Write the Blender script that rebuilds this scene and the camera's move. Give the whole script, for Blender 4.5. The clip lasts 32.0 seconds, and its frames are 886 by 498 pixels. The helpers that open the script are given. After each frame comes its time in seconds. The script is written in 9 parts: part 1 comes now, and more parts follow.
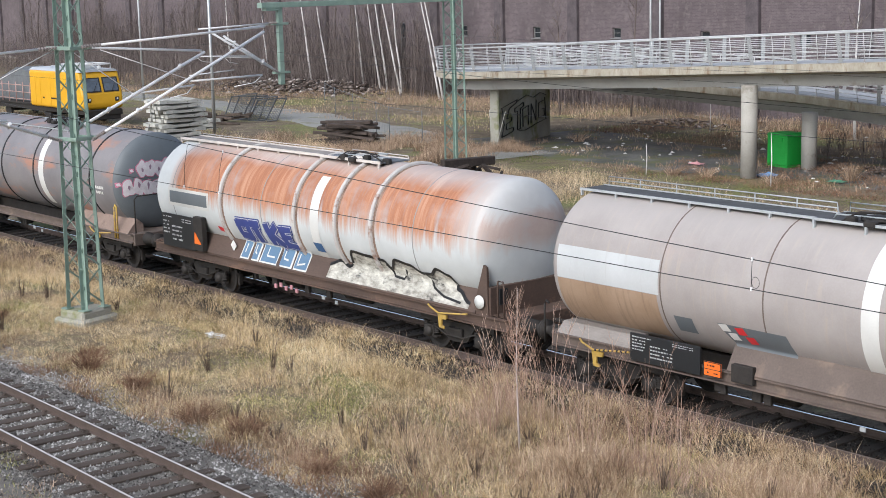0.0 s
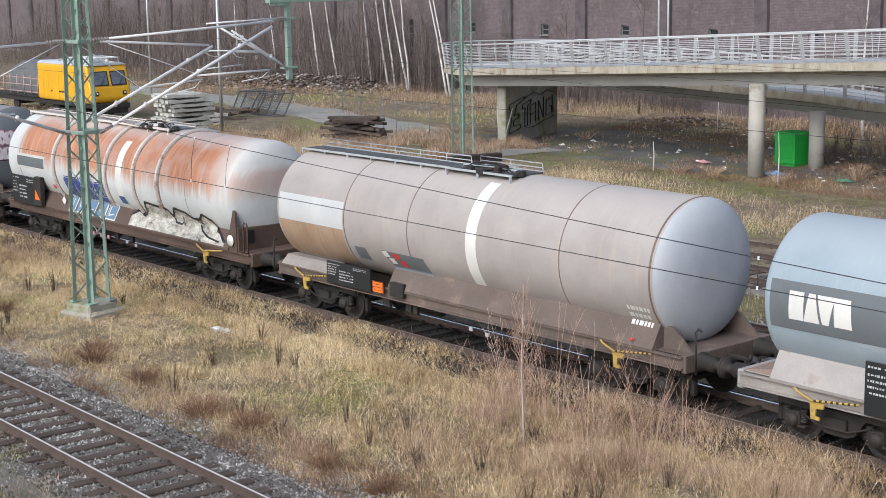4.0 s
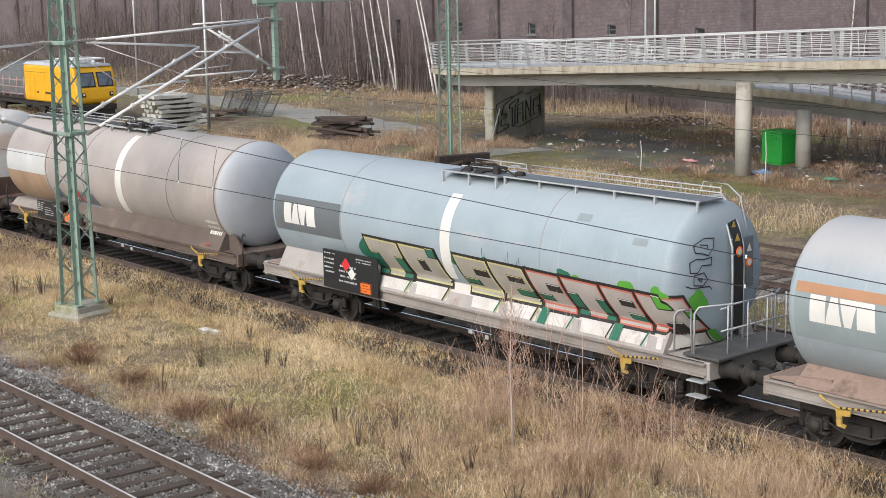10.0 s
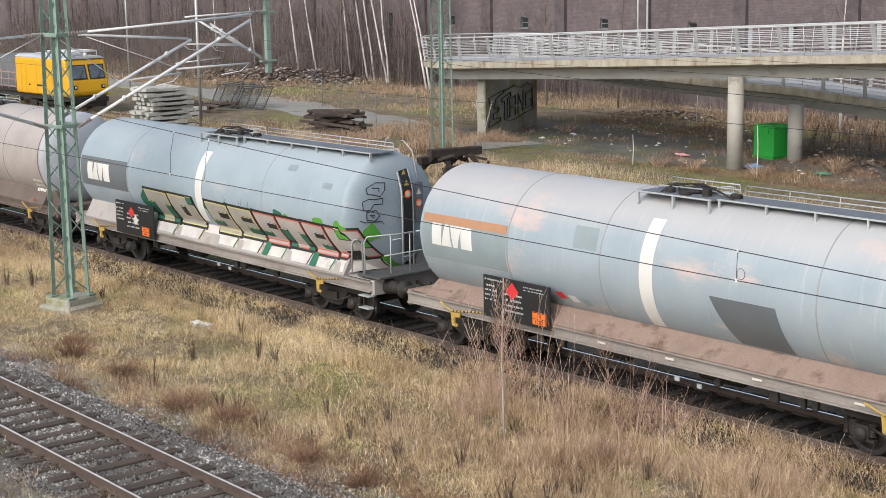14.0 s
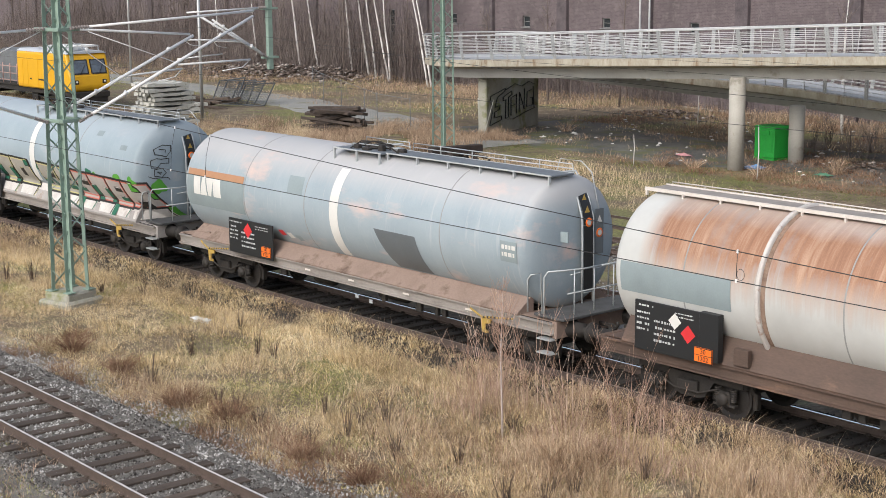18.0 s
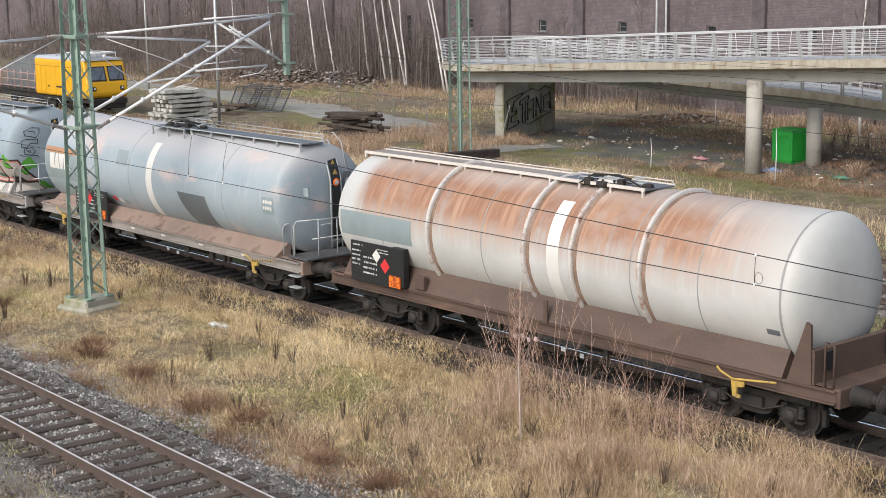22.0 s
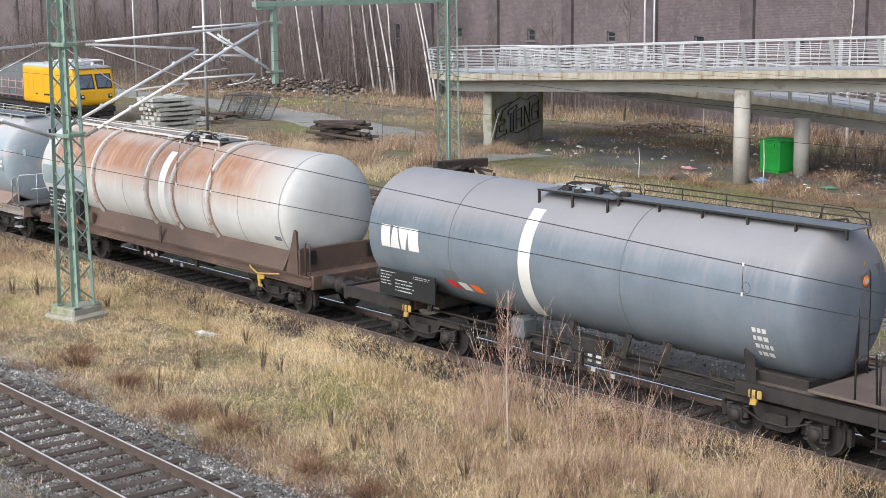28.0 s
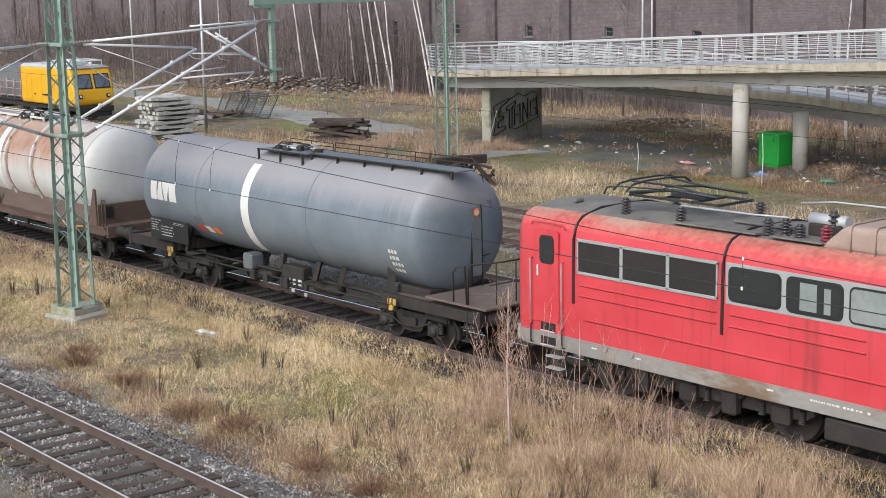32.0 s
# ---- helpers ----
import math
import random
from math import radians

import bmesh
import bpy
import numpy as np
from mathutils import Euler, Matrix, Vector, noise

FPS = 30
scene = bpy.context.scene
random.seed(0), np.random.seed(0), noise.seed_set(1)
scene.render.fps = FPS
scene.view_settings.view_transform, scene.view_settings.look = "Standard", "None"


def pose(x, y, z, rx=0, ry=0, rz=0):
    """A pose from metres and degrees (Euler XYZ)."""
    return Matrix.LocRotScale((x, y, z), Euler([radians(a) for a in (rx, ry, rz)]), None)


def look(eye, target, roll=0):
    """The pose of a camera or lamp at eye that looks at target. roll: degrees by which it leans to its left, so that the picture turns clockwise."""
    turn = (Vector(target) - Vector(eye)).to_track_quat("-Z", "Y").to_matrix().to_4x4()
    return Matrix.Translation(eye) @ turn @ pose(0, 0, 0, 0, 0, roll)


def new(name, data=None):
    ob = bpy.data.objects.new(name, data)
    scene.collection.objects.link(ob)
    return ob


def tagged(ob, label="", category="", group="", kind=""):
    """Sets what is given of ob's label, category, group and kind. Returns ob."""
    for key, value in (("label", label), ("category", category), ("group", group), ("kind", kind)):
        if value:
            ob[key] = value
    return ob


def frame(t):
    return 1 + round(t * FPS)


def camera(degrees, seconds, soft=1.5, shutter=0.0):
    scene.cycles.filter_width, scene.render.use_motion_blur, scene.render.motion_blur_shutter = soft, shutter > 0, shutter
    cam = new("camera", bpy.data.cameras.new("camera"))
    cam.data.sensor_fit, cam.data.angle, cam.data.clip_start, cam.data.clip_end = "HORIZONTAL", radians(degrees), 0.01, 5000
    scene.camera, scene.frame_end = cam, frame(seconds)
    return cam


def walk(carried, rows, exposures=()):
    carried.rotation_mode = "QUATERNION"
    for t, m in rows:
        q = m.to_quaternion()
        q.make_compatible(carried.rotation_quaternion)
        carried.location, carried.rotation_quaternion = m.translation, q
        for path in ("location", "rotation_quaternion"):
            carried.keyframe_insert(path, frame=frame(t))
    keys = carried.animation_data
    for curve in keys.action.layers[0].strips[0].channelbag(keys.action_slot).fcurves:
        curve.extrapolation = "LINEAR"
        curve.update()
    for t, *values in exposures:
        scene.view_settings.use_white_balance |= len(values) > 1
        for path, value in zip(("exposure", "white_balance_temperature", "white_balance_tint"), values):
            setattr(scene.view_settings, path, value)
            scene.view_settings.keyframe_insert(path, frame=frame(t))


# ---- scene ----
cam = camera(32.35, 32.0, soft=0.85)
EYE = (0.0, 0.0, 8.65)
AIM = [
    (0, 79.850, 1.340, 49.685), (0.5, 79.861, 1.371, 49.682), (1, 79.851, 1.352, 49.731),
    (1.5, 79.839, 1.341, 49.796), (2, 79.813, 1.303, 49.855), (2.5, 79.797, 1.239, 49.896),
    (3, 79.784, 1.110, 49.945), (3.5, 79.760, 1.002, 49.983), (5.5, 79.582, 0.772, 49.937),
    (6, 79.562, 0.763, 49.877), (6.5, 79.567, 0.799, 49.800), (7, 79.569, 0.820, 49.739),
    (7.5, 79.579, 0.872, 49.697), (8, 79.581, 0.885, 49.666), (8.5, 79.616, 0.899, 49.628),
    (9, 79.675, 0.958, 49.558), (9.5, 79.704, 1.010, 49.523), (10, 79.704, 1.099, 49.507),
    (10.5, 79.693, 1.200, 49.488), (11, 79.691, 1.213, 49.471), (11.5, 79.682, 1.158, 49.449),
    (12, 79.648, 1.127, 49.430), (12.5, 79.583, 1.133, 49.420), (13, 79.551, 1.141, 49.402),
    (13.5, 79.507, 1.016, 49.337), (14, 79.453, 0.918, 49.232), (14.5, 79.352, 0.811, 49.073),
    (16.5, 79.123, 0.542, 49.003), (17, 79.162, 0.544, 49.162), (17.5, 79.260, 0.452, 49.267),
    (18, 79.381, 0.414, 49.325), (18.5, 79.483, 0.374, 49.360), (19, 79.544, 0.424, 49.401),
    (19.5, 79.572, 0.520, 49.437), (20, 79.542, 0.559, 49.498), (20.5, 79.492, 0.657, 49.571),
    (21, 79.454, 0.701, 49.700), (21.5, 79.457, 0.805, 49.858), (22, 79.566, 0.780, 49.919),
    (22.5, 79.680, 0.754, 49.883), (23, 79.773, 0.606, 49.780), (23.5, 79.827, 0.508, 49.662),
    (24, 79.872, 0.388, 49.582), (24.5, 79.908, 0.286, 49.503), (25, 79.929, 0.186, 49.442),
    (25.5, 79.937, 0.177, 49.420), (27.5, 79.897, 0.573, 49.556), (28, 79.896, 0.570, 49.501),
    (28.5, 79.898, 0.531, 49.425), (29, 79.892, 0.521, 49.363), (29.5, 79.899, 0.575, 49.308),
    (30, 79.870, 0.701, 49.308), (30.5, 79.844, 0.808, 49.331), (31, 79.810, 0.940, 49.355),
    (31.5, 79.784, 1.028, 49.371), (32, 79.774, 1.053, 49.402),
]
walk(cam, [(t, pose(*EYE, rx, ry, rz)) for t, rx, ry, rz in AIM], exposures=[(0, 0.24, 6050, 10), (3, 0.25, 6050, 10), (6, 0.26, 6400, 10), (9, 0.26, 6500, 10), (22, 0.28, 6500, 10), (25, 0.33, 6250, 10), (28, 0.43, 6200, 10), (29, 0.42, 6200, 10), (32, 0.30, 6250, 10)])
ROLLED = [(0, 0.00), (1, 2.62), (2, 5.22), (3, 7.91), (3.5, 9.21), (5.5, 14.50), (6, 15.81), (7, 18.33), (8, 20.89), (9, 23.44), (10, 25.99), (11, 28.49), (12, 30.98), (13, 33.52), (14, 36.03), (14.5, 37.28), (16.5, 42.34), (17, 43.61), (18, 46.15), (19, 48.62), (20, 51.07), (21, 53.50), (22, 56.03), (23, 58.60), (24, 61.17), (25, 63.70), (25.5, 64.99), (27.5, 70.23), (28, 71.53), (29, 74.20), (30, 76.86), (31, 79.54), (32, 82.20)]

# ---- light: an overcast winter day ----
world = bpy.data.worlds.new("overcast_sky")
scene.world = world
world.use_nodes = True
wn = world.node_tree.nodes
sky = wn.new("ShaderNodeTexSky")
sky.sky_type, sky.sun_disc = "NISHITA", False
sky.sun_elevation, sky.sun_rotation = radians(38), radians(168)
sky.air_density, sky.dust_density, sky.ozone_density = 1.0, 2.0, 1.0
wn["Background"].inputs["Strength"].default_value = 0.15
veil = wn.new("ShaderNodeHueSaturation")
veil.inputs["Saturation"].default_value = 0.68
world.node_tree.links.new(sky.outputs["Color"], veil.inputs["Color"])
world.node_tree.links.new(veil.outputs["Color"], wn["Background"].inputs["Color"])
sun = new("sun", bpy.data.lights.new("sun", "SUN"))
sun.data.energy, sun.data.angle, sun.data.color = 2.25, radians(42), (1.0, 0.965, 0.92)
sun.matrix_world = look((-12, -40, 48), (-25, 20, 0))

# ---- helpers for shapes ----
class Geo:
    """Vertices and faces that become one mesh."""

    def __init__(self):
        self.v, self.f, self.s = [], [], []

    def add(self, verts, faces, smooth=False):
        o = len(self.v)
        self.v.extend(verts)
        self.f.extend([tuple(i + o for i in f) for f in faces])
        self.s.extend([smooth] * len(faces))
        return self

    def hull(self, verts, faces, smooth=False):
        """A convex solid: its faces are turned outwards."""
        c = sum((Vector(v) for v in verts), Vector()) / len(verts)
        out = []
        for f in faces:
            a, b, d = (Vector(verts[f[i]]) for i in (0, 1, 2))
            n = (b - a).cross(d - a)
            mid = sum((Vector(verts[i]) for i in f), Vector()) / len(f)
            out.append(tuple(f) if n.dot(mid - c) >= 0 else tuple(reversed(f)))
        return self.add(verts, out, smooth)

    def box(self, c, size, b=0.0, rz=0.0, m=None):
        h = [s / 2 for s in size]
        b = min(b, min(h) * 0.9)
        vs, idx = [], {}
        for sx in (-1, 1):
            for sy in (-1, 1):
                for sz in (-1, 1):
                    for ax in range(3):
                        q = [sx * h[0], sy * h[1], sz * h[2]]
                        for o in range(3):
                            if o != ax:
                                q[o] -= math.copysign(b, q[o])
                        if b == 0 and ax > 0:
                            idx[sx, sy, sz, ax] = idx[sx, sy, sz, 0]
                            continue
                        idx[sx, sy, sz, ax] = len(vs)
                        vs.append(q)
        P = (-1, 1)
        fs = []
        for s in P:
            fs.append([idx[s, a, d, 0] for a, d in ((-1, -1), (1, -1), (1, 1), (-1, 1))])
            fs.append([idx[a, s, d, 1] for a, d in ((-1, -1), (1, -1), (1, 1), (-1, 1))])
            fs.append([idx[a, d, s, 2] for a, d in ((-1, -1), (1, -1), (1, 1), (-1, 1))])
        if b > 0:
            for s in P:
                for u in P:
                    fs.append([idx[s, u, -1, 0], idx[s, u, 1, 0], idx[s, u, 1, 1], idx[s, u, -1, 1]])
                    fs.append([idx[s, -1, u, 0], idx[s, 1, u, 0], idx[s, 1, u, 2], idx[s, -1, u, 2]])
                    fs.append([idx[-1, s, u, 1], idx[1, s, u, 1], idx[1, s, u, 2], idx[-1, s, u, 2]])
                    for w in P:
                        fs.append([idx[s, u, w, 0], idx[s, u, w, 1], idx[s, u, w, 2]])
        if m is None:
            m = Matrix.Rotation(radians(rz), 4, "Z")
        vs = [tuple(m @ Vector(q) + Vector(c)) for q in vs]
        return self.hull(vs, fs)

    def beam(self, p, q, w, h, up=(0, 0, 1), b=0.0):
        """A bar of section w x h from p to q."""
        p, q = Vector(p), Vector(q)
        d = q - p
        x = d.normalized()
        y = Vector(up).cross(x)
        if y.length < 1e-4:
            y = Vector((0, 1, 0)).cross(x)
        y.normalize()
        z = x.cross(y)
        m = Matrix((x, y, z)).transposed().to_4x4()
        return self.box((p + q) / 2, (d.length, w, h), b, m=m)

    def tube(self, pts, r, n=8, r1=None, caps=True):
        """A round bar along a line of points; r may taper to r1."""
        pts = [Vector(q) for q in pts]
        k = len(pts)
        vs, fs = [], []
        ref = None
        for i, q in enumerate(pts):
            d = (pts[min(i + 1, k - 1)] - pts[max(i - 1, 0)]).normalized()
            if ref is None or abs(d.dot(ref)) > 0.95:
                ref = Vector((0, 0, 1)) if abs(d.z) < 0.9 else Vector((1, 0, 0))
            a = d.cross(ref).normalized()
            c = d.cross(a)
            rr = r if r1 is None else r + (r1 - r) * i / (k - 1)
            for j in range(n):
                t = 2 * math.pi * j / n
                vs.append(tuple(q + rr * (math.cos(t) * a + math.sin(t) * c)))
        for i in range(k - 1):
            for j in range(n):
                fs.append((i * n + j, (i + 1) * n + j, (i + 1) * n + (j + 1) % n, i * n + (j + 1) % n))
        self.add(vs, fs, True)
        if caps:
            o = len(self.v) - len(vs)
            self.f += [tuple(o + j for j in range(n)), tuple(o + (k - 1) * n + j for j in reversed(range(n)))]
            self.s += [False, False]
        return self

    def lathe(self, prof, seg=48, axis="X", c=(0, 0, 0), a0=0.0, a1=360.0, smooth=True):
        """Turns a profile of (along, radius) round an axis through c."""
        full = abs(a1 - a0) >= 360
        m = seg if full else seg + 1
        vs, fs = [], []
        for s, r in prof:
            for j in range(m):
                t = radians(a0 + (a1 - a0) * j / seg)
                u, w = r * math.cos(t), r * math.sin(t)
                q = {"X": (s, u, w), "Y": (w, s, u), "Z": (u, w, s)}[axis]
                vs.append((q[0] + c[0], q[1] + c[1], q[2] + c[2]))
        for i in range(len(prof) - 1):
            for j in range(seg):
                k = (j + 1) % m
                fs.append((i * m + j, i * m + k, (i + 1) * m + k, (i + 1) * m + j))
        return self.add(vs, fs, smooth)

    def prism(self, poly, axis, a, b):
        """A flat outline pushed from a to b along an axis; outline in the other two axes, in order."""
        n = len(poly)

        def at(q, s):
            return {"X": (s, q[0], q[1]), "Y": (q[0], s, q[1]), "Z": (q[0], q[1], s)}[axis]

        vs = [at(q, a) for q in poly] + [at(q, b) for q in poly]
        area = sum(poly[i][0] * poly[(i + 1) % n][1] - poly[(i + 1) % n][0] * poly[i][1] for i in range(n))
        flip = (area > 0) ^ (axis == "Y") ^ (b < a)
        fs = [tuple(reversed(range(n))), tuple(range(n, 2 * n))] + [(i, (i + 1) % n, n + (i + 1) % n, n + i) for i in range(n)]
        if not flip:
            fs = [tuple(reversed(f)) for f in fs]
        return self.add(vs, fs)

    def sheet(self, rows, smooth=True):
        """A grid of points as a surface."""
        n = len(rows[0])
        vs = [tuple(q) for r in rows for q in r]
        return self.add(vs, [(i * n + j, i * n + j + 1, (i + 1) * n + j + 1, (i + 1) * n + j) for i in range(len(rows) - 1) for j in range(n - 1)], smooth)

    def mesh(self, name):
        me = bpy.data.meshes.new(name)
        me.from_pydata(self.v, [], self.f)
        me.polygons.foreach_set("use_smooth", self.s)
        me.update()
        return me


def part(name, geo, material, parent=None, label="", at=None):
    """Links one mesh as an object, under a thing or a part."""
    me = geo if isinstance(geo, bpy.types.Mesh) else geo.mesh(name)
    if material and not me.materials:
        me.materials.append(material)
    ob = new(name, me)
    if parent:
        ob.parent = parent
    if at is not None:
        ob.matrix_basis = at
    if label:
        ob["label"] = label
    return ob


def thing(name, label, category, group="", at=None):
    ob = tagged(new(name), label, category, group)
    if at is not None:
        ob.matrix_basis = at
    return ob


def setting(name, geo, material, label="", category=""):
    return tagged(part(name, geo, material), label, category, kind="structure")


def stuff(name, geo, material, label="", category="", parent=None):
    return tagged(part(name, geo, material, parent), label, category, kind="stuff")


# ---- materials ----
def nodes_of(name):
    m = bpy.data.materials.new(name)
    m.use_nodes = True
    t = m.node_tree
    return m, t, t.nodes, t.links, t.nodes["Principled BSDF"]


def ramp_of(t, fac, stops):
    r = t.nodes.new("ShaderNodeValToRGB")
    e = r.color_ramp.elements
    while len(e) < len(stops):
        e.new(0.5)
    for el, (pos, col) in zip(e, stops):
        el.position, el.color = pos, (*col, 1) if len(col) == 3 else col
    t.links.new(fac, r.inputs["Fac"])
    return r.outputs["Color"]


def noise_of(t, vec, scale, detail=4.0, rough=0.55, stretch=None):
    if stretch:
        mp = t.nodes.new("ShaderNodeMapping")
        mp.inputs["Scale"].default_value = stretch
        t.links.new(vec, mp.inputs["Vector"])
        vec = mp.outputs["Vector"]
    n = t.nodes.new("ShaderNodeTexNoise")
    n.inputs["Scale"].default_value, n.inputs["Detail"].default_value, n.inputs["Roughness"].default_value = scale, detail, rough
    t.links.new(vec, n.inputs["Vector"])
    return n.outputs["Fac"]


def mix_of(t, fac, a, b, blend="MIX"):
    m = t.nodes.new("ShaderNodeMix")
    m.data_type, m.blend_type = "RGBA", blend
    for sock, val in ((m.inputs["Factor"], fac), (m.inputs["A"], a), (m.inputs["B"], b)):
        if isinstance(val, (tuple, float, int)):
            sock.default_value = (*val, 1) if isinstance(val, tuple) else val
        else:
            t.links.new(val, sock)
    return m.outputs["Result"]


def math_of(t, op, a, b=0.0, clamp=False):
    m = t.nodes.new("ShaderNodeMath")
    m.operation, m.use_clamp = op, clamp
    for sock, val in ((m.inputs[0], a), (m.inputs[1], b)):
        if isinstance(val, (float, int)):
            sock.default_value = val
        else:
            t.links.new(val, sock)
    return m.outputs["Value"]


def coords(t, kind="Object"):
    return t.nodes.new("ShaderNodeTexCoord").outputs[kind]


def bump_of(t, fac, strength, distance, bsdf):
    b = t.nodes.new("ShaderNodeBump")
    b.inputs["Strength"].default_value, b.inputs["Distance"].default_value = strength, distance
    t.links.new(fac, b.inputs["Height"])
    t.links.new(b.outputs["Normal"], bsdf.inputs["Normal"])


def surface(name, dark, light, scale=3.0, rough=0.6, metal=0.0, grain=40.0, bump=0.2, depth=0.004, spot=None, spot_scale=1.2, spot_at=0.6, vary=0.0, stretch=None, spread=0.25):
    """A worn surface: two tones at a large and a small scale, spots of a third colour, fine relief."""
    m, t, n, l, b = nodes_of(name)
    v = coords(t)
    big = noise_of(t, v, scale, 5, 0.6, stretch)
    fine = noise_of(t, v, grain, 4, 0.6, stretch)
    f = math_of(t, "ADD", math_of(t, "MULTIPLY", big, 0.65), math_of(t, "MULTIPLY", fine, 0.35))
    col = ramp_of(t, f, [(0.5 - spread, dark), (0.5 + spread, light)])
    if spot:
        s = noise_of(t, v, spot_scale, 6, 0.65, stretch)
        col = mix_of(t, ramp_of(t, s, [(spot_at, (0, 0, 0)), (spot_at + 0.12, (1, 1, 1))]), col, spot)
    if vary:
        oi = n.new("ShaderNodeObjectInfo")
        hs = n.new("ShaderNodeHueSaturation")
        l.new(math_of(t, "ADD", math_of(t, "MULTIPLY", oi.outputs["Random"], 2 * vary), 1 - vary), hs.inputs["Value"])
        l.new(col, hs.inputs["Color"])
        col = hs.outputs["Color"]
    l.new(col, b.inputs["Base Color"])
    b.inputs["Roughness"].default_value, b.inputs["Metallic"].default_value = rough, metal
    if bump:
        bump_of(t, fine, bump, depth, b)
    return m


def plant(name, tones, rough=0.8, scale=0.35):
    """Leaves and blades: a tone for each piece and a drift over the ground."""
    m, t, n, l, b = nodes_of(name)
    g = n.new("ShaderNodeNewGeometry")
    drift = math_of(t, "ADD", math_of(t, "MULTIPLY", noise_of(t, coords(t), scale, 3), 0.5), math_of(t, "MULTIPLY", noise_of(t, coords(t), scale * 9, 4), 0.5))
    drift = math_of(t, "MULTIPLY", math_of(t, "SUBTRACT", drift, 0.36), 3.4)
    f = math_of(t, "ADD", math_of(t, "MULTIPLY", g.outputs["Random Per Island"], 0.55), math_of(t, "MULTIPLY", drift, 0.50))
    k = len(tones) - 1
    l.new(ramp_of(t, f, [(0.12 + 0.8 * i / k, c) for i, c in enumerate(tones)]), b.inputs["Base Color"])
    b.inputs["Roughness"].default_value = rough
    b.inputs["Specular IOR Level"].default_value = 0.2
    return m


M_STEEL = surface("galvanised_steel", (0.42, 0.43, 0.43), (0.62, 0.62, 0.60), 2, 0.45, 0.6)
M_DARK = surface("dark_underframe", (0.010, 0.009, 0.008), (0.042, 0.035, 0.030), 4, 0.75, 0, 30, 0.3)
M_GREEN = surface("green_mast_paint", (0.17, 0.245, 0.20), (0.31, 0.41, 0.34), 3, 0.6, 0, 30, 0.2)
M_CONC = surface("old_concrete", (0.30, 0.28, 0.24), (0.50, 0.47, 0.42), 0.8, 0.85, 0, 18, 0.25, spot=(0.19, 0.17, 0.13), spot_scale=0.9)
M_RAIL = surface("rusty_rail_side", (0.06, 0.042, 0.035), (0.13, 0.095, 0.08), 4, 0.8, 0, 40, 0.2)
M_HEAD = surface("polished_rail_head", (0.80, 0.79, 0.78), (0.92, 0.91, 0.90), 3, 0.14, 1.0, 60, 0.0)

# ---- ground ----
def soil():
    """Bare winter ground: brown earth, straw-coloured litter and patches of moss."""
    m, t, n, l, b = nodes_of("winter_soil")
    v = coords(t)
    big, mid, fine = noise_of(t, v, 0.16, 5, 0.6), noise_of(t, v, 1.1, 5, 0.65), noise_of(t, v, 9, 5, 0.7)
    col = ramp_of(t, math_of(t, "ADD", math_of(t, "MULTIPLY", mid, 0.5), math_of(t, "MULTIPLY", fine, 0.5)), [(0.32, (0.06, 0.045, 0.030)), (0.5, (0.165, 0.125, 0.082)), (0.68, (0.37, 0.295, 0.20))])
    moss = ramp_of(t, fine, [(0.32, (0.07, 0.075, 0.025)), (0.68, (0.26, 0.255, 0.09))])
    col = mix_of(t, ramp_of(t, math_of(t, "ADD", math_of(t, "MULTIPLY", big, 0.7), math_of(t, "MULTIPLY", mid, 0.3)), [(0.50, (0, 0, 0)), (0.60, (1, 1, 1))]), col, moss)
    l.new(col, b.inputs["Base Color"])
    b.inputs["Roughness"].default_value = 0.95
    bump_of(t, fine, 0.7, 0.05, b)
    return m


M_SOIL = soil()
M_BALLAST = surface("ballast_bed", (0.05, 0.045, 0.04), (0.20, 0.185, 0.165), 1.2, 0.9, 0, 14, 0.9, 0.05)
# Oily bed taken near black: shade under the train is in its colour.
M_BALLAST_DARK = surface("oily_shaded_ballast_bed", (0.010, 0.009, 0.008), (0.036, 0.031, 0.027), 1.2, 0.9, 0, 14, 0.9, 0.05)
M_BALLAST_BROWN = surface("weedy_ballast_bed", (0.095, 0.082, 0.07), (0.30, 0.275, 0.24), 1.2, 0.9, 0, 12, 0.9, 0.05, spot=(0.14, 0.13, 0.06))
M_ROAD = surface("worn_asphalt", (0.215, 0.21, 0.19), (0.35, 0.345, 0.315), 0.5, 0.85, 0, 20, 0.2, spot=(0.17, 0.155, 0.09), spot_scale=0.5, spot_at=0.54, spread=0.16)
M_DARKROAD = surface("damp_asphalt", (0.045, 0.046, 0.044), (0.17, 0.168, 0.155), 0.55, 0.75, 0, 7, 0.4, 0.02, spot=(0.12, 0.125, 0.05), spot_scale=0.45, spot_at=0.50, spread=0.16)
M_SLEEPER = surface("old_wooden_sleeper", (0.03, 0.022, 0.017), (0.115, 0.085, 0.066), 3, 0.9, 0, 40, 0.5, 0.01, vary=0.25, stretch=(1, 0.15, 1))


def lie(x, y):
    """Height of the bare ground."""
    z = -0.42
    if y > 24:
        z += 0.25 * min(1.0, (y - 24) / 14)
    if y < 10:
        z += 0.1
    k = noise.noise(Vector((x * 0.12, y * 0.12, 0.3))) * 0.10 + noise.noise(Vector((x * 0.5, y * 0.5, 1.7))) * 0.05
    if y > 62:
        z += 0.5 * min(1, (y - 62) / 9) * (0.5 + noise.noise(Vector((x * 0.15, y * 0.2, 5))))
    return z + k


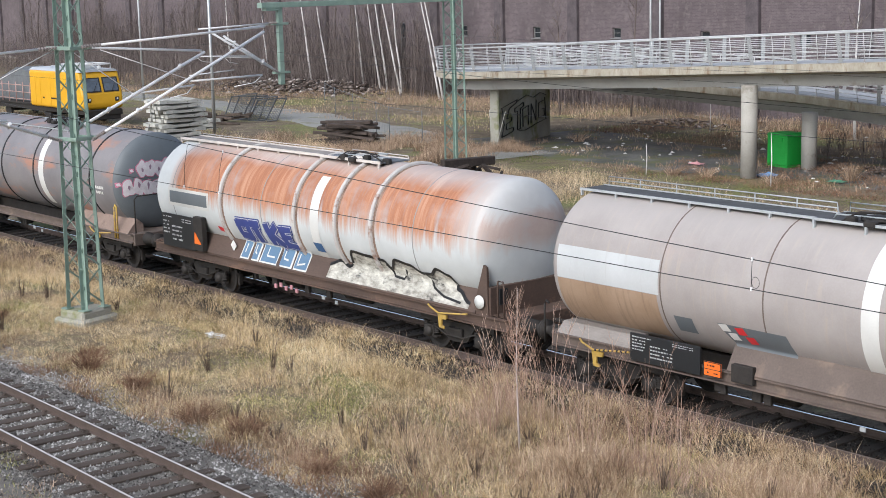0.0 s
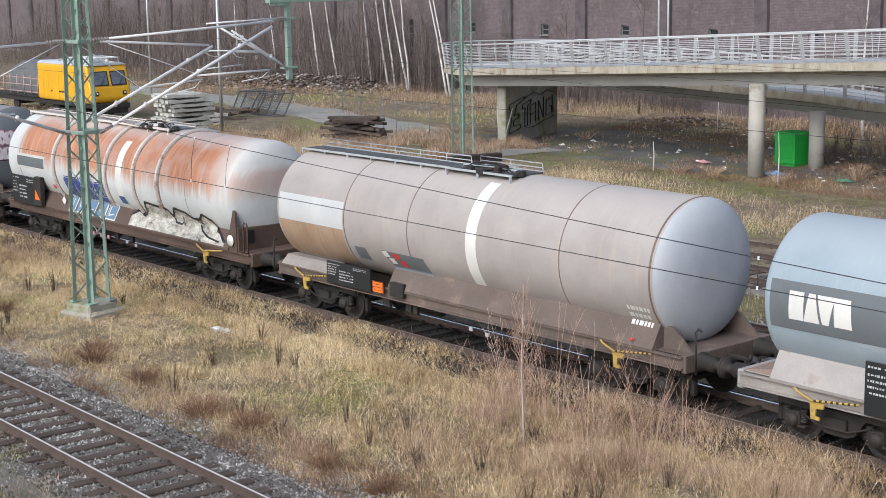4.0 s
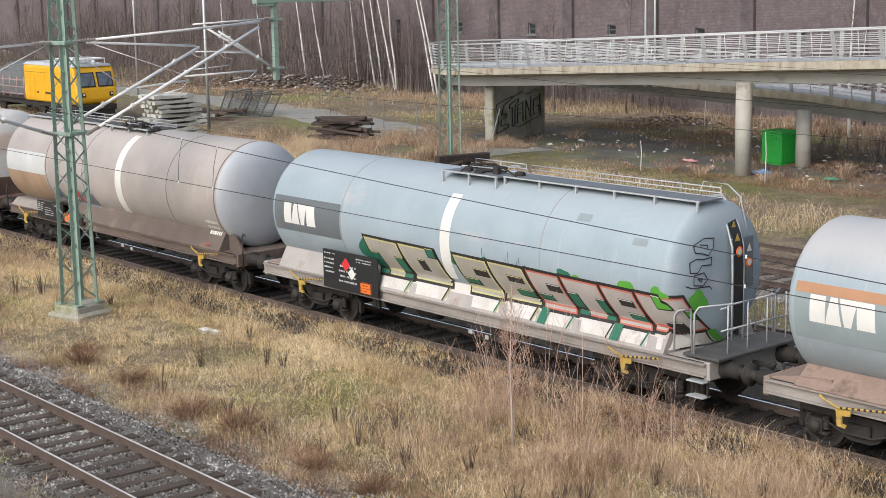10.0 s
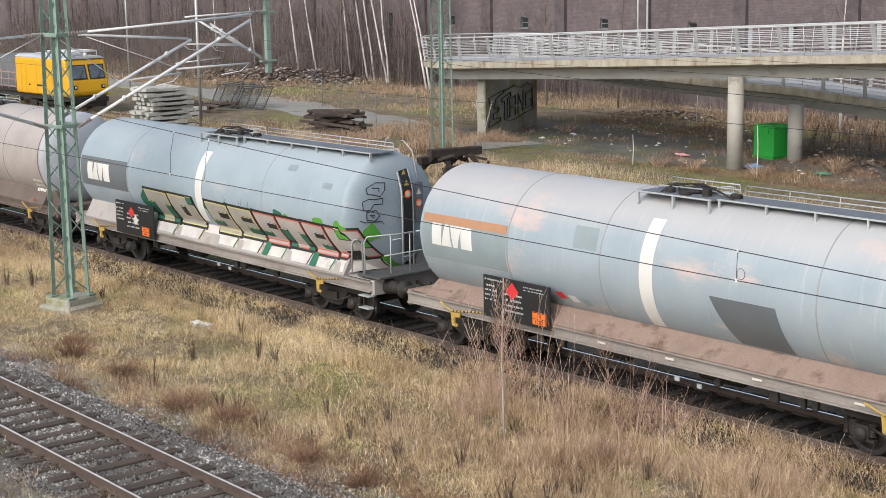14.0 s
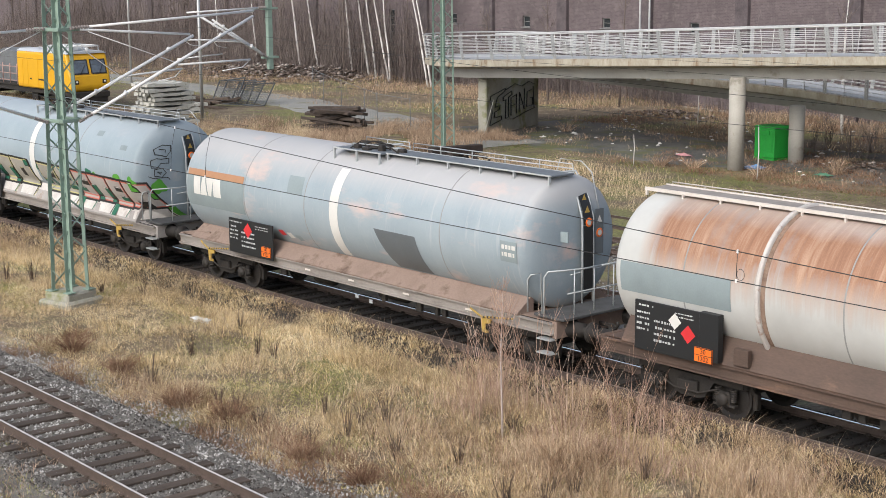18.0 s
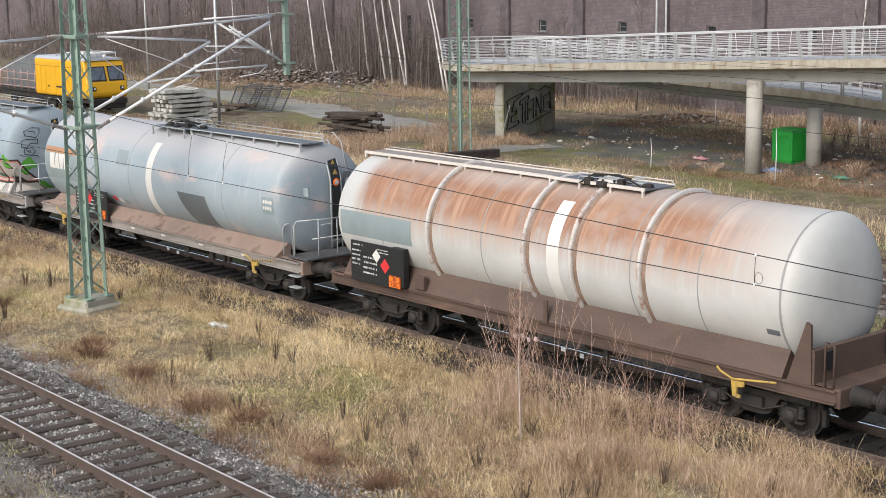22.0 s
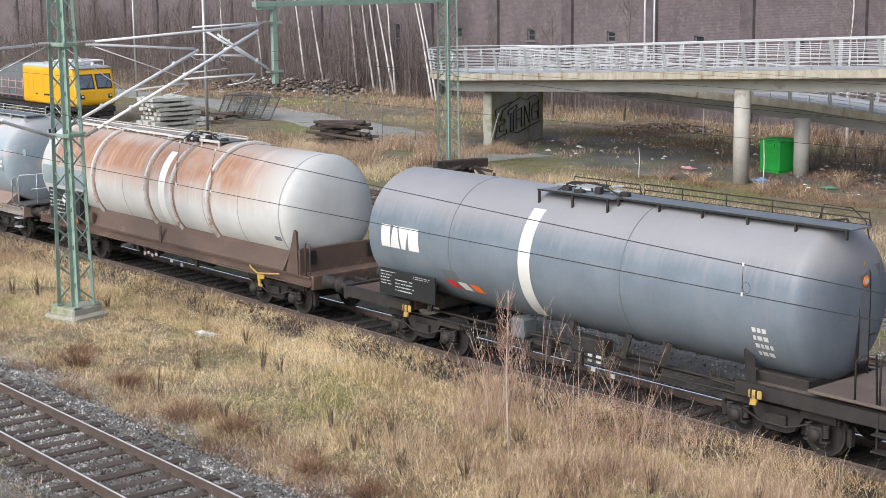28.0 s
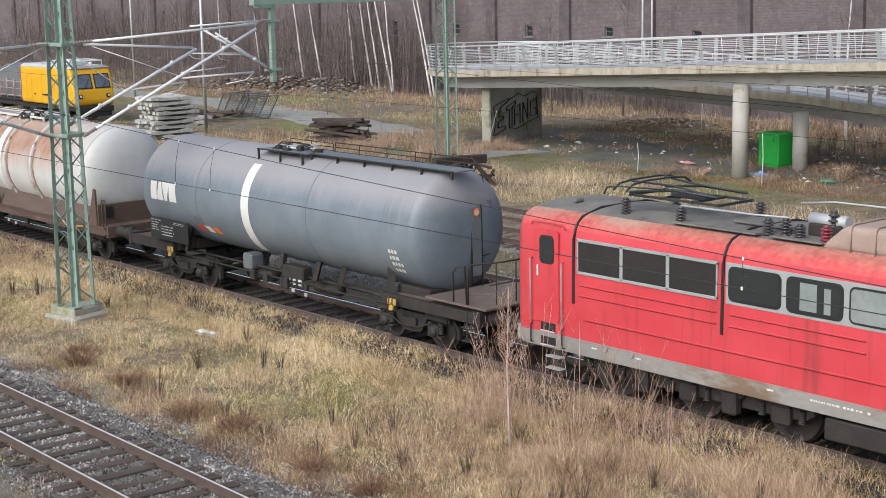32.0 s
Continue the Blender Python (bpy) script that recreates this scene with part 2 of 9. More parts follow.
def ground():
    g = Geo()
    xs = [-1500, -700, -350, -220] + [-160 + 1.5 * i for i in range(115)] + [40, 90, 250, 700, 1500]
    ys = [-900, -300, -80, -20] + [1.2 * i for i in range(66)] + [90, 120, 200, 500, 1500]
    g.sheet([[(x, y, lie(x, y) if -161 < x < 12 and -1 < y < 79 else -0.3) for x in xs] for y in ys])
    setting("ground", g, M_SOIL, "winter soil with moss and dead grass", "ground")


ground()


def lane(name, pts, width, mat, label):
    """A strip of paving along a line, 3 cm above the soil."""
    g, rows = Geo(), []
    fine = []
    for (xa, ya), (xb, yb) in zip(pts, pts[1:]):
        k = max(1, int(math.hypot(xb - xa, yb - ya) / 1.5))
        fine += [(xa + (xb - xa) * i / k, ya + (yb - ya) * i / k) for i in range(k)]
    fine.append(pts[-1])
    for i, (x, y) in enumerate(fine):
        a, b = fine[max(0, i - 1)], fine[min(len(fine) - 1, i + 1)]
        d = math.hypot(b[0] - a[0], b[1] - a[1]) or 1
        nx_, ny_ = -(b[1] - a[1]) / d, (b[0] - a[0]) / d
        w = width * (1 + 0.30 * noise.noise(Vector((x * 0.35, y * 0.35, 9))) + 0.15 * noise.noise(Vector((x * 1.1, y * 1.1, 3))))
        rows.append([(x + nx_ * w * q, y + ny_ * w * q, lie(x + nx_ * w * q, y + ny_ * w * q) + (0.04 if abs(q) < 0.4 else -0.06)) for q in (0.5, 0.39, 0.2, 0, -0.2, -0.39, -0.5)])
    g.sheet(rows)
    setting(name, g, mat, label, "road")


lane("road_yard", [(-130, 60), (-98, 59), (-84, 57.5), (-74, 55.5), (-66, 53.6), (-60, 52.0), (-54, 51.0)], 4.6, M_ROAD, "worn pale asphalt yard road")
lane("road_under_bridge", [(-62, 57.5), (-54, 55.8), (-48, 55.4), (-42, 56.4), (-34, 58.0), (-24, 60)], 11.0, M_DARKROAD, "damp dark asphalt strip under a ramp")

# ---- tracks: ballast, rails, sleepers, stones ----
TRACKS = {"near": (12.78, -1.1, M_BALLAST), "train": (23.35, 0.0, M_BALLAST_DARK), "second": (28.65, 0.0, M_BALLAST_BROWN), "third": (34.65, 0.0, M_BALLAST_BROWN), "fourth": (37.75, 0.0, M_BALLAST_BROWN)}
RAIL_PROFILE = [(-0.035, 0.0), (-0.036, -0.03), (-0.01, -0.045), (-0.009, -0.13), (-0.065, -0.15), (-0.065, -0.16), (0.065, -0.16), (0.065, -0.15), (0.009, -0.13), (0.01, -0.045), (0.036, -0.03), (0.035, 0.0)]
BEDS = {}


def track(key, x0, x1):
    yc, turn, mat = TRACKS[key]
    m = Matrix.Translation((-28, yc, 0)) @ Matrix.Rotation(radians(turn), 4, "Z")
    w = {"near": 1.75, "train": 1.38}.get(key, 1.55)
    bed = Geo().prism([(-w - 0.85, -0.75), (-w, -0.20), (w, -0.20), (w + 0.85, -0.75)], "X", x0 + 28, x1 + 28)
    o = setting("ballast_" + key, bed, mat, "crushed stone track bed", "track bed")
    o.matrix_basis = m
    BEDS[key] = o
    for s in (-1, 1):
        r = Geo().prism([(q[0] + s * 0.7525, q[1]) for q in RAIL_PROFILE], "X", x0 + 28, x1 + 28)
        ob = setting("rail_" + key, r, M_RAIL if key != "near" else M_RAILNEAR, "rusty steel rail with a worn bright head", "rail")
        ob.matrix_basis = m
        wide = 0.046 if key in ("near", "train") else 0.035
        part("rail_head", Geo().box(((x0 + x1) / 2 + 28, s * 0.7525, 0.001), (x1 - x0, wide, 0.004)), M_HEADPALE if key == "near" else M_HEADBROWN if key == "train" and s < 0 else M_HEAD, ob)


M_RAILNEAR = surface("brown_rail_side", (0.055, 0.038, 0.03), (0.125, 0.088, 0.07), 4, 0.75, 0, 40, 0.2)
# Near rail of the train track: browner, duller head than the far rail.
M_HEADBROWN = surface("brown_rail_head", (0.13, 0.10, 0.085), (0.24, 0.19, 0.165), 4, 0.5, 0.2, 60, 0.05)
# Pale narrow strip that paints the highlight along the front rail heads.
M_HEADPALE = surface("pale_rail_head", (0.46, 0.43, 0.40), (0.70, 0.67, 0.64), 4, 0.35, 0.2, 60, 0.05)
for key in TRACKS:
    track(key, -160, 25)


def stones(name, x0, x1, y0, y1, n, size, z, mat, parent_m=None, seed=1, keep=None):
    """Loose track stones: small uneven lumps in one mesh."""
    r = np.random.RandomState(seed)
    c = np.stack([r.uniform(x0, x1, n), r.uniform(y0, y1, n), np.zeros(n)], 1)
    c[:, 2] = z(c[:, 0], c[:, 1]) if callable(z) else z
    base = np.array([(1, 0, -0.3), (-1, 0, -0.3), (0, 1, -0.3), (0, -1, -0.3), (0, 0, 1)], float)
    tri = np.array([(0, 2, 4), (2, 1, 4), (1, 3, 4), (3, 0, 4)])
    s = r.uniform(0.5, 1.2, (n, 1, 1)) * size * r.uniform(0.6, 1.2, (n, 5, 1))
    v = base[None] * s
    a = r.uniform(0, 6.28, n)
    ca, sa = np.cos(a)[:, None], np.sin(a)[:, None]
    tilt = r.uniform(-0.6, 0.6, n)[:, None]
    x, y, zz = v[..., 0], v[..., 1], v[..., 2]
    x, zz = x * np.cos(tilt) + zz * np.sin(tilt), -x * np.sin(tilt) + zz * np.cos(tilt)
    v = np.stack([x * ca - y * sa, x * sa + y * ca, zz], -1) + c[:, None]
    return raw_mesh(name, v.reshape(-1, 3), (tri[None] + np.arange(n)[:, None, None] * 5).reshape(-1, 3), mat)


def raw_mesh(name, v, f, mat):
    me = bpy.data.meshes.new(name)
    k = f.shape[1]
    me.vertices.add(len(v))
    me.vertices.foreach_set("co", np.ascontiguousarray(v, np.float32).ravel())
    me.loops.add(f.size)
    me.loops.foreach_set("vertex_index", np.ascontiguousarray(f, np.int32).ravel())
    me.polygons.add(len(f))
    me.polygons.foreach_set("loop_start", np.arange(0, f.size, k, dtype=np.int32))
    me.update(calc_edges=True)
    me.materials.append(mat)
    return me


M_STONE = plant("crushed_stone", [(0.03, 0.026, 0.023), (0.10, 0.09, 0.08), (0.23, 0.215, 0.195), (0.56, 0.54, 0.51)], 0.85, 0.5)
# Near-black oily stones; the shade beneath the train is put into them.
M_STONE_DARK = plant("oily_shaded_stone", [(0.009, 0.008, 0.007), (0.022, 0.019, 0.017), (0.042, 0.037, 0.033), (0.10, 0.09, 0.08)], 0.85, 0.5)
M_STONE_BROWN = plant("brown_track_stone", [(0.065, 0.057, 0.05), (0.16, 0.145, 0.125), (0.29, 0.268, 0.238), (0.50, 0.475, 0.44)], 0.85, 0.5)


def bed_height(yc, w):
    return lambda x, y: -0.195 - np.maximum(0, np.abs(y - yc + (x + 28) * 0) - w) * 0.62


near_turn = math.tan(radians(-1.1))
me = stones("track_stones", -46, -12, 11.0, 15.7, 46000, 0.042, lambda x, y: -0.20 - np.maximum(0, np.abs(y - 12.78 - (x + 28) * near_turn) - 1.75) * 0.5, M_STONE, seed=2)
stuff("track_stones", me, M_STONE, "loose grey crushed stones round the track", "stones")
M_GRAVEL = plant("pale_gravel", [(0.11, 0.10, 0.09), (0.23, 0.215, 0.20), (0.38, 0.36, 0.335), (0.60, 0.58, 0.55)], 0.85, 0.5)
me = stones("edge_gravel", -52, -12, 14.5, 15.9, 15000, 0.026, lambda x, y: np.maximum(-0.40, -0.20 - np.maximum(0, np.abs(y - 12.78 - (x + 28) * near_turn) - 1.75) * 0.56), M_GRAVEL, seed=6)
stuff("edge_gravel", me, M_GRAVEL, "pale fine gravel along the edge of the track bed", "gravel")
me = stones("track_stones", -40, -12, 7.0, 11.6, 9000, 0.04, lambda x, y: np.maximum(-0.34 + 0 * x, -0.20 - np.maximum(0, np.abs(y - 12.78 - (x + 28) * near_turn) - 1.75) * 0.62), M_STONE_BROWN, seed=5)
stuff("track_stones", me, M_STONE_BROWN, "brown stones and dirt beside the track", "stones")
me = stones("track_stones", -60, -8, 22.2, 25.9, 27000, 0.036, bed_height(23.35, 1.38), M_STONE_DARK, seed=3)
stuff("track_stones", me, M_STONE_DARK, "dark oily track bed stones with shade under the train in their tone", "stones")
me = stones("track_stones", -60, -12, 26.4, 40.0, 42000, 0.042, lambda x, y: np.where(np.abs(y - 28.65) < 2.1, -0.2, np.where(np.abs(y - 36.2) < 3.6, -0.2, -0.36)), M_STONE_BROWN, seed=4)
stuff("track_stones", me, M_STONE_BROWN, "weathered stones of the yard tracks", "stones")

SLEEPER = Geo().box((0, 0, -0.235), (0.25, 2.6, 0.15), 0.012)
for s_ in (-1, 1):
    SLEEPER.box((0, s_ * 0.7525, -0.155), (0.16, 0.34, 0.016))
    for e_ in (-0.11, 0.11):
        SLEEPER.box((0.0, s_ * 0.7525 + e_, -0.135), (0.09, 0.05, 0.04))
SLEEPER = SLEEPER.mesh("sleeper")
SLEEPER.materials.append(M_SLEEPER)


# Darker sleeper copy for the train track, with the train's shade coloured in.
SHADED_SLEEPER = SLEEPER.copy()
SHADED_SLEEPER.materials[0] = surface("shaded_wooden_sleeper", (0.014, 0.011, 0.009), (0.05, 0.039, 0.032), 3, 0.9, 0, 40, 0.5, 0.01, vary=0.25, stretch=(1, 0.15, 1))


def sleepers(key, x0, x1, seed):
    r = random.Random(seed)
    x = x0
    while x < x1:
        o = part("sleeper", SHADED_SLEEPER if key == "train" else SLEEPER, None, BEDS[key], at=pose(x + 28 + r.uniform(-0.03, 0.03), r.uniform(-0.04, 0.04), r.uniform(-0.012, 0.012), 0, 0, r.uniform(-1.5, 1.5)))
        x += 0.63


# ---- dry grass, herbs and twigs ----
def blades(name, pts, h, w, lean, mat, seed, droop=0.5):
    """Blades as tapered strips of two pieces, at points (x, y, z); h, w: heights and widths."""
    r = np.random.RandomState(seed)
    n = len(pts)
    a = r.uniform(0, 2 * np.pi, n)
    d = np.stack([np.cos(a), np.sin(a), np.zeros(n)], 1) * (lean * r.uniform(0.1, 1.0, n) * h)[:, None]
    b = r.uniform(0, 2 * np.pi, n)
    side = np.stack([np.cos(b), np.sin(b), np.zeros(n)], 1) * (w / 2)[:, None]
    up = np.stack([np.zeros(n), np.zeros(n), h], 1)
    mid = pts + up * 0.58 + d * 0.38
    tip = pts + up * (1 - 0.25 * droop * r.uniform(0, 1, n))[:, None] + d
    v = np.stack([pts - side, pts + side, mid + side * 0.75, mid - side * 0.75, tip], 1)
    o = (np.arange(n) * 5)[:, None]
    f = np.concatenate([np.array([[0, 1, 2]]) + o, np.array([[0, 2, 3]]) + o, np.array([[3, 2, 4]]) + o])
    return raw_mesh(name, v.reshape(-1, 3), f, mat)


LIE = np.vectorize(lie)


def cover(x, y, seed, s=0.35):
    """A smooth 0..1 field over the ground, for patchy growth."""
    r = np.random.RandomState(seed)
    out = np.zeros_like(x)
    for k in range(7):
        a, ph = r.uniform(0, 6.28), r.uniform(0, 6.28)
        q = s * r.uniform(0.5, 2.2)
        out += np.sin((x * np.cos(a) + y * np.sin(a)) * q * 2.2 + ph)
    return np.clip(0.5 + out / 6.5, 0, 1)


G_STRAW = plant("straw_grass", [(0.13, 0.085, 0.04), (0.50, 0.36, 0.185), (0.90, 0.71, 0.42), (0.99, 0.88, 0.63)], 0.75, 0.4)
G_BROWN = plant("brown_dead_herbs", [(0.12, 0.08, 0.052), (0.27, 0.185, 0.125), (0.48, 0.345, 0.235), (0.74, 0.57, 0.42)], 0.85, 0.5)
G_GREEN = plant("mossy_grass", [(0.085, 0.09, 0.03), (0.22, 0.225, 0.075), (0.39, 0.375, 0.14), (0.56, 0.51, 0.24)], 0.8, 0.5)
G_REED = plant("pale_reed_grass", [(0.22, 0.15, 0.085), (0.46, 0.345, 0.21), (0.70, 0.545, 0.35), (0.90, 0.75, 0.53)], 0.7, 0.3)
G_TWIG = plant("red_brown_twigs", [(0.17, 0.10, 0.075), (0.36, 0.225, 0.165), (0.54, 0.375, 0.285), (0.76, 0.60, 0.49)], 0.8, 0.5)
G_RUST = plant("rust_brown_scrub", [(0.075, 0.04, 0.025), (0.19, 0.105, 0.066), (0.34, 0.205, 0.13), (0.52, 0.35, 0.24)], 0.85, 0.5)


G_MOSS = plant("yellow_green_moss", [(0.18, 0.165, 0.055), (0.38, 0.345, 0.125), (0.60, 0.53, 0.22), (0.80, 0.70, 0.36)], 0.85, 0.5)
G_ROSE = plant("pinkish_dry_herbs", [(0.09, 0.05, 0.03), (0.31, 0.20, 0.12), (0.58, 0.42, 0.28), (0.86, 0.69, 0.50)], 0.8, 0.5)
G_VERGE = plant("dull_green_moss", [(0.06, 0.075, 0.026), (0.115, 0.135, 0.045), (0.19, 0.205, 0.07), (0.30, 0.29, 0.12)], 0.9, 0.4)
G_WEED = plant("dark_weed_stalks", [(0.04, 0.027, 0.02), (0.085, 0.058, 0.042), (0.14, 0.10, 0.075), (0.24, 0.18, 0.14)], 0.85, 0.5)


def field(name, label, x0, x1, y0, y1, n, hgt, wid, lean, mat, seed, where=None, droop=0.5, dense=None):
    r = np.random.RandomState(seed)
    x, y = r.uniform(x0, x1, n), r.uniform(y0, y1, n)
    if where is not None:
        k = r.uniform(0, 1, n) < where(x, y)
        x, y = x[k], y[k]
    z = np.maximum(np.maximum(LIE(x, y), np.where(np.abs(y - 23.35) < 2.6, -0.22 - np.maximum(0, np.abs(y - 23.35) - 1.38) * 0.65, -9)), np.where(np.abs(y - 12.78) < 4, -0.22 - np.maximum(0, np.abs(y - 12.78 + (x + 28) * 0.0192) - 1.75) * 0.65, -9)) - 0.02
    n = len(x)
    h = r.uniform(hgt[0], hgt[1], n) * (0.55 + 0.8 * cover(x, y, seed + 5, 0.5))
    me = blades(name, np.stack([x, y, z], 1), h, r.uniform(wid[0], wid[1], n), lean, mat, seed + 9, droop)
    return stuff(name, me, mat, label, "grass")


def between(x, y):
    """Where the strip between the two front tracks is overgrown."""
    edge = 15.35 + 0.35 * np.sin(x * 0.9) + 0.2 * np.sin(x * 2.3 + 1)
    return ((y > edge) & (y < 22.38 + 0.15 * np.sin(x * 1.3))).astype(float)


MOSSY = ((-31.0, 19.2, 1.5, 0.8), (-26.4, 19.6, 1.3, 0.6), (-36.0, 16.3, 1.4, 0.6), (-33.9, 19.8, 1.2, 0.5), (-40.5, 18.2, 1.8, 0.7))


def mossy(x, y):
    """Low mossy openings in the tall growth."""
    out = np.clip(cover(x, y, 111, 0.9) * 4.0 - 2.3, 0, 1)
    for cx, cy, rx, ry in MOSSY:
        out = np.maximum(out, np.clip(1.7 - 1.3 * np.hypot((x - cx) / rx, (y - cy) / ry), 0, 1))
    return out


def tufts(name, label, x0, x1, y0, y1, n, per, hgt, wid, lean, rad, mat, seed, where):
    """Grass in tufts: blades lean outwards from many small centres, with gaps between."""
    r = np.random.RandomState(seed)
    cx, cy = r.uniform(x0, x1, n), r.uniform(y0, y1, n)
    k = r.uniform(0, 1, n) < where(cx, cy)
    cx, cy = cx[k], cy[k]
    m = len(cx)
    th_ = r.uniform(hgt[0], hgt[1], m) * (0.6 + 0.7 * cover(cx, cy, seed + 3, 0.6))
    wind = r.normal(0, 0.35, (m, 2)) + np.array([0.12, -0.15])
    i = np.repeat(np.arange(m), per)
    q = len(i)
    a = r.uniform(0, 2 * np.pi, q)
    d = np.sqrt(r.uniform(0, 1, q)) * rad
    x, y = cx[i] + np.cos(a) * d, cy[i] + np.sin(a) * d
    z = np.maximum(np.maximum(LIE(x, y), np.where(np.abs(y - 23.35) < 2.6, -0.22 - np.maximum(0, np.abs(y - 23.35) - 1.38) * 0.65, -9)), np.where(np.abs(y - 12.78) < 4, -0.22 - np.maximum(0, np.abs(y - 12.78 + (x + 28) * 0.0192) - 1.75) * 0.65, -9)) - 0.02
    h = th_[i] * r.uniform(0.25, 1.05, q)
    out = np.stack([np.cos(a), np.sin(a)], 1) * (lean * 0.6 * r.uniform(0.2, 1.2, q))[:, None] * (0.3 + d / rad)[:, None] + wind[i] + r.normal(0, 0.55, (q, 2))
    pts = np.stack([x, y, z], 1)
    dd = np.concatenate([out * h[:, None], np.zeros((q, 1))], 1)
    b = r.uniform(0, 2 * np.pi, q)
    side = np.stack([np.cos(b), np.sin(b), np.zeros(q)], 1) * (r.uniform(wid[0], wid[1], q) / 2)[:, None]
    up = np.stack([np.zeros(q), np.zeros(q), h], 1)
    mid = pts + up * 0.6 + dd * 0.35
    tip = pts + up * (1 - 0.3 * np.linalg.norm(out, axis=1) * r.uniform(0.3, 1, q)).clip(0.35, 1)[:, None] + dd
    v = np.stack([pts - side, pts + side, mid + side * 0.7, mid - side * 0.7, tip], 1)
    o = (np.arange(q) * 5)[:, None]
    f = np.concatenate([np.array([[0, 1, 2]]) + o, np.array([[0, 2, 3]]) + o, np.array([[3, 2, 4]]) + o])
    stuff(name, raw_mesh(name, v.reshape(-1, 3), f, mat), mat, label, "grass")


tufts("dry_grass", "straw-coloured dead grass tufts between the tracks", -66, -8, 15.0, 22.4, 12500, 28, (0.10, 0.36), (0.005, 0.010), 1.1, 0.19, G_STRAW, 21, lambda x, y: between(x, y) * (0.30 + 0.70 * cover(x, y, 3, 0.6)) * np.where(y > 21.3, 0.55, 1) * (1 - 0.85 * mossy(x, y)))
tufts("tall_grass", "tall bleached grass tufts between the tracks", -60, -8, 15.4, 22.3, 4200, 20, (0.28, 0.60), (0.004, 0.009), 0.8, 0.17, G_REED, 22, lambda x, y: between(x, y) * np.clip(cover(x, y, 8, 0.5) * 2.4 - 1.1 + np.clip((x + 36) / 20, 0, 0.7), 0, 1) * (1 - 0.9 * mossy(x, y)))
field("lying_straw", "flattened bleached straw between the tracks", -66, -8, 15.2, 21.8, 170000, (0.03, 0.10), (0.006, 0.012), 7.0, G_REED, 32, lambda x, y: between(x, y) * np.clip(cover(x, y, 17, 0.7) * 1.8 - 0.15, 0.2, 1) * (1 - 0.6 * mossy(x, y)), 1.0)
field("moss_grass", "short mossy green-yellow grass", -70, -8, 15.0, 21.5, 130000, (0.03, 0.13), (0.008, 0.018), 1.2, G_GREEN, 23, lambda x, y: between(x, y) * np.clip(cover(x, y, 14, 0.5) * 2.6 - 1.25, 0, 1))
field("dead_herbs", "brown dead herbs and stems", -62, -8, 15.0, 22.55, 85000, (0.10, 0.42), (0.005, 0.010), 1.4, G_BROWN, 24, lambda x, y: (y > 15.2) * np.clip(cover(x, y, 31, 0.8) * 2.2 - 1.15 + 0.35 * (y < 16.6) + 0.3 * (y > 20.4), 0, 1) * (1 - 0.8 * mossy(x, y)))
field("rusty_scrub", "low rust-brown scrub along the ballast edge", -40, -8, 14.9, 16.5, 44000, (0.08, 0.30), (0.004, 0.009), 1.5, G_RUST, 25, lambda x, y: np.clip(cover(x, y, 41, 1.2) * 2.0 - 0.8 + 0.6 * (x > -25.5), 0, 1))
field("short_turf", "short dead turf under the taller growth", -60, -8, 15.2, 22.0, 95000, (0.03, 0.12), (0.006, 0.013), 2.2, G_STRAW, 49, lambda x, y: between(x, y) * 0.9, 1.0)
field("near_weeds", "sparse weeds on the camera side of the track", -45, -14, 6.5, 11.1, 34000, (0.04, 0.18), (0.008, 0.016), 0.9, G_GREEN, 26, lambda x, y: np.clip(cover(x, y, 51, 0.8) * 1.5 + 0.1, 0, 1))
field("rail_weeds", "matted brown weeds up to the train track", -64, -8, 20.6, 22.45, 26000, (0.06, 0.28), (0.004, 0.009), 1.6, G_BROWN, 33, lambda x, y: 0.45 + 0.55 * cover(x, y, 101, 0.8))
field("rail_straw", "short straw along the train track", -64, -8, 20.2, 22.4, 90000, (0.06, 0.34), (0.004, 0.009), 1.5, G_STRAW, 34, lambda x, y: np.clip(cover(x, y, 103, 0.9) * 1.8 - 0.4, 0.4, 1))
field("bright_moss", "low yellow-green moss between the tracks", -46, -10, 15.3, 21.0, 160000, (0.015, 0.06), (0.014, 0.028), 1.8, G_MOSS, 35, lambda x, y: between(x, y) * mossy(x, y) * 0.8)
field("rosy_herbs", "pinkish dry herbs and bent stalks by the saplings", -25, -8, 16.6, 22.2, 75000, (0.14, 0.50), (0.005, 0.010), 1.4, G_ROSE, 42, lambda x, y: np.clip(cover(x, y, 171, 0.6) * 1.8 - 0.35, 0, 1) * np.clip((x + 25) / 6, 0.15, 1))
field("red_undergrowth", "tangled red-brown twigs at the foot of the shrubs", -24.5, -15, 19.6, 22.3, 12000, (0.2, 0.7), (0.003, 0.007), 1.0, G_TWIG, 43, lambda x, y: np.clip(cover(x, y, 181, 0.9) * 2.2 - 0.6, 0, 1))
field("column_herbs", "brown dead herbs round the ramp columns", -47, -28, 49.5, 58.5, 40000, (0.05, 0.26), (0.008, 0.018), 1.7, G_RUST, 44, lambda x, y: np.clip(cover(x, y, 191, 0.5) * 2.2 - 0.75 + 0.5 * (x > -44) - 0.4 * (x < -45), 0, 1))
field("pier_herbs", "brown dead herbs at the foot of the pier", -65, -55.5, 49.8, 54.5, 30000, (0.10, 0.6), (0.008, 0.018), 1.1, G_BROWN, 45, lambda x, y: np.clip(cover(x, y, 195, 0.6) * 2.0 - 0.5, 0, 1) * (y < 53.6))
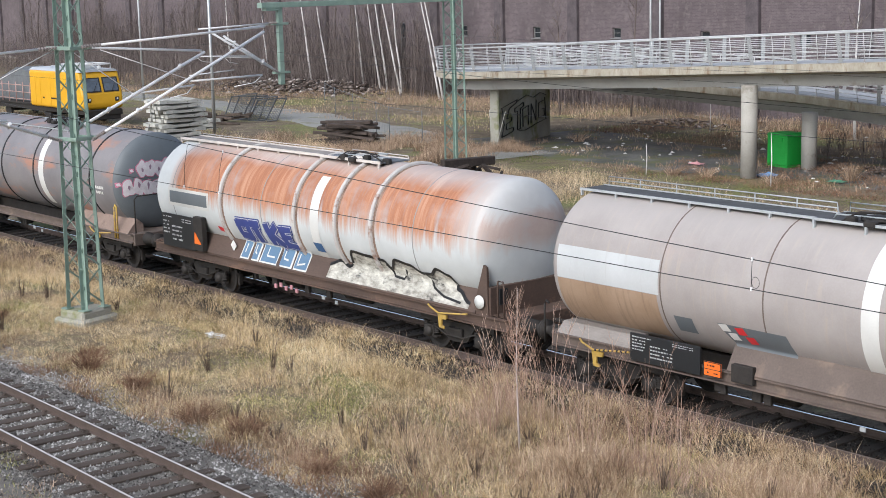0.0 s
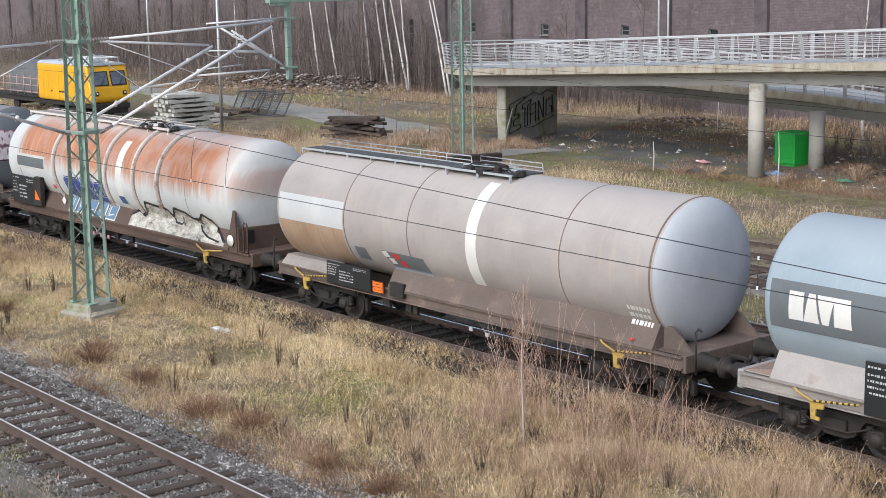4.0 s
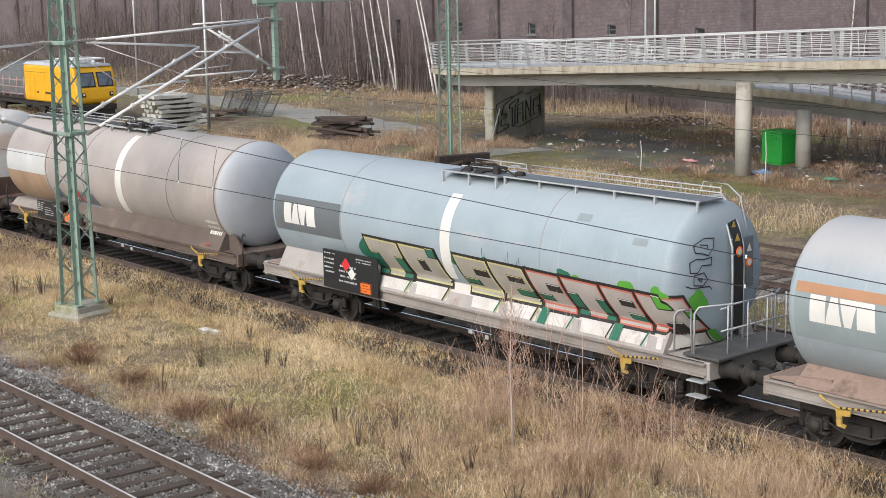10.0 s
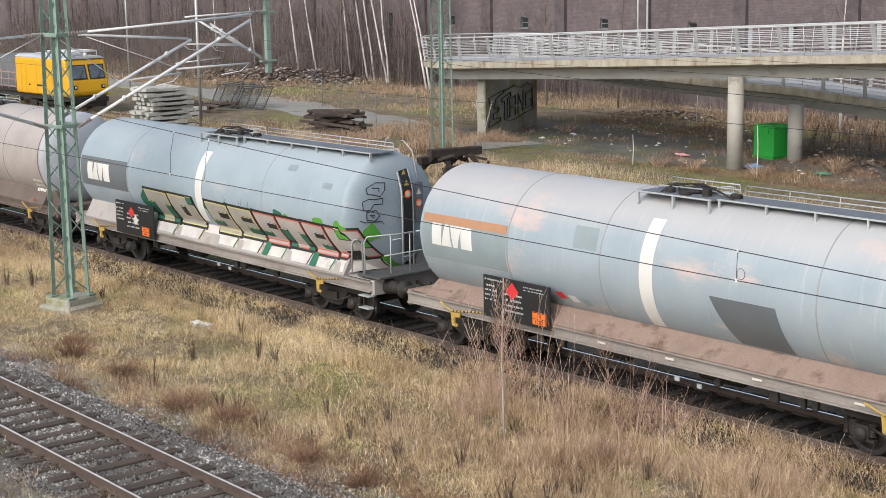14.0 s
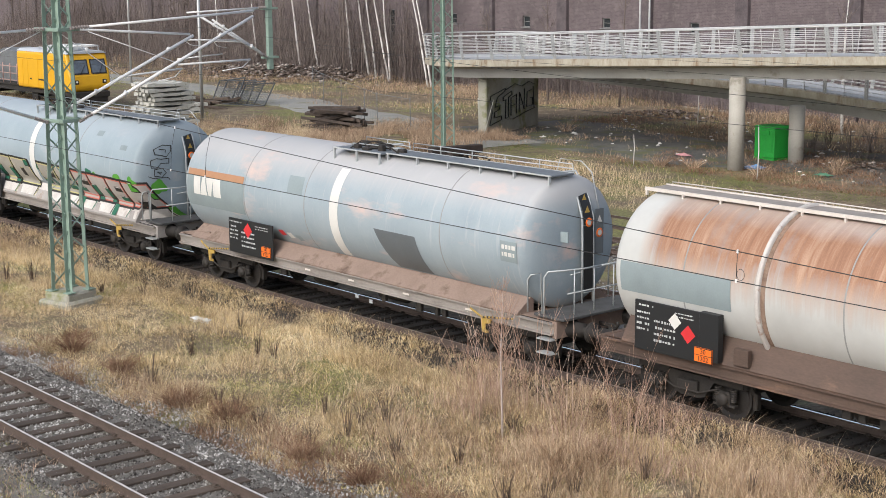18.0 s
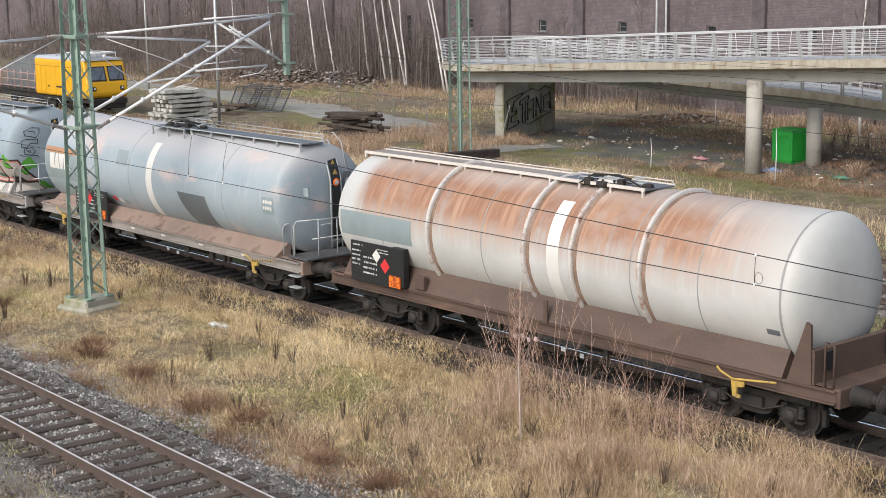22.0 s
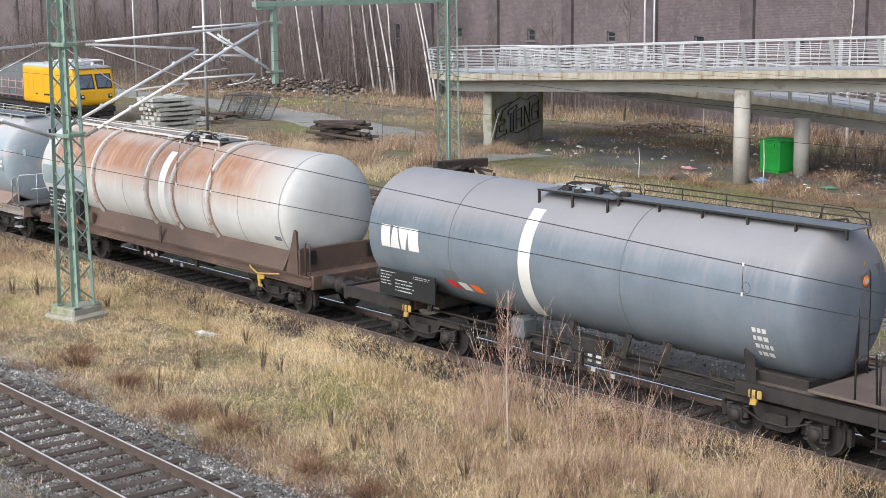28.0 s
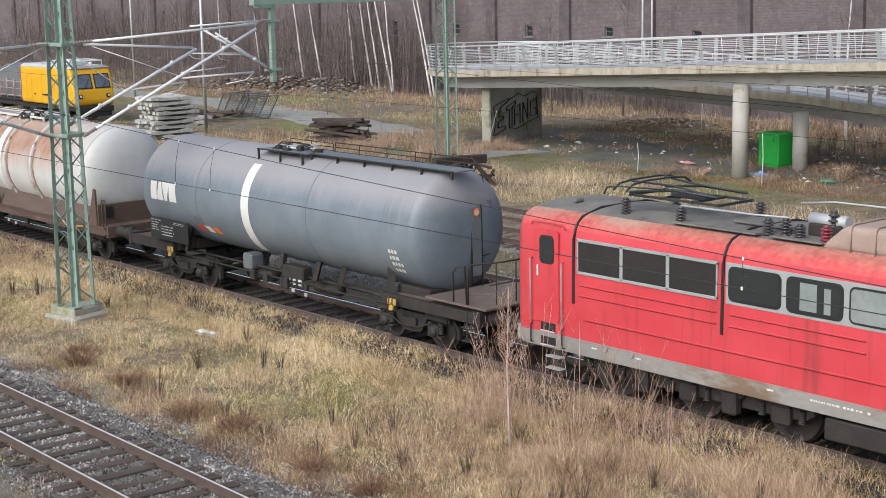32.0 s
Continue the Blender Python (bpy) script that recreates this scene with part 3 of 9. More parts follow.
field("verge_weeds", "green weeds and dead stems before the front track", -30, -18, 9.0, 11.7, 30000, (0.03, 0.16), (0.006, 0.013), 1.4, G_GREEN, 47, lambda x, y: np.clip(cover(x, y, 201, 0.8) * 2.2 - 0.6, 0, 1))
field("verge_stems", "brown stems before the front track", -30, -18, 9.0, 11.9, 16000, (0.04, 0.2), (0.005, 0.010), 1.6, G_BROWN, 48, lambda x, y: np.clip(cover(x, y, 205, 0.9) * 2.2 - 0.8, 0, 1))
# behind the train
field("heap_herbs", "pinkish brown dead herbs round the timber heap", -72, -55, 43.5, 50.5, 26000, (0.2, 0.75), (0.010, 0.022), 0.9, G_BROWN, 36, lambda x, y: np.clip(cover(x, y, 121, 0.5) * 2.4 - 0.7, 0, 1))
field("moss_verge", "mossy green verge along the damp road", -60, -14, 46.5, 53.0, 90000, (0.02, 0.08), (0.012, 0.028), 1.6, G_VERGE, 37, lambda x, y: np.clip(cover(x, y, 131, 0.4) * 3.0 - 1.2, 0, 1))
field("road_moss", "flat moss cushions on the damp asphalt", -60, -20, 50.5, 61.0, 70000, (0.01, 0.05), (0.014, 0.034), 2.0, G_VERGE, 40, lambda x, y: np.clip(cover(x, y, 161, 0.45) * 3.4 - 2.0, 0, 1))
field("road_weeds", "weeds and dead stems on the damp road edges", -60, -14, 50.0, 61.5, 26000, (0.05, 0.35), (0.012, 0.024), 1.0, G_BROWN, 38, lambda x, y: np.clip(cover(x, y, 141, 0.7) * 3.0 - 1.7, 0, 1))
field("back_scrub", "brown scrub on the far side of the ramp", -60, -14, 60.5, 69, 46000, (0.06, 0.30), (0.010, 0.022), 1.3, G_RUST, 39, lambda x, y: np.clip(cover(x, y, 151, 0.35) * 2.6 - 1.1, 0, 1))
field("reed_strip", "pale reed grass behind the yard tracks", -125, -12, 40.2, 49.5, 160000, (0.16, 0.62), (0.006, 0.013), 1.0, G_REED, 27, lambda x, y: np.clip((y < 46.6 + 1.2 * np.sin(x * 0.25)) * (cover(x, y, 61, 0.3) * 1.5 - 0.1) * np.where(x > -46, 0.4, 1), 0, 1))
field("reed_litter", "bleached fallen reed stalks behind the yard tracks", -125, -12, 40.0, 47.0, 60000, (0.04, 0.16), (0.008, 0.016), 4.0, G_REED, 46, lambda x, y: np.clip(cover(x, y, 61, 0.3) * 1.6, 0, 1), 1.0)
field("yard_grass", "thin yellow-green grass in the yard", -130, -12, 46, 71, 95000, (0.05, 0.2), (0.012, 0.026), 1.2, G_GREEN, 28, lambda x, y: np.clip(cover(x, y, 71, 0.25) * 2.0 - 1.05, 0, 1) * ((np.abs(y - 55.5) > 5.0) | (x < -60)))
field("yard_herbs", "brown dead herbs in front of the brick wall", -130, -12, 57, 72, 110000, (0.10, 0.55), (0.012, 0.026), 0.9, G_BROWN, 29, lambda x, y: np.where((x > -60) & (y < 61.5), 0.12, 1.0) * np.clip(cover(x, y, 81, 0.22) * 1.6 - 0.15 + (y - 66) * 0.12, 0, 1))
field("yard_straw", "bleached grass in front of the brick wall", -125, -12, 58, 72, 30000, (0.05, 0.2), (0.012, 0.024), 1.2, G_STRAW, 30, lambda x, y: np.clip(cover(x, y, 85, 0.22) * 1.7 - 0.55, 0, 1))
field("track_weeds", "weeds between the yard tracks", -70, -12, 26.2, 33.0, 36000, (0.05, 0.3), (0.01, 0.02), 0.8, G_GREEN, 31, lambda x, y: ((np.abs(y - 31.4) < 1.3) | (np.abs(y - 26.4) < 0.5)) * cover(x, y, 91, 0.6))


def stems(name, label, x, y, n, hgt, r0, mat, seed, spread=0.6, twigs=5, z=None, parent=None, reach=0.35):
    """A clump of thin branching stems from one foot."""
    r = random.Random(seed)
    g = Geo()
    z = lie(x, y) if z is None else z
    for k in range(n):
        a, ln = r.uniform(0, 6.28), r.uniform(0.55, 1.0) * hgt
        lx, ly = math.cos(a) * spread * r.uniform(0.1, 1), math.sin(a) * spread * r.uniform(0.1, 1)
        fx, fy = x + lx * 0.3, y + ly * 0.3
        pts = [Vector((fx + lx * q * q * 0.7, fy + ly * q * q * 0.7, z - 0.05 + ln * q)) for q in (0, 0.33, 0.66, 1)]
        g.tube(pts, r0, 4, r0 * 0.3, caps=False)
        for j in range(twigs):
            q = r.uniform(0.25, 0.95)
            i = min(2, int(q * 3))
            p = pts[i].lerp(pts[i + 1], q * 3 - i)
            b = r.uniform(0, 6.28)
            tl = ln * reach * r.uniform(0.4, 1) * (1.1 - q * 0.6)
            e = p + Vector((math.cos(b) * tl * 0.45, math.sin(b) * tl * 0.45, tl * 0.85))
            g.tube([p, p.lerp(e, 0.5) + Vector((0, 0, -0.02)), e], r0 * 0.45, 3, r0 * 0.2, caps=False)
    return g


M_BARK = surface("birch_bark", (0.38, 0.29, 0.26), (0.68, 0.59, 0.54), 6, 0.8, 0, 30, 0.3, spot=(0.10, 0.07, 0.06), spot_scale=5, spot_at=0.62)


def sapling():
    th = thing("birch_sapling", "bare young birch with reddish twigs in dead grass", "sapling")
    x, y = -20.95, 19.45
    z = lie(x, y)
    trunk = [(x, y, z - 0.1), (x - 0.03, y, z + 0.8), (x - 0.08, y + 0.02, z + 1.6), (x - 0.06, y + 0.03, z + 2.3), (x + 0.02, y, z + 3.2)]
    part("trunk", Geo().tube(trunk, 0.023, 8, 0.005), M_BARK, th)
    r = random.Random(3)
    for k in range(46):
        q = 0.5 + 2.4 * r.random()
        i = 1 if q < 0.8 else 2 if q < 1.6 else 3
        p = Vector((x - 0.05, y, z + q))
        b, tl = r.uniform(0, 6.28), r.uniform(0.5, 1.1) * (1.15 - q * 0.22)
        g = Geo()
        e = p + Vector((math.cos(b) * tl * 0.42, math.sin(b) * tl * 0.42, tl * 0.9))
        mid = p.lerp(e, 0.5) + Vector((math.cos(b) * 0.06, math.sin(b) * 0.06, -0.05))
        g.tube([p, mid, e], 0.0055, 4, 0.0025, caps=False)
        for j in range(4):
            s = p.lerp(e, r.uniform(0.3, 0.9))
            c = r.uniform(0, 6.28)
            g.tube([s, s + Vector((math.cos(c) * 0.12, math.sin(c) * 0.12, r.uniform(0.15, 0.4)))], 0.004, 3, 0.002, caps=False)
        part("branch", g, G_TWIG, th)


sapling()
r_ = random.Random(8)
for k, (x, y, h, n) in enumerate(((-22.6, 20.6, 1.9, 10), (-21.6, 20.9, 2.3, 12), (-20.2, 20.6, 2.0, 10), (-19.6, 19.8, 1.6, 9), (-18.8, 20.7, 1.8, 9), (-21.9, 19.6, 1.5, 8), (-23.6, 20.9, 1.4, 7), (-17.8, 20.5, 1.5, 7), (-19.2, 21.0, 2.1, 8))):
    g = stems("", "", x, y, n, h * 1.2, 0.0075, G_TWIG, 100 + k, 1.0, 9)
    tagged(part("bare_shrub", g, G_TWIG), "leafless shrub of thin reddish shoots", "shrub", "shrubs beside the train track")
for k in range(44):
    x, y = r_.uniform(-44, -14), r_.uniform(15.8, 21)
    if k > 20:
        x, y = r_.uniform(-26, -12), r_.uniform(15.9, 20)
    g = stems("", "", x, y, 9, r_.uniform(0.45, 0.95), 0.011, G_WEED, 140 + k, 0.26, 9, reach=0.16)
    tagged(part("dead_weed", g, G_WEED), "dry dark brown weed stalk with seed heads", "weed", "dead weeds between the tracks")
for k, (x, y, s) in enumerate(((-32.7, 16.35, 1.0), (-30.2, 16.25, 0.9), (-26.95, 15.85, 1.0), (-25.4, 16.0, 1.0), (-33.6, 16.9, 0.7), (-39.6, 17.1, 0.8), (-22.4, 15.7, 0.9), (-20.6, 15.7, 0.8))):
    g = stems("", "", x, y, 170, 0.50 * s, 0.006, G_RUST, 160 + k, 0.80 * s, 5, reach=0.5)
    tagged(part("low_bush", g, G_RUST), "low rounded brown bush without leaves", "bush", "low bushes by the ballast")

# ---- bare trees and thicket before the wall ----
def wall_y(x):
    return 70.3 - 0.098 * (x + 50)


M_WOOD = surface("grey_brown_bark", (0.085, 0.065, 0.055), (0.21, 0.165, 0.145), 3, 0.9, 0, 20, 0.4)
M_BIRCHW = surface("white_birch_bark", (0.55, 0.51, 0.48), (0.88, 0.86, 0.83), 4, 0.75, 0, 18, 0.3, spot=(0.09, 0.075, 0.07), spot_scale=3.5, spot_at=0.60)
G_THICK = plant("thicket_twigs", [(0.055, 0.043, 0.04), (0.125, 0.10, 0.09), (0.205, 0.168, 0.152), (0.32, 0.27, 0.245)], 0.9, 0.2)


def bare_tree(x, y, h, lean, seed, mat, name, label, r0=0.09, boughs=16):
    th = thing(name, label, "tree", "bare trees before the wall")
    r = random.Random(seed)
    z = lie(x, y)
    pts = [Vector((x + lean[0] * q + r.uniform(-0.08, 0.08), y + lean[1] * q, z - 0.1 + h * q)) for q in (0, 0.2, 0.4, 0.6, 0.8, 1)]
    part("trunk", Geo().tube(pts, r0, 8, 0.015), mat, th)
    for k in range(boughs):
        q = r.uniform(0.15, 0.97)
        i = min(4, int(q * 5))
        p = pts[i].lerp(pts[i + 1], q * 5 - i)
        b, tl = r.uniform(0, 6.28), r.uniform(0.8, 2.2) * (1.15 - 0.7 * q)
        g = Geo()
        e = p + Vector((math.cos(b) * tl * 0.5, math.sin(b) * tl * 0.5, tl * 0.8))
        g.tube([p, p.lerp(e, 0.5) + Vector((0, 0, 0.1)), e], r0 * 0.22, 4, 0.008, caps=False)
        for j in range(7):
            s = p.lerp(e, r.uniform(0.2, 1))
            c = r.uniform(0, 6.28)
            g.tube([s, s + Vector((math.cos(c) * 0.3, math.sin(c) * 0.3, r.uniform(0.2, 0.7)))], 0.010, 3, 0.005, caps=False)
        part("bough", g, G_THICK, th)


for k, (x, h, lx) in enumerate(((-93.95, 11, -2.2), (-92.93, 11, -2.1), (-91.2, 11, -3.0), (-90.9, 10, -1.4), (-85.83, 11, -3.0), (-85.4, 10, -2.6), (-101.55, 11, -2.6), (-104.5, 11, -2.0), (-112, 10, -1.2), (-119, 11, -1.0), (-96.3, 9, -1.2), (-47.5, 9, 0.1))):
    bare_tree(x * 0.962, (wall_y(x) - 1.5) * 0.962, h, (lx, 0.0), 300 + k, M_BIRCHW, "birch_tree", "slender bare birch with a white trunk", 0.085)
for k in range(26):
    x = -62 - 4.2 * k + r_.uniform(-1.5, 1.5)
    if x > -78 and k % 2:
        continue
    y = wall_y(x) - r_.uniform(1.2, 5.5)
    bare_tree(x, y, r_.uniform(5, 9.5), (r_.uniform(-0.6, 0.6), r_.uniform(-0.3, 0.3)), 400 + k, M_WOOD, "bare_tree", "leafless grey-brown tree before a wall", 0.07, 22)


def thicket(name, x0, x1, d0, d1, n, h0, h1, seed, wid=(0.012, 0.035)):
    """Dense bare saplings: many thin upright stems with side twigs, joined."""
    r = np.random.RandomState(seed)
    x = r.uniform(x0, x1, n)
    y = 70.3 - 0.098 * (x + 50) - r.uniform(d0, d1, n)
    z = LIE(x, y) - 0.05
    h = r.uniform(h0, h1, n) * (0.6 + 0.6 * cover(x, y, seed, 0.3))
    me = blades(name, np.stack([x, y, z], 1), h, r.uniform(wid[0], wid[1], n), 0.34, G_THICK, seed + 1, 0.1)
    stuff(name, me, G_THICK, "bare grey-brown thicket before a brick wall", "thicket")
    # side twigs start along the stems
    k = n * 6
    i = r.randint(0, n, k)
    q = r.uniform(0.1, 0.8, k)
    p = np.stack([x[i] + r.uniform(-0.12, 0.12, k) * h[i] * q, y[i] + r.uniform(-0.12, 0.12, k) * h[i] * q, z[i] + h[i] * q], 1)
    me = blades("thicket_twigs", p, r.uniform(0.4, 1.4, k), r.uniform(0.010, 0.022, k), 1.2, G_THICK, seed + 2, 0.1)
    stuff("thicket_twigs", me, G_THICK, "fine bare twigs of the thicket", "thicket")


thicket("thicket", -165, -84, 0.5, 4.6, 4600, 2.5, 8.5, 501, (0.013, 0.034))
thicket("thicket", -165, -92, 0.5, 5.5, 2600, 1.2, 3.2, 505, (0.012, 0.028))
thicket("thicket", -84, -60, 0.5, 2.8, 800, 1.5, 5.0, 502)
thicket("thicket", -60, -30, 0.8, 3.2, 220, 0.8, 6.0, 503)
thicket("thicket", -44, -30, 4.0, 12.0, 200, 0.5, 1.6, 504)
thicket("thicket", -170, -104, 4.0, 14.0, 2200, 0.8, 4.5, 506, (0.012, 0.03))

# ---- brick hall wall ----
def brickwork():
    """Dark purple-brown brick with pale joints and soot."""
    m, t, n, l, b = nodes_of("dark_brick")
    v = coords(t)
    mp = n.new("ShaderNodeMapping")
    mp.inputs["Rotation"].default_value = (radians(90), 0, 0)
    l.new(v, mp.inputs["Vector"])
    br = n.new("ShaderNodeTexBrick")
    br.inputs["Scale"].default_value = 1.0
    br.inputs["Brick Width"].default_value, br.inputs["Row Height"].default_value, br.inputs["Mortar Size"].default_value = 0.25, 0.0833, 0.010
    br.inputs["Color1"].default_value, br.inputs["Color2"].default_value, br.inputs["Mortar"].default_value = (0.112, 0.086, 0.092, 1), (0.152, 0.119, 0.124, 1), (0.165, 0.138, 0.14, 1)
    l.new(mp.outputs["Vector"], br.inputs["Vector"])
    big = noise_of(t, v, 0.35, 6, 0.65)
    col = mix_of(t, ramp_of(t, big, [(0.42, (0, 0, 0)), (0.72, (0.8, 0.8, 0.8))]), br.outputs["Color"], (0.075, 0.06, 0.06))
    fine = noise_of(t, v, 1.6, 6, 0.75)
    col = mix_of(t, ramp_of(t, fine, [(0.52, (0, 0, 0)), (0.72, (0.6, 0.6, 0.6))]), col, (0.25, 0.21, 0.205))
    l.new(col, b.inputs["Base Color"])
    b.inputs["Roughness"].default_value = 0.9
    bump_of(t, br.outputs["Fac"], -0.4, 0.02, b)
    return m


M_BRICK = brickwork()
M_BRICKDARK = surface("sooty_brick_pier", (0.055, 0.046, 0.05), (0.15, 0.122, 0.126), 1.6, 0.9, 0, 9, 0.3, spread=0.2)
M_GLASS = nodes_of("dim_window_glass")[0]
gb = M_GLASS.node_tree.nodes["Principled BSDF"]
gb.inputs["Base Color"].default_value, gb.inputs["Roughness"].default_value = (0.03, 0.035, 0.04, 1), 0.12
M_FRAME = surface("grey_window_frame", (0.13, 0.13, 0.13), (0.24, 0.24, 0.23), 3, 0.6)

WALL_M = pose(-60, wall_y(-60), 0, 0, 0, math.degrees(math.atan(-0.098)))


def brick_hall():
    """A long wall with openings: pieces between the windows, piers, windows set back."""
    k = math.sqrt(1 + 0.098 ** 2)
    wins = [(-76.12, 4.30, 5.05, 0.8), (-67.92, 4.46, 5.10, 0.8), (-60.0, 4.40, 5.02, 0.8), (-84.6, 4.3, 5.05, 0.8), (-52.2, 4.4, 5.05, 0.8), (-67.92, 0.75, 1.25, 0.8), (-76.12, 0.75, 1.25, 0.8)]
    tall = [(-92.75, 0.55, 5.15, 0.85), (-104.5, 0.55, 5.0, 0.7)]
    cols = {}
    for x, z0, z1, w in wins + tall:
        cols.setdefault((round((x + 60) * k, 2), w), []).append((z0, z1))
    spans = sorted(cols)
    g = Geo()
    x = -190.0

    def slab(xa, xb, za, zb):
        g.box(((xa + xb) / 2, 0.25, (za + zb) / 2), (xb - xa, 0.5, zb - za))

    for (cx, w) in spans:
        slab(x, cx - w / 2, -1.2, 13.5)
        z = -1.2
        for z0, z1 in sorted(cols[cx, w]):
            slab(cx - w / 2, cx + w / 2, z, z0)
            z = z1
        slab(cx - w / 2, cx + w / 2, z, 13.5)
        x = cx + w / 2
    slab(x, 95, -1.2, 13.5)
    wall = setting("wall_brick", g, M_BRICK, "long dark purple-brown brick hall wall", "wall")
    wall.matrix_basis = WALL_M
    for i, ((cx, w), zs) in enumerate(cols.items()):
        for z0, z1 in zs:
            o = setting("window_%d" % (i + 1), Geo().box((cx, 0.16, (z0 + z1) / 2), (w, 0.02, z1 - z0)), M_GLASS, "dark recessed hall window", "window")
            o.matrix_basis = WALL_M
            f = Geo()
            for dx, dz, sx, sz in ((-w / 2 + 0.03, 0, 0.06, z1 - z0), (w / 2 - 0.03, 0, 0.06, z1 - z0), (0, (z1 - z0) / 2 - 0.03, w, 0.06), (0, -(z1 - z0) / 2 + 0.03, w, 0.06)):
                f.box((cx + dx, 0.13, (z0 + z1) / 2 + dz), (sx, 0.05, sz))
            part("window_frame", f, M_FRAME, o)
            bars = 1 if z1 - z0 < 2 else 7
            for q in range(bars):
                part("glazing_bar", Geo().box((cx, 0.13, z0 + (z1 - z0) * (q + 1) / (bars + 1)), (w - 0.1, 0.03, 0.035)), M_FRAME, o)
            part("window_sill", Geo().box((cx, -0.03, z0 - 0.04), (w + 0.2, 0.14, 0.08), 0.01), M_FRAME, o)
    for q in range(-14, 5):
        cx = (-72.1 + 8.05 * q + 60) * k
        o = part("pier", Geo().box((cx, -0.12, 6.15), (1.0, 0.24, 14.7)), M_BRICKDARK, wall)
    part("plinth", Geo().box((-40, -0.16, -0.6), (280, 0.32, 1.2)), M_CONC, wall)


brick_hall()

# ---- ramp footbridge: an upper deck, a hairpin and a lower deck behind ----
M_FASCIA = surface("stained_concrete_edge", (0.24, 0.20, 0.14), (0.52, 0.48, 0.40), 2.2, 0.85, 0, 14, 0.3, spot=(0.20, 0.13, 0.07), spot_scale=1.6, spot_at=0.55, stretch=(1, 1, 0.4))
M_BEAM = surface("grey_concrete_beam", (0.30, 0.29, 0.27), (0.44, 0.43, 0.40), 0.9, 0.8, 0, 18, 0.2, spot=(0.26, 0.24, 0.20))
M_RAILING = surface("pale_railing_steel", (0.50, 0.50, 0.49), (0.70, 0.70, 0.69), 2, 0.45, 0.35)
M_POST = surface("grey_railing_post", (0.30, 0.31, 0.31), (0.46, 0.47, 0.47), 2, 0.5, 0.2)
M_DECK = surface("bridge_paving", (0.33, 0.34, 0.35), (0.46, 0.47, 0.48), 1.2, 0.8, 0, 14, 0.2)


def deck_path():
    """The deck's middle line with its underside height: down the hairpin from the upper deck."""
    pts = [(22 - 3 * k, 53.15, 4.30 + 0.048 * (22 - 3 * k + 41)) for k in range(28)]
    pts += [(-59.5 - 2.9 * math.sin(a), 53.15 + 3.0 * (1 - math.cos(a)), 3.42 - 0.22 * a / math.pi) for a in [math.pi * q / 10 for q in range(1, 10)]]
    pts += [(-59.5 + 3 * k, 59.15 - 0.10 * k, 3.18 - 0.07 * 3 * k * (0.45 if k < 6 else 1) + (0 if k < 6 else -0.07 * 3 * 6 * 0.45 + 0.07 * 18)) for k in range(0, 18)]
    return pts


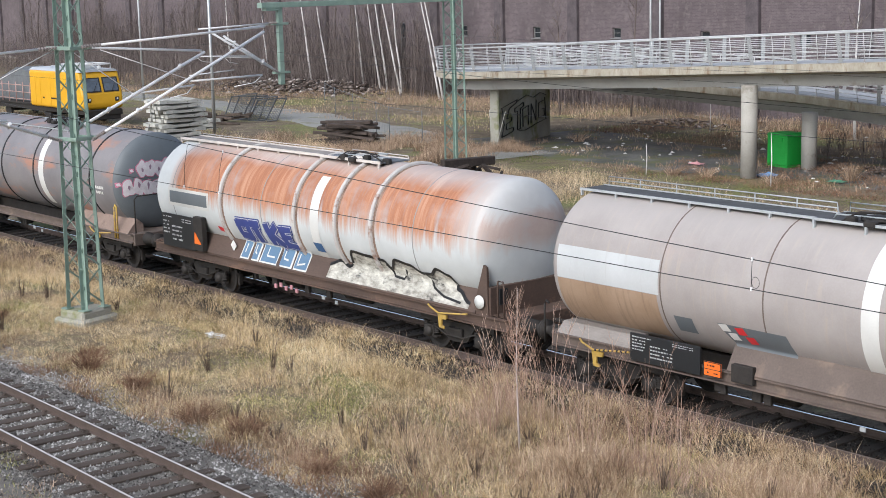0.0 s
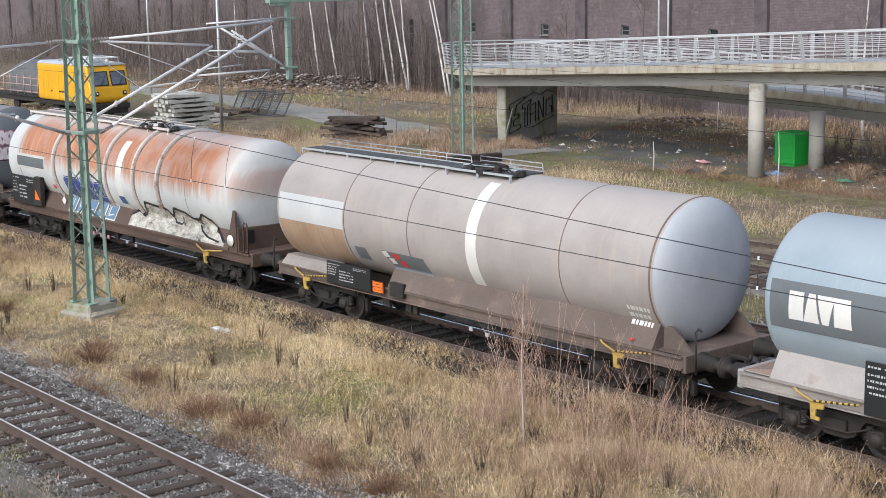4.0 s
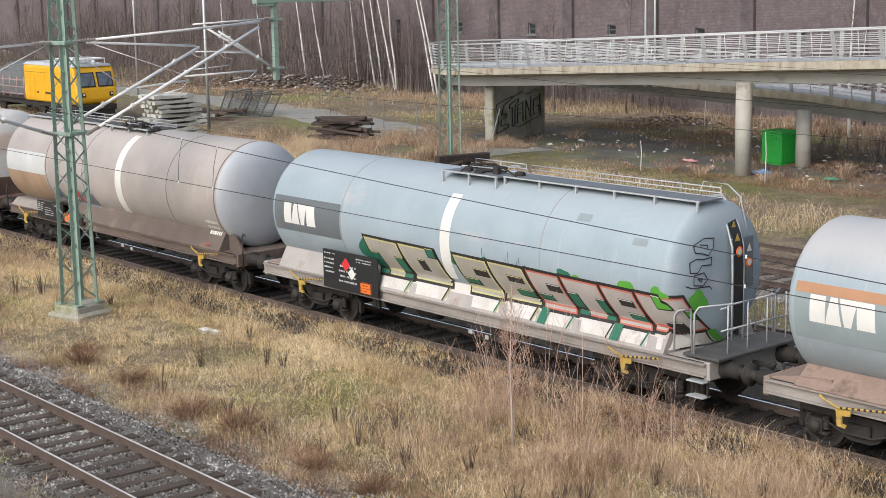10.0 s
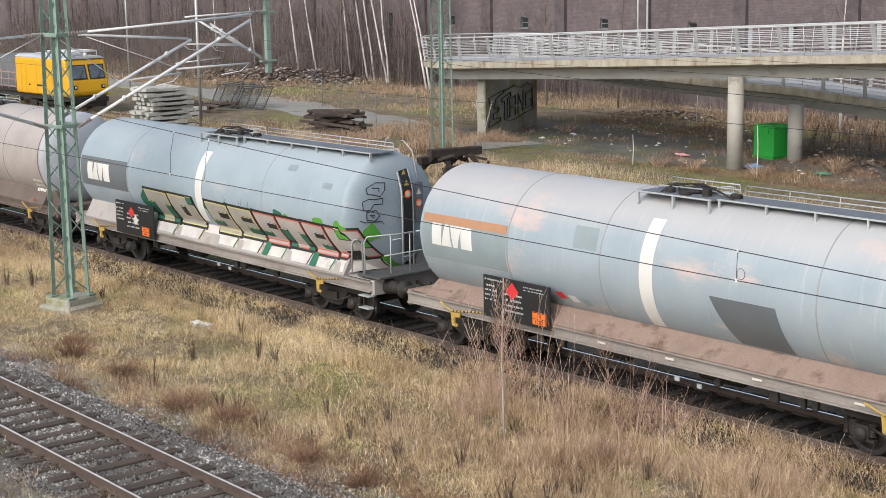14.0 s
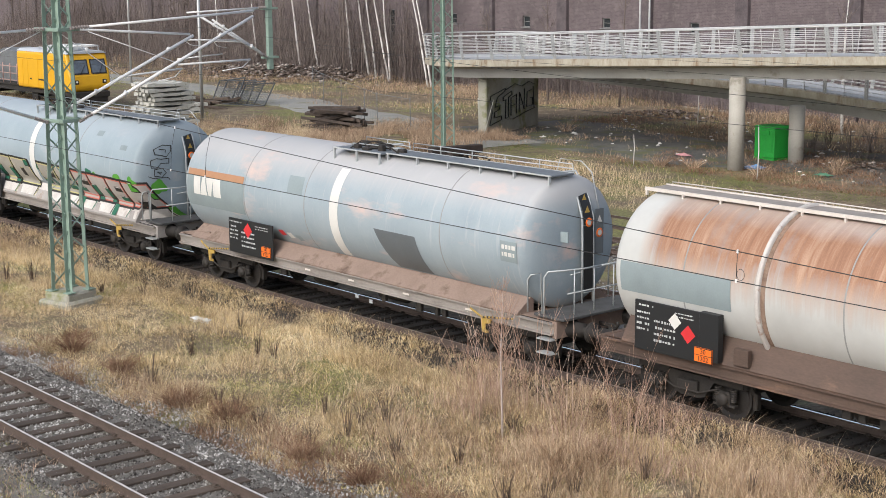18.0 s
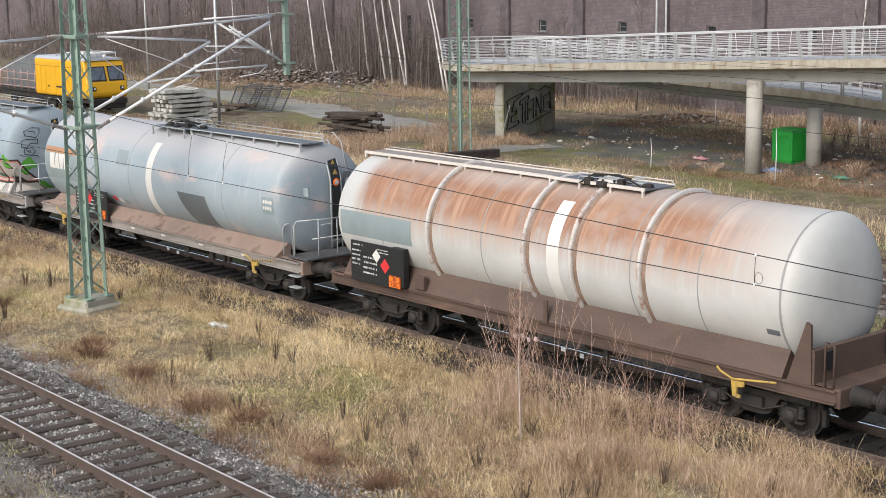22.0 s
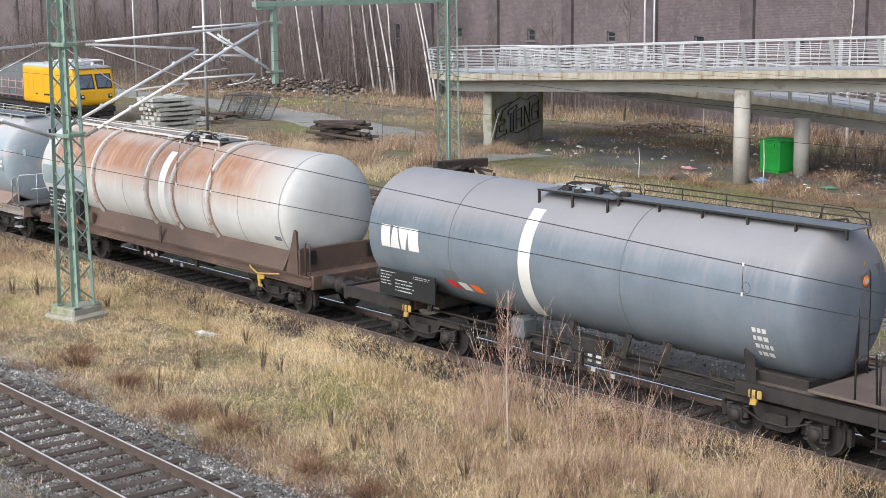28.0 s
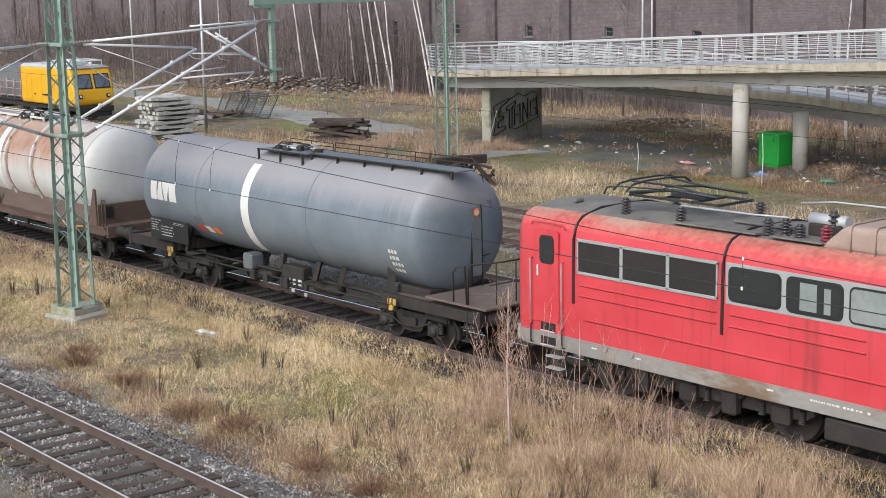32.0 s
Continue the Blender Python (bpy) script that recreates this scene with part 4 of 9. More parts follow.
def build_bridge():
    th = thing("footbridge", "concrete ramp footbridge with pale steel railings", "footbridge")
    P = deck_path()
    n = len(P)
    side = []
    for i, (x, y, z) in enumerate(P):
        a, b = P[max(0, i - 1)], P[min(n - 1, i + 1)]
        d = math.hypot(b[0] - a[0], b[1] - a[1])
        side.append(((b[1] - a[1]) / d, -(b[0] - a[0]) / d))

    def strip(name, prof, mat, i0=0, i1=n):
        g, rows = Geo(), []
        for i in range(i0, i1):
            (x, y, z), (sx, sy) = P[i], side[i]
            rows.append([(x - sx * o, y - sy * o, z + h) for o, h in prof + prof[:1]])
        g.sheet(rows, False)
        k = len(prof)
        o = len(g.v)
        g.f += [tuple(range(k)), tuple(reversed([(i1 - i0 - 1) * (k + 1) + j for j in range(k)]))]
        g.s += [False, False]
        return part(name, g, mat, th)

    W = 1.85
    strip("deck_slab", [(-W, 0.0), (-W, 0.33), (-W + 0.25, 0.34), (W - 0.25, 0.34), (W, 0.33), (W, 0.0), (1.3, -0.12), (-1.3, -0.12)], M_FASCIA)
    strip("deck_paving", [(-W + 0.3, 0.335), (-W + 0.3, 0.36), (W - 0.3, 0.36), (W - 0.3, 0.335)], M_DECK)
    strip("box_beam", [(-1.15, -0.10), (1.15, -0.10), (1.0, -0.60), (-1.0, -0.60)], M_BEAM)
    # railings on both edges
    for e in (-1, 1):
        top = []
        for i in range(n):
            (x, y, z), (sx, sy) = P[i], side[i]
            off = e * (W - 0.10)
            top.append((x - sx * off, y - sy * off, z + 0.34, sx, sy))
        rail = part("railing", Geo().tube([(x - sx * e * 0.16, y - sy * e * 0.16, z + 1.20) for x, y, z, sx, sy in top], 0.035, 8), M_RAILING, th, "pale steel railing with slanted posts")
        for h in (0.18, 0.34, 0.50, 0.66, 0.82, 0.98):
            part("bar", Geo().tube([(x - sx * e * 0.16 * h / 1.2, y - sy * e * 0.16 * h / 1.2, z + h) for x, y, z, sx, sy in top], 0.017, 6), M_RAILING, rail)
        # stout paired posts, with a thin one between each two
        run, k = 0.0, 0
        for (x, y, z, sx, sy), (x2, y2, z2, sx2, sy2) in zip(top, top[1:]):
            ln = math.hypot(x2 - x, y2 - y)
            while run < ln:
                q = run / ln
                px, py, pz = x + (x2 - x) * q, y + (y2 - y) * q, z + (z2 - z) * q
                run += 1.1
                k += 1
                if px > -24:
                    continue
                if k % 2:
                    part("thin_post", Geo().tube([(px, py, pz - 0.02), (px - sx * e * 0.16, py - sy * e * 0.16, pz + 1.19)], 0.016, 6), M_RAILING, rail)
                    continue
                tx, ty = (x2 - x) / ln, (y2 - y) / ln
                g = Geo()
                for o in (-0.055, 0.055):
                    g.beam((px + tx * o, py + ty * o, pz - 0.05), (px + tx * (o + 0.10) - sx * e * 0.17, py + ty * (o + 0.10) - sy * e * 0.17, pz + 1.20), 0.022, 0.085, (1, 0, 0))
                part("post", g, M_POST, rail)
            run -= ln
    part("wall_pier", Geo().box((-59.53, 55.75, 1.05), (0.5, 6.7, 3.6), 0.06, 22.4), M_PIER, th, "mossy concrete wall pier with black spray letters")
    for x, y, h, r in ((-41.27, 51.95, 3.78, 0.345), (-40.95, 55.75, 2.35, 0.34), (-15, 53, 5.0, 0.36)):
        part("column", Geo().tube([(x, y, -0.6), (x, y, h)], r, 28), M_CONC, th)
    ink = plain_ink
    # sprayed angular letters on the face of the pier
    ux, uy = -math.sin(radians(22.4)), math.cos(radians(22.4))
    cx, cy = -59.85 + 0.615 * uy, 55.62 - 0.615 * ux

    def on(s, z):
        return (cx + ux * (s - 3.3), cy + uy * (s - 3.3), z)

    forms = [
        [(0.3, 1.85), (2.2, 2.15), (2.1, 2.0), (1.2, 1.75), (0.9, 1.25), (1.5, 1.3), (1.45, 1.1), (0.85, 1.0), (0.8, 0.7), (1.7, 0.75), (1.7, 0.55), (0.25, 0.35), (0.55, 1.0), (0.3, 1.85)],
        [(1.9, 1.7), (3.0, 1.95), (3.0, 1.75), (2.6, 1.65), (2.55, 0.6), (2.2, 0.55), (2.25, 1.55), (1.9, 1.5), (1.9, 1.7)],
        [(2.9, 1.6), (2.9, 0.65)], [(2.9, 1.6), (3.5, 1.7)], [(2.9, 1.15), (3.4, 1.2)], [(3.6, 1.75), (3.6, 0.7)],
        [(3.95, 0.75), (4.0, 1.8), (4.6, 0.85), (4.65, 1.95)],
        [(5.7, 1.85), (5.0, 1.75), (4.95, 0.95), (5.75, 1.0), (5.7, 1.4), (5.35, 1.38)],
        [(2.2, 2.05), (3.4, 2.3), (4.3, 2.1), (5.2, 2.3), (6.0, 2.1)], [(5.8, 2.0), (5.95, 0.8), (4.9, 0.7), (3.2, 0.45), (2.4, 0.5)],
    ]
    for line in forms:
        g = Geo()
        for (sa, za), (sb, zb) in zip(line, line[1:]):
            g.beam(on(sa, za), on(sb, zb), 0.012, 0.115, (1, 0, 0))
        part("sprayed_letter", g, ink, th)
    return th


M_PIER = surface("mossy_concrete", (0.24, 0.235, 0.19), (0.44, 0.42, 0.36), 0.9, 0.9, 0, 16, 0.25, spot=(0.20, 0.21, 0.09), spot_scale=0.8, spot_at=0.52)
plain_ink = surface("black_wall_spray", (0.012, 0.013, 0.012), (0.03, 0.03, 0.028), 3, 0.7)
build_bridge()
for x in (-50.0, -49.4):
    o = thing("lamp_post", "slim pale lamp post standing on the ramp", "lamp post", "lamp posts on the ramp")
    part("pole", Geo().tube([(x, 55.4, 3.0), (x, 55.4, 10.5)], 0.055, 8, 0.04), M_RAILING, o)
    part("base_plate", Geo().lathe([(3.0, 0.12), (4.35, 0.10), (4.36, 0.05)], 12, "Z", (x, 55.4, 0)), M_RAILING, o)


# ---- overhead line masts ----
def lattice_mast(x, y, z0, h, w0, w1, label, rz=0.0, block=None, flange=0.10):
    th = thing("lattice_mast", label, "mast", "overhead line masts", at=pose(x, y, 0, 0, 0, rz))

    def corner(k, z):
        w = (w0 + (w1 - w0) * (z - z0) / h) / 2
        return Vector(((-1, 1, 1, -1)[k] * w, (-1, -1, 1, 1)[k] * w, z))

    for k in range(4):
        g = Geo()
        a, b = corner(k, z0), corner(k, z0 + h)
        sx, sy = (1, -1, -1, 1)[k], (1, 1, -1, -1)[k]
        g.beam(a + Vector((sx * flange / 2, 0, 0)), b + Vector((sx * flange / 2, 0, 0)), 0.012, flange, (0, 1, 0))
        g.beam(a + Vector((0, sy * flange / 2, 0)), b + Vector((0, sy * flange / 2, 0)), flange, 0.012, (0, 1, 0))
        part("leg", g, M_GREEN, th)
    n = max(6, round(h / 0.52))
    for f in range(4):
        for i in range(n):
            za, zb = z0 + 0.1 + (h - 0.2) * i / n, z0 + 0.1 + (h - 0.2) * (i + 1) / n
            p, q = (f, (f + 1) % 4) if i % 2 else ((f + 1) % 4, f)
            part("lattice_bar", Geo().beam(corner(p, za), corner(q, zb), 0.05, 0.012, (1, 0.3, 0)), M_GREEN, th)
    for k in range(4):
        c = corner(k, z0)
        part("foot_plate", Geo().box((c.x, c.y, z0 + 0.02), (0.26, 0.26, 0.03), 0.004), M_GREEN, th)
    if block:
        o = thing("mast_foundation", "mossy concrete foundation block", "foundation", at=pose(x, y, 0, 0, 0, rz))
        part("block", Geo().box((0, 0, z0 - 0.35), (block[0], block[1], 0.7), 0.05), M_PIER, o)
        part("plinth", Geo().box((0.0, 0, z0 - 0.5), (block[0] + 0.25, block[1] + 0.3, 0.6), 0.07), M_PIER, o)
    return th


MAST = lattice_mast(-37.55, 18.80, -0.05, 10.5, 0.70, 0.43, "green-painted steel lattice mast on a concrete block", 14, (0.95, 1.05), 0.125)
for z in (7.0, 4.6):
    for s in (-1, 1):
        part("clamp_bar", Geo().box((0, s * 0.34, z), (0.95, 0.07, 0.10), 0.01), M_GREEN, MAST)
    part("clamp_bar", Geo().box((0.34, 0, z - 0.01), (0.07, 0.75, 0.10), 0.01), M_GREEN, MAST)
MAST2 = lattice_mast(-53.0, 45.5, -0.15, 11, 0.74, 0.60, "green-painted lattice mast of the yard portal", 0, (1.3, 1.3))
M_TUBE = surface("aluminium_tube", (0.70, 0.69, 0.68), (0.88, 0.87, 0.86), 3, 0.4, 0.1)
M_WIRE = surface("dark_wire", (0.03, 0.03, 0.032), (0.06, 0.06, 0.06), 5, 0.5, 0.4)
M_CAP = surface("brown_insulator", (0.20, 0.17, 0.16), (0.36, 0.32, 0.30), 5, 0.3)
P = {}


def insulator(parent, p, q, n=7, r=0.055):
    p, q = Vector(p), Vector(q)
    prof = [(0.0, 0.02)]
    for k in range(n):
        c = (k + 0.5) / n
        prof += [(c - 0.03, 0.02), (c - 0.02, r), (c + 0.02, r), (c + 0.03, 0.02)]
    prof.append((1.0, 0.02))
    a = (q - p).normalized()
    u = a.cross(Vector((1, 0, 0))).normalized()
    w = a.cross(u)
    rows = []
    for s, rad in prof:
        c = p.lerp(q, s)
        rows.append([tuple(c + rad * (math.cos(t) * u + math.sin(t) * w)) for t in [2 * math.pi * j / 10 for j in range(11)]])
    g = Geo().sheet(rows, False)
    part("insulator", g, M_CAP, parent)


def cantilever(name, label, x, top0, top1, dia0, dia1, arm0, arm1, stay=None):
    """A hinged arm: top tube, raking tube, registration arm, insulators; given as (y, z) at one x."""
    o = thing(name, label, "cantilever", "overhead line cantilevers")

    def at(q, dx=0.0):
        return Vector((x + dx, q[0], q[1]))

    a, b = at(top0), at(top1)
    part("top_tube", Geo().tube([a.lerp(b, 0.10), b], 0.035, 10), M_TUBE, o)
    insulator(o, a, a.lerp(b, 0.10))
    c, d = at(dia0), at(dia1)
    part("raking_tube", Geo().tube([c.lerp(d, 0.07), d], 0.045, 10), M_TUBE, o)
    insulator(o, c, c.lerp(d, 0.07))
    e, f = at(arm0), at(arm1)
    part("registration_tube", Geo().tube([e, f], 0.028, 8), M_TUBE, o)
    part("steady_arm", Geo().tube([f, f.lerp(e, 0.12) + Vector((0, 0, -0.2)), f.lerp(e, 0.4) + Vector((0, 0, -0.26))], 0.014, 6), M_TUBE, o)
    for s in (0.25, 0.8):
        part("clamp", Geo().tube([c.lerp(d, s) + Vector((-0.05, 0, -0.05)), c.lerp(d, s) + Vector((0.05, 0, 0.07))], 0.05, 8), M_TUBE, o)
    if stay:
        part("stay_wire", Geo().tube([at(stay[0]), at(stay[1])], 0.014, 6), M_TUBE, o)
    return o


lab = "pale metal cantilever arm with insulators over a track"
cantilever("line_cantilever", lab, -37.15, (18.95, 7.02), (24.75, 7.33), (19.1, 4.55), (24.72, 7.18), (22.2, 5.92), (24.6, 5.95), ((19.5, 6.92), (22.25, 5.94)))
cantilever("line_cantilever", lab, -37.95, (18.95, 7.0), (23.1, 6.70), (19.0, 4.75), (23.2, 6.66), (20.8, 5.62), (22.8, 5.74), ((18.9, 7.0), (20.85, 5.62)))
cantilever("line_cantilever", lab, -37.5, (18.5, 7.02), (12.4, 6.75), (18.4, 4.56), (12.6, 6.6), (16.9, 5.2), (12.2, 5.62), ((18.3, 6.95), (15.9, 5.9)))

# yard portal: a beam with drop posts, and the arms that it carries
PORTAL = thing("portal_beam", "green steel portal beam over the yard tracks", "portal beam")
part("beam", Geo().box((-53, 40.4, 7.62), (0.34, 10.6, 0.22), 0.01), M_GREEN, PORTAL)
for y in (36.05,):
    part("drop_post", Geo().box((-53, y, 5.95), (0.20, 0.22, 3.2), 0.01), M_GREEN, PORTAL)
    for z in (6.85, 4.85):
        part("bracket", Geo().box((-53, y, z), (0.26, 0.75, 0.09), 0.01), M_GREEN, PORTAL)
    part("cap", Geo().box((-53, y - 0.4, 7.46), (0.3, 0.7, 0.14), 0.01), M_GREEN, PORTAL)
cantilever("line_cantilever", lab, -52.9, (35.85, 6.9), (32.1, 6.78), (35.85, 4.85), (32.7, 6.62), (34.6, 5.6), (31.9, 5.72))
cantilever("line_cantilever", lab, -53.12, (35.85, 6.86), (33.0, 6.60), (35.85, 4.95), (33.4, 6.46), (35.0, 5.5), (33.4, 5.62))

o = thing("signal_pole", "slim grey steel pole with small fittings", "pole")
part("pole", Geo().tube([(-75.7, 46.7, -0.3), (-75.7, 46.7, 9.5)], 0.10, 8, 0.08), M_STEEL, o)
part("arm", Geo().tube([(-75.7, 45.2, 3.4), (-75.7, 48.2, 3.55)], 0.04, 6), M_TUBE, o)
o = thing("yard_lamp_pole", "tall slim pale pole beyond the yard vehicle", "pole")
part("pole", Geo().tube([(-104, 58.0, -0.3), (-104, 58.0, 11)], 0.09, 8, 0.06), M_STEEL, o)


def wire(name, label, pts, r=0.0055, droppers=()):
    o = thing(name, label, "wire", "overhead wires")
    part("strand", Geo().tube(pts, r, 5), M_WIRE, o)
    return o


def span(y, x_mast, x_end, z_contact, z_top, z_low, y2=None):
    """Contact wire, sagging messenger and droppers between two supports."""
    n = 24
    y2 = y if y2 is None else y2
    cpts, mpts = [], []
    for i in range(n + 1):
        q = i / n
        x = x_mast + (x_end - x_mast) * q
        yy = y + (y2 - y) * q
        cpts.append((x, yy, z_contact))
        mpts.append((x, yy, z_low + (z_top - z_low) * (2 * q - 1) ** 2))
    wire("contact_wire", "thin dark contact wire over a track", cpts)
    m = wire("messenger_wire", "thin sagging messenger wire with droppers", mpts)
    return m


def dropper(m, xa, xb, y, z0, z1):
    d = part("dropper", Geo().tube([(xa, y, z1), (xa * 0.5 + xb * 0.5 - (0.04 if z1 - z0 > 0.4 else 0.004), y, (z0 + z1) / 2), (xb, y, z0)], 0.0035, 5), M_WIRE, m)
    if z1 - z0 < 0.4:
        a = [(xb + 0.055 + 0.05 * math.cos(q), y, z0 + 0.075 + 0.06 * math.sin(q)) for q in [2.6 * math.pi * i / 14 - 2.4 for i in range(12)]]
        part("loop", Geo().tube(a, 0.003, 4), M_WIRE, d)
    part("clip", Geo().box((xb, y, z0), (0.024, 0.02, 0.04), 0.005), M_TUBE, d)
    part("clip", Geo().box((xa, y, z1), (0.024, 0.02, 0.04), 0.005), M_TUBE, d)


def near_line():
    """The line over the front track, with its own fall and sag."""
    xs = [-37.5 + 2.2 * k for k in range(28)]
    wire("contact_wire", "thin dark contact wire over a track", [(x, 12.3, 5.352 - 0.00553 * x) for x in xs])
    sag = lambda x: max(5.62, 5.466 - 0.01993 * x + 0.0006275 * x * x)
    m = wire("messenger_wire", "thin sagging messenger wire with droppers", [(x, 12.3, sag(x)) for x in xs])
    for xa, xb in ((-20.76, -20.93), (-19.74, -19.92), (-9.71, -9.72)):
        dropper(m, xa, xb, 12.3, 5.352 - 0.00553 * xb, sag(xa))


near_line()
span(23.35, -37.5, 22, 5.55, 6.9, 6.0)
span(23.35, -37.5, -97, 5.55, 6.9, 6.0)
span(12.3, -37.5, -97, 5.5, 6.7, 5.8)
span(34.0, -53, 12, 5.5, 6.75, 5.9)
span(38.0, -53, 12, 5.5, 6.85, 6.0, 37.6)


# ---- things in the yard ----
M_BOXGREEN = surface("bright_green_paint", (0.012, 0.27, 0.03), (0.03, 0.40, 0.06), 1.2, 0.45, 0, 20, 0.05)
M_YELLOW = surface("yellow_vehicle_paint", (0.66, 0.33, 0.008), (0.78, 0.44, 0.02), 0.8, 0.4, 0, 20, 0.03)
M_ROOFPALE = surface("pale_vehicle_roof", (0.42, 0.44, 0.47), (0.60, 0.62, 0.64), 1.5, 0.5)
M_SCRAP = surface("rotten_dark_timber", (0.028, 0.021, 0.017), (0.105, 0.078, 0.062), 3, 0.85, 0, 20, 0.4)
M_PALECONC = surface("pale_concrete_sleeper", (0.36, 0.35, 0.31), (0.56, 0.55, 0.50), 2.5, 0.85, 0, 20, 0.3, spot=(0.18, 0.18, 0.12), spot_scale=3, vary=0.15)
M_LITTER = surface("white_litter", (0.55, 0.55, 0.53), (0.80, 0.80, 0.78), 4, 0.6)
M_PINK = surface("pink_litter", (0.45, 0.20, 0.22), (0.62, 0.33, 0.34), 4, 0.6)
M_TARP = surface("blue_sheet", (0.08, 0.20, 0.42), (0.18, 0.34, 0.58), 4, 0.5)
M_GREENRAG = surface("green_sheet", (0.05, 0.17, 0.10), (0.10, 0.27, 0.17), 4, 0.6)


M_OLDSTEEL = surface("dull_grey_steel", (0.10, 0.105, 0.11), (0.22, 0.23, 0.235), 2, 0.6, 0.1)
M_PANEL = surface("dark_bent_mesh", (0.045, 0.048, 0.05), (0.11, 0.115, 0.12), 2, 0.6, 0.1)
M_ROOFWHITE = surface("white_roof_fittings", (0.55, 0.55, 0.54), (0.75, 0.75, 0.74), 3, 0.5)


def green_container():
    th = thing("green_container", "bright green steel collection container beside a column", "container", at=pose(-42.25, 55.75, -0.22, 0, 0, -8))
    part("body", Geo().box((0, 0, 0.83), (1.25, 1.0, 1.32), 0.03), M_BOXGREEN, th)
    part("roof", Geo().prism([(-0.64, 1.49), (-0.52, 1.60), (0.52, 1.60), (0.64, 1.49)], "Y", -0.52, 0.52), M_BOXGREEN, th)
    part("front_panel", Geo().box((0, -0.505, 0.92), (1.0, 0.02, 0.95), 0.008), M_BOXGREEN, th)
    part("flap", Geo().box((0, -0.53, 1.30), (0.7, 0.05, 0.18), 0.01), M_BOXGREEN, th)
    part("base_rail", Geo().box((0, -0.47, 0.12), (1.25, 0.08, 0.10), 0.01), M_BOXGREEN, th)
    for x in (-0.55, 0.55):
        part("foot", Geo().box((x, 0, 0.08), (0.10, 0.95, 0.16), 0.01), M_BOXGREEN, th)


green_container()


def yard_vehicle():
    """A yellow rail maintenance vehicle with a front of two windows."""
    th = thing("rail_maintenance_vehicle", "yellow rail maintenance vehicle with dark cab windows", "rail vehicle")
    X, y0, y1 = -86.4, 43.9, 46.7
    g = Geo().prism([(X - 7.2, 0.95), (X - 0.05, 0.95), (X + 0.12, 1.2), (X + 0.05, 1.9), (X - 0.38, 3.28), (X - 7.2, 3.28)], "Y", y0, y1)
    body = part("cab_body", g, M_YELLOW, th)
    bev = body.modifiers.new("rounding", "BEVEL")
    bev.width, bev.segments, bev.limit_method, bev.angle_limit = 0.16, 3, "ANGLE", radians(25)
    part("roof", Geo().prism([(y0 + 0.05, 3.27), (y1 - 0.05, 3.27), (y1 - 0.35, 3.42), (y0 + 0.35, 3.42)], "X", X - 7.3, X - 0.3), M_ROOFPALE, th)
    for ya, yb in ((y0 + 0.22, y0 + 1.36), (y0 + 1.52, y1 - 0.22)):
        def at(y, z, o):
            return (X + 0.05 - (z - 1.9) * 0.32 + o, y, z)
        g = Geo().hull([at(ya, 2.02, 0.005), at(yb, 2.02, 0.005), at(yb, 2.92, 0.005), at(ya, 2.92, 0.005), at(ya, 2.02, 0.03), at(yb, 2.02, 0.03), at(yb, 2.92, 0.03), at(ya, 2.92, 0.03)], [(0, 1, 2, 3), (4, 5, 6, 7), (0, 1, 5, 4), (1, 2, 6, 5), (2, 3, 7, 6), (3, 0, 4, 7)])
        f = part("window_frame", g, M_DARK, th)
        g = Geo().hull([at(ya + 0.08, 2.1, 0.031), at(yb - 0.08, 2.1, 0.031), at(yb - 0.08, 2.85, 0.031), at(ya + 0.08, 2.85, 0.031), at(ya + 0.08, 2.1, 0.04), at(yb - 0.08, 2.1, 0.04), at(yb - 0.08, 2.85, 0.04), at(ya + 0.08, 2.85, 0.04)], [(0, 1, 2, 3), (4, 5, 6, 7), (0, 1, 5, 4), (1, 2, 6, 5), (2, 3, 7, 6), (3, 0, 4, 7)])
        part("pane", g, M_CABGLASS, f)
        part("wiper", Geo().tube([at((ya + yb) / 2, 2.05, 0.05), at(yb - 0.2, 2.6, 0.05)], 0.015, 5), M_DARK, f)
    for y in (y0 + 0.45, y1 - 0.45):
        o = part("headlight", Geo().box((X + 0.10, y, 1.55), (0.06, 0.26, 0.26), 0.02), M_DARK, th)
        part("lens", Geo().box((X + 0.135, y + 0.02, 1.57), (0.02, 0.12, 0.12), 0.01), M_ROOFWHITE, o)
    for q in (X - 2.4, X - 4.6):
        part("side_door", Geo().box((q, y0 - 0.01, 2.0), (0.9, 0.03, 1.9), 0.01), M_YELLOW, th)
    g = Geo()
    for q in (X - 0.62, X - 2.9):
        g.tube([(q, y0 + 0.2, 3.36), (q, y0 + 0.2, 3.72), (q, y1 - 0.4, 3.72), (q, y1 - 0.4, 3.36)], 0.05, 6)
    for y in (y0 + 0.2, (y0 + y1) / 2, y1 - 0.4):
        g.tube([(X - 0.62, y, 3.72), (X - 2.9, y, 3.72)], 0.04, 6)
    part("roof_rack", g, M_ROOFWHITE, th)
    for y in (y0 + 0.6, y0 + 1.6):
        part("roof_lamp", Geo().lathe([(X - 0.50, 0.0), (X - 0.50, 0.11), (X - 0.62, 0.13), (X - 0.70, 0.0)], 14, "X", (0, y, 3.52)), M_ROOFWHITE, th)
    part("lower_apron", Geo().box((X - 0.10, (y0 + y1) / 2, 0.55), (0.5, 2.3, 0.5), 0.05), M_DARK, th)
    for q in (X - 5.9, X - 6.6):
        part("cabinet_door", Geo().box((q, y0 - 0.012, 2.0), (0.6, 0.025, 1.7), 0.01), M_YELLOW, th)
    part("side_window", Geo().box((X - 1.15, y0 - 0.012, 2.45), (0.9, 0.03, 0.85), 0.01), M_CABGLASS, th)
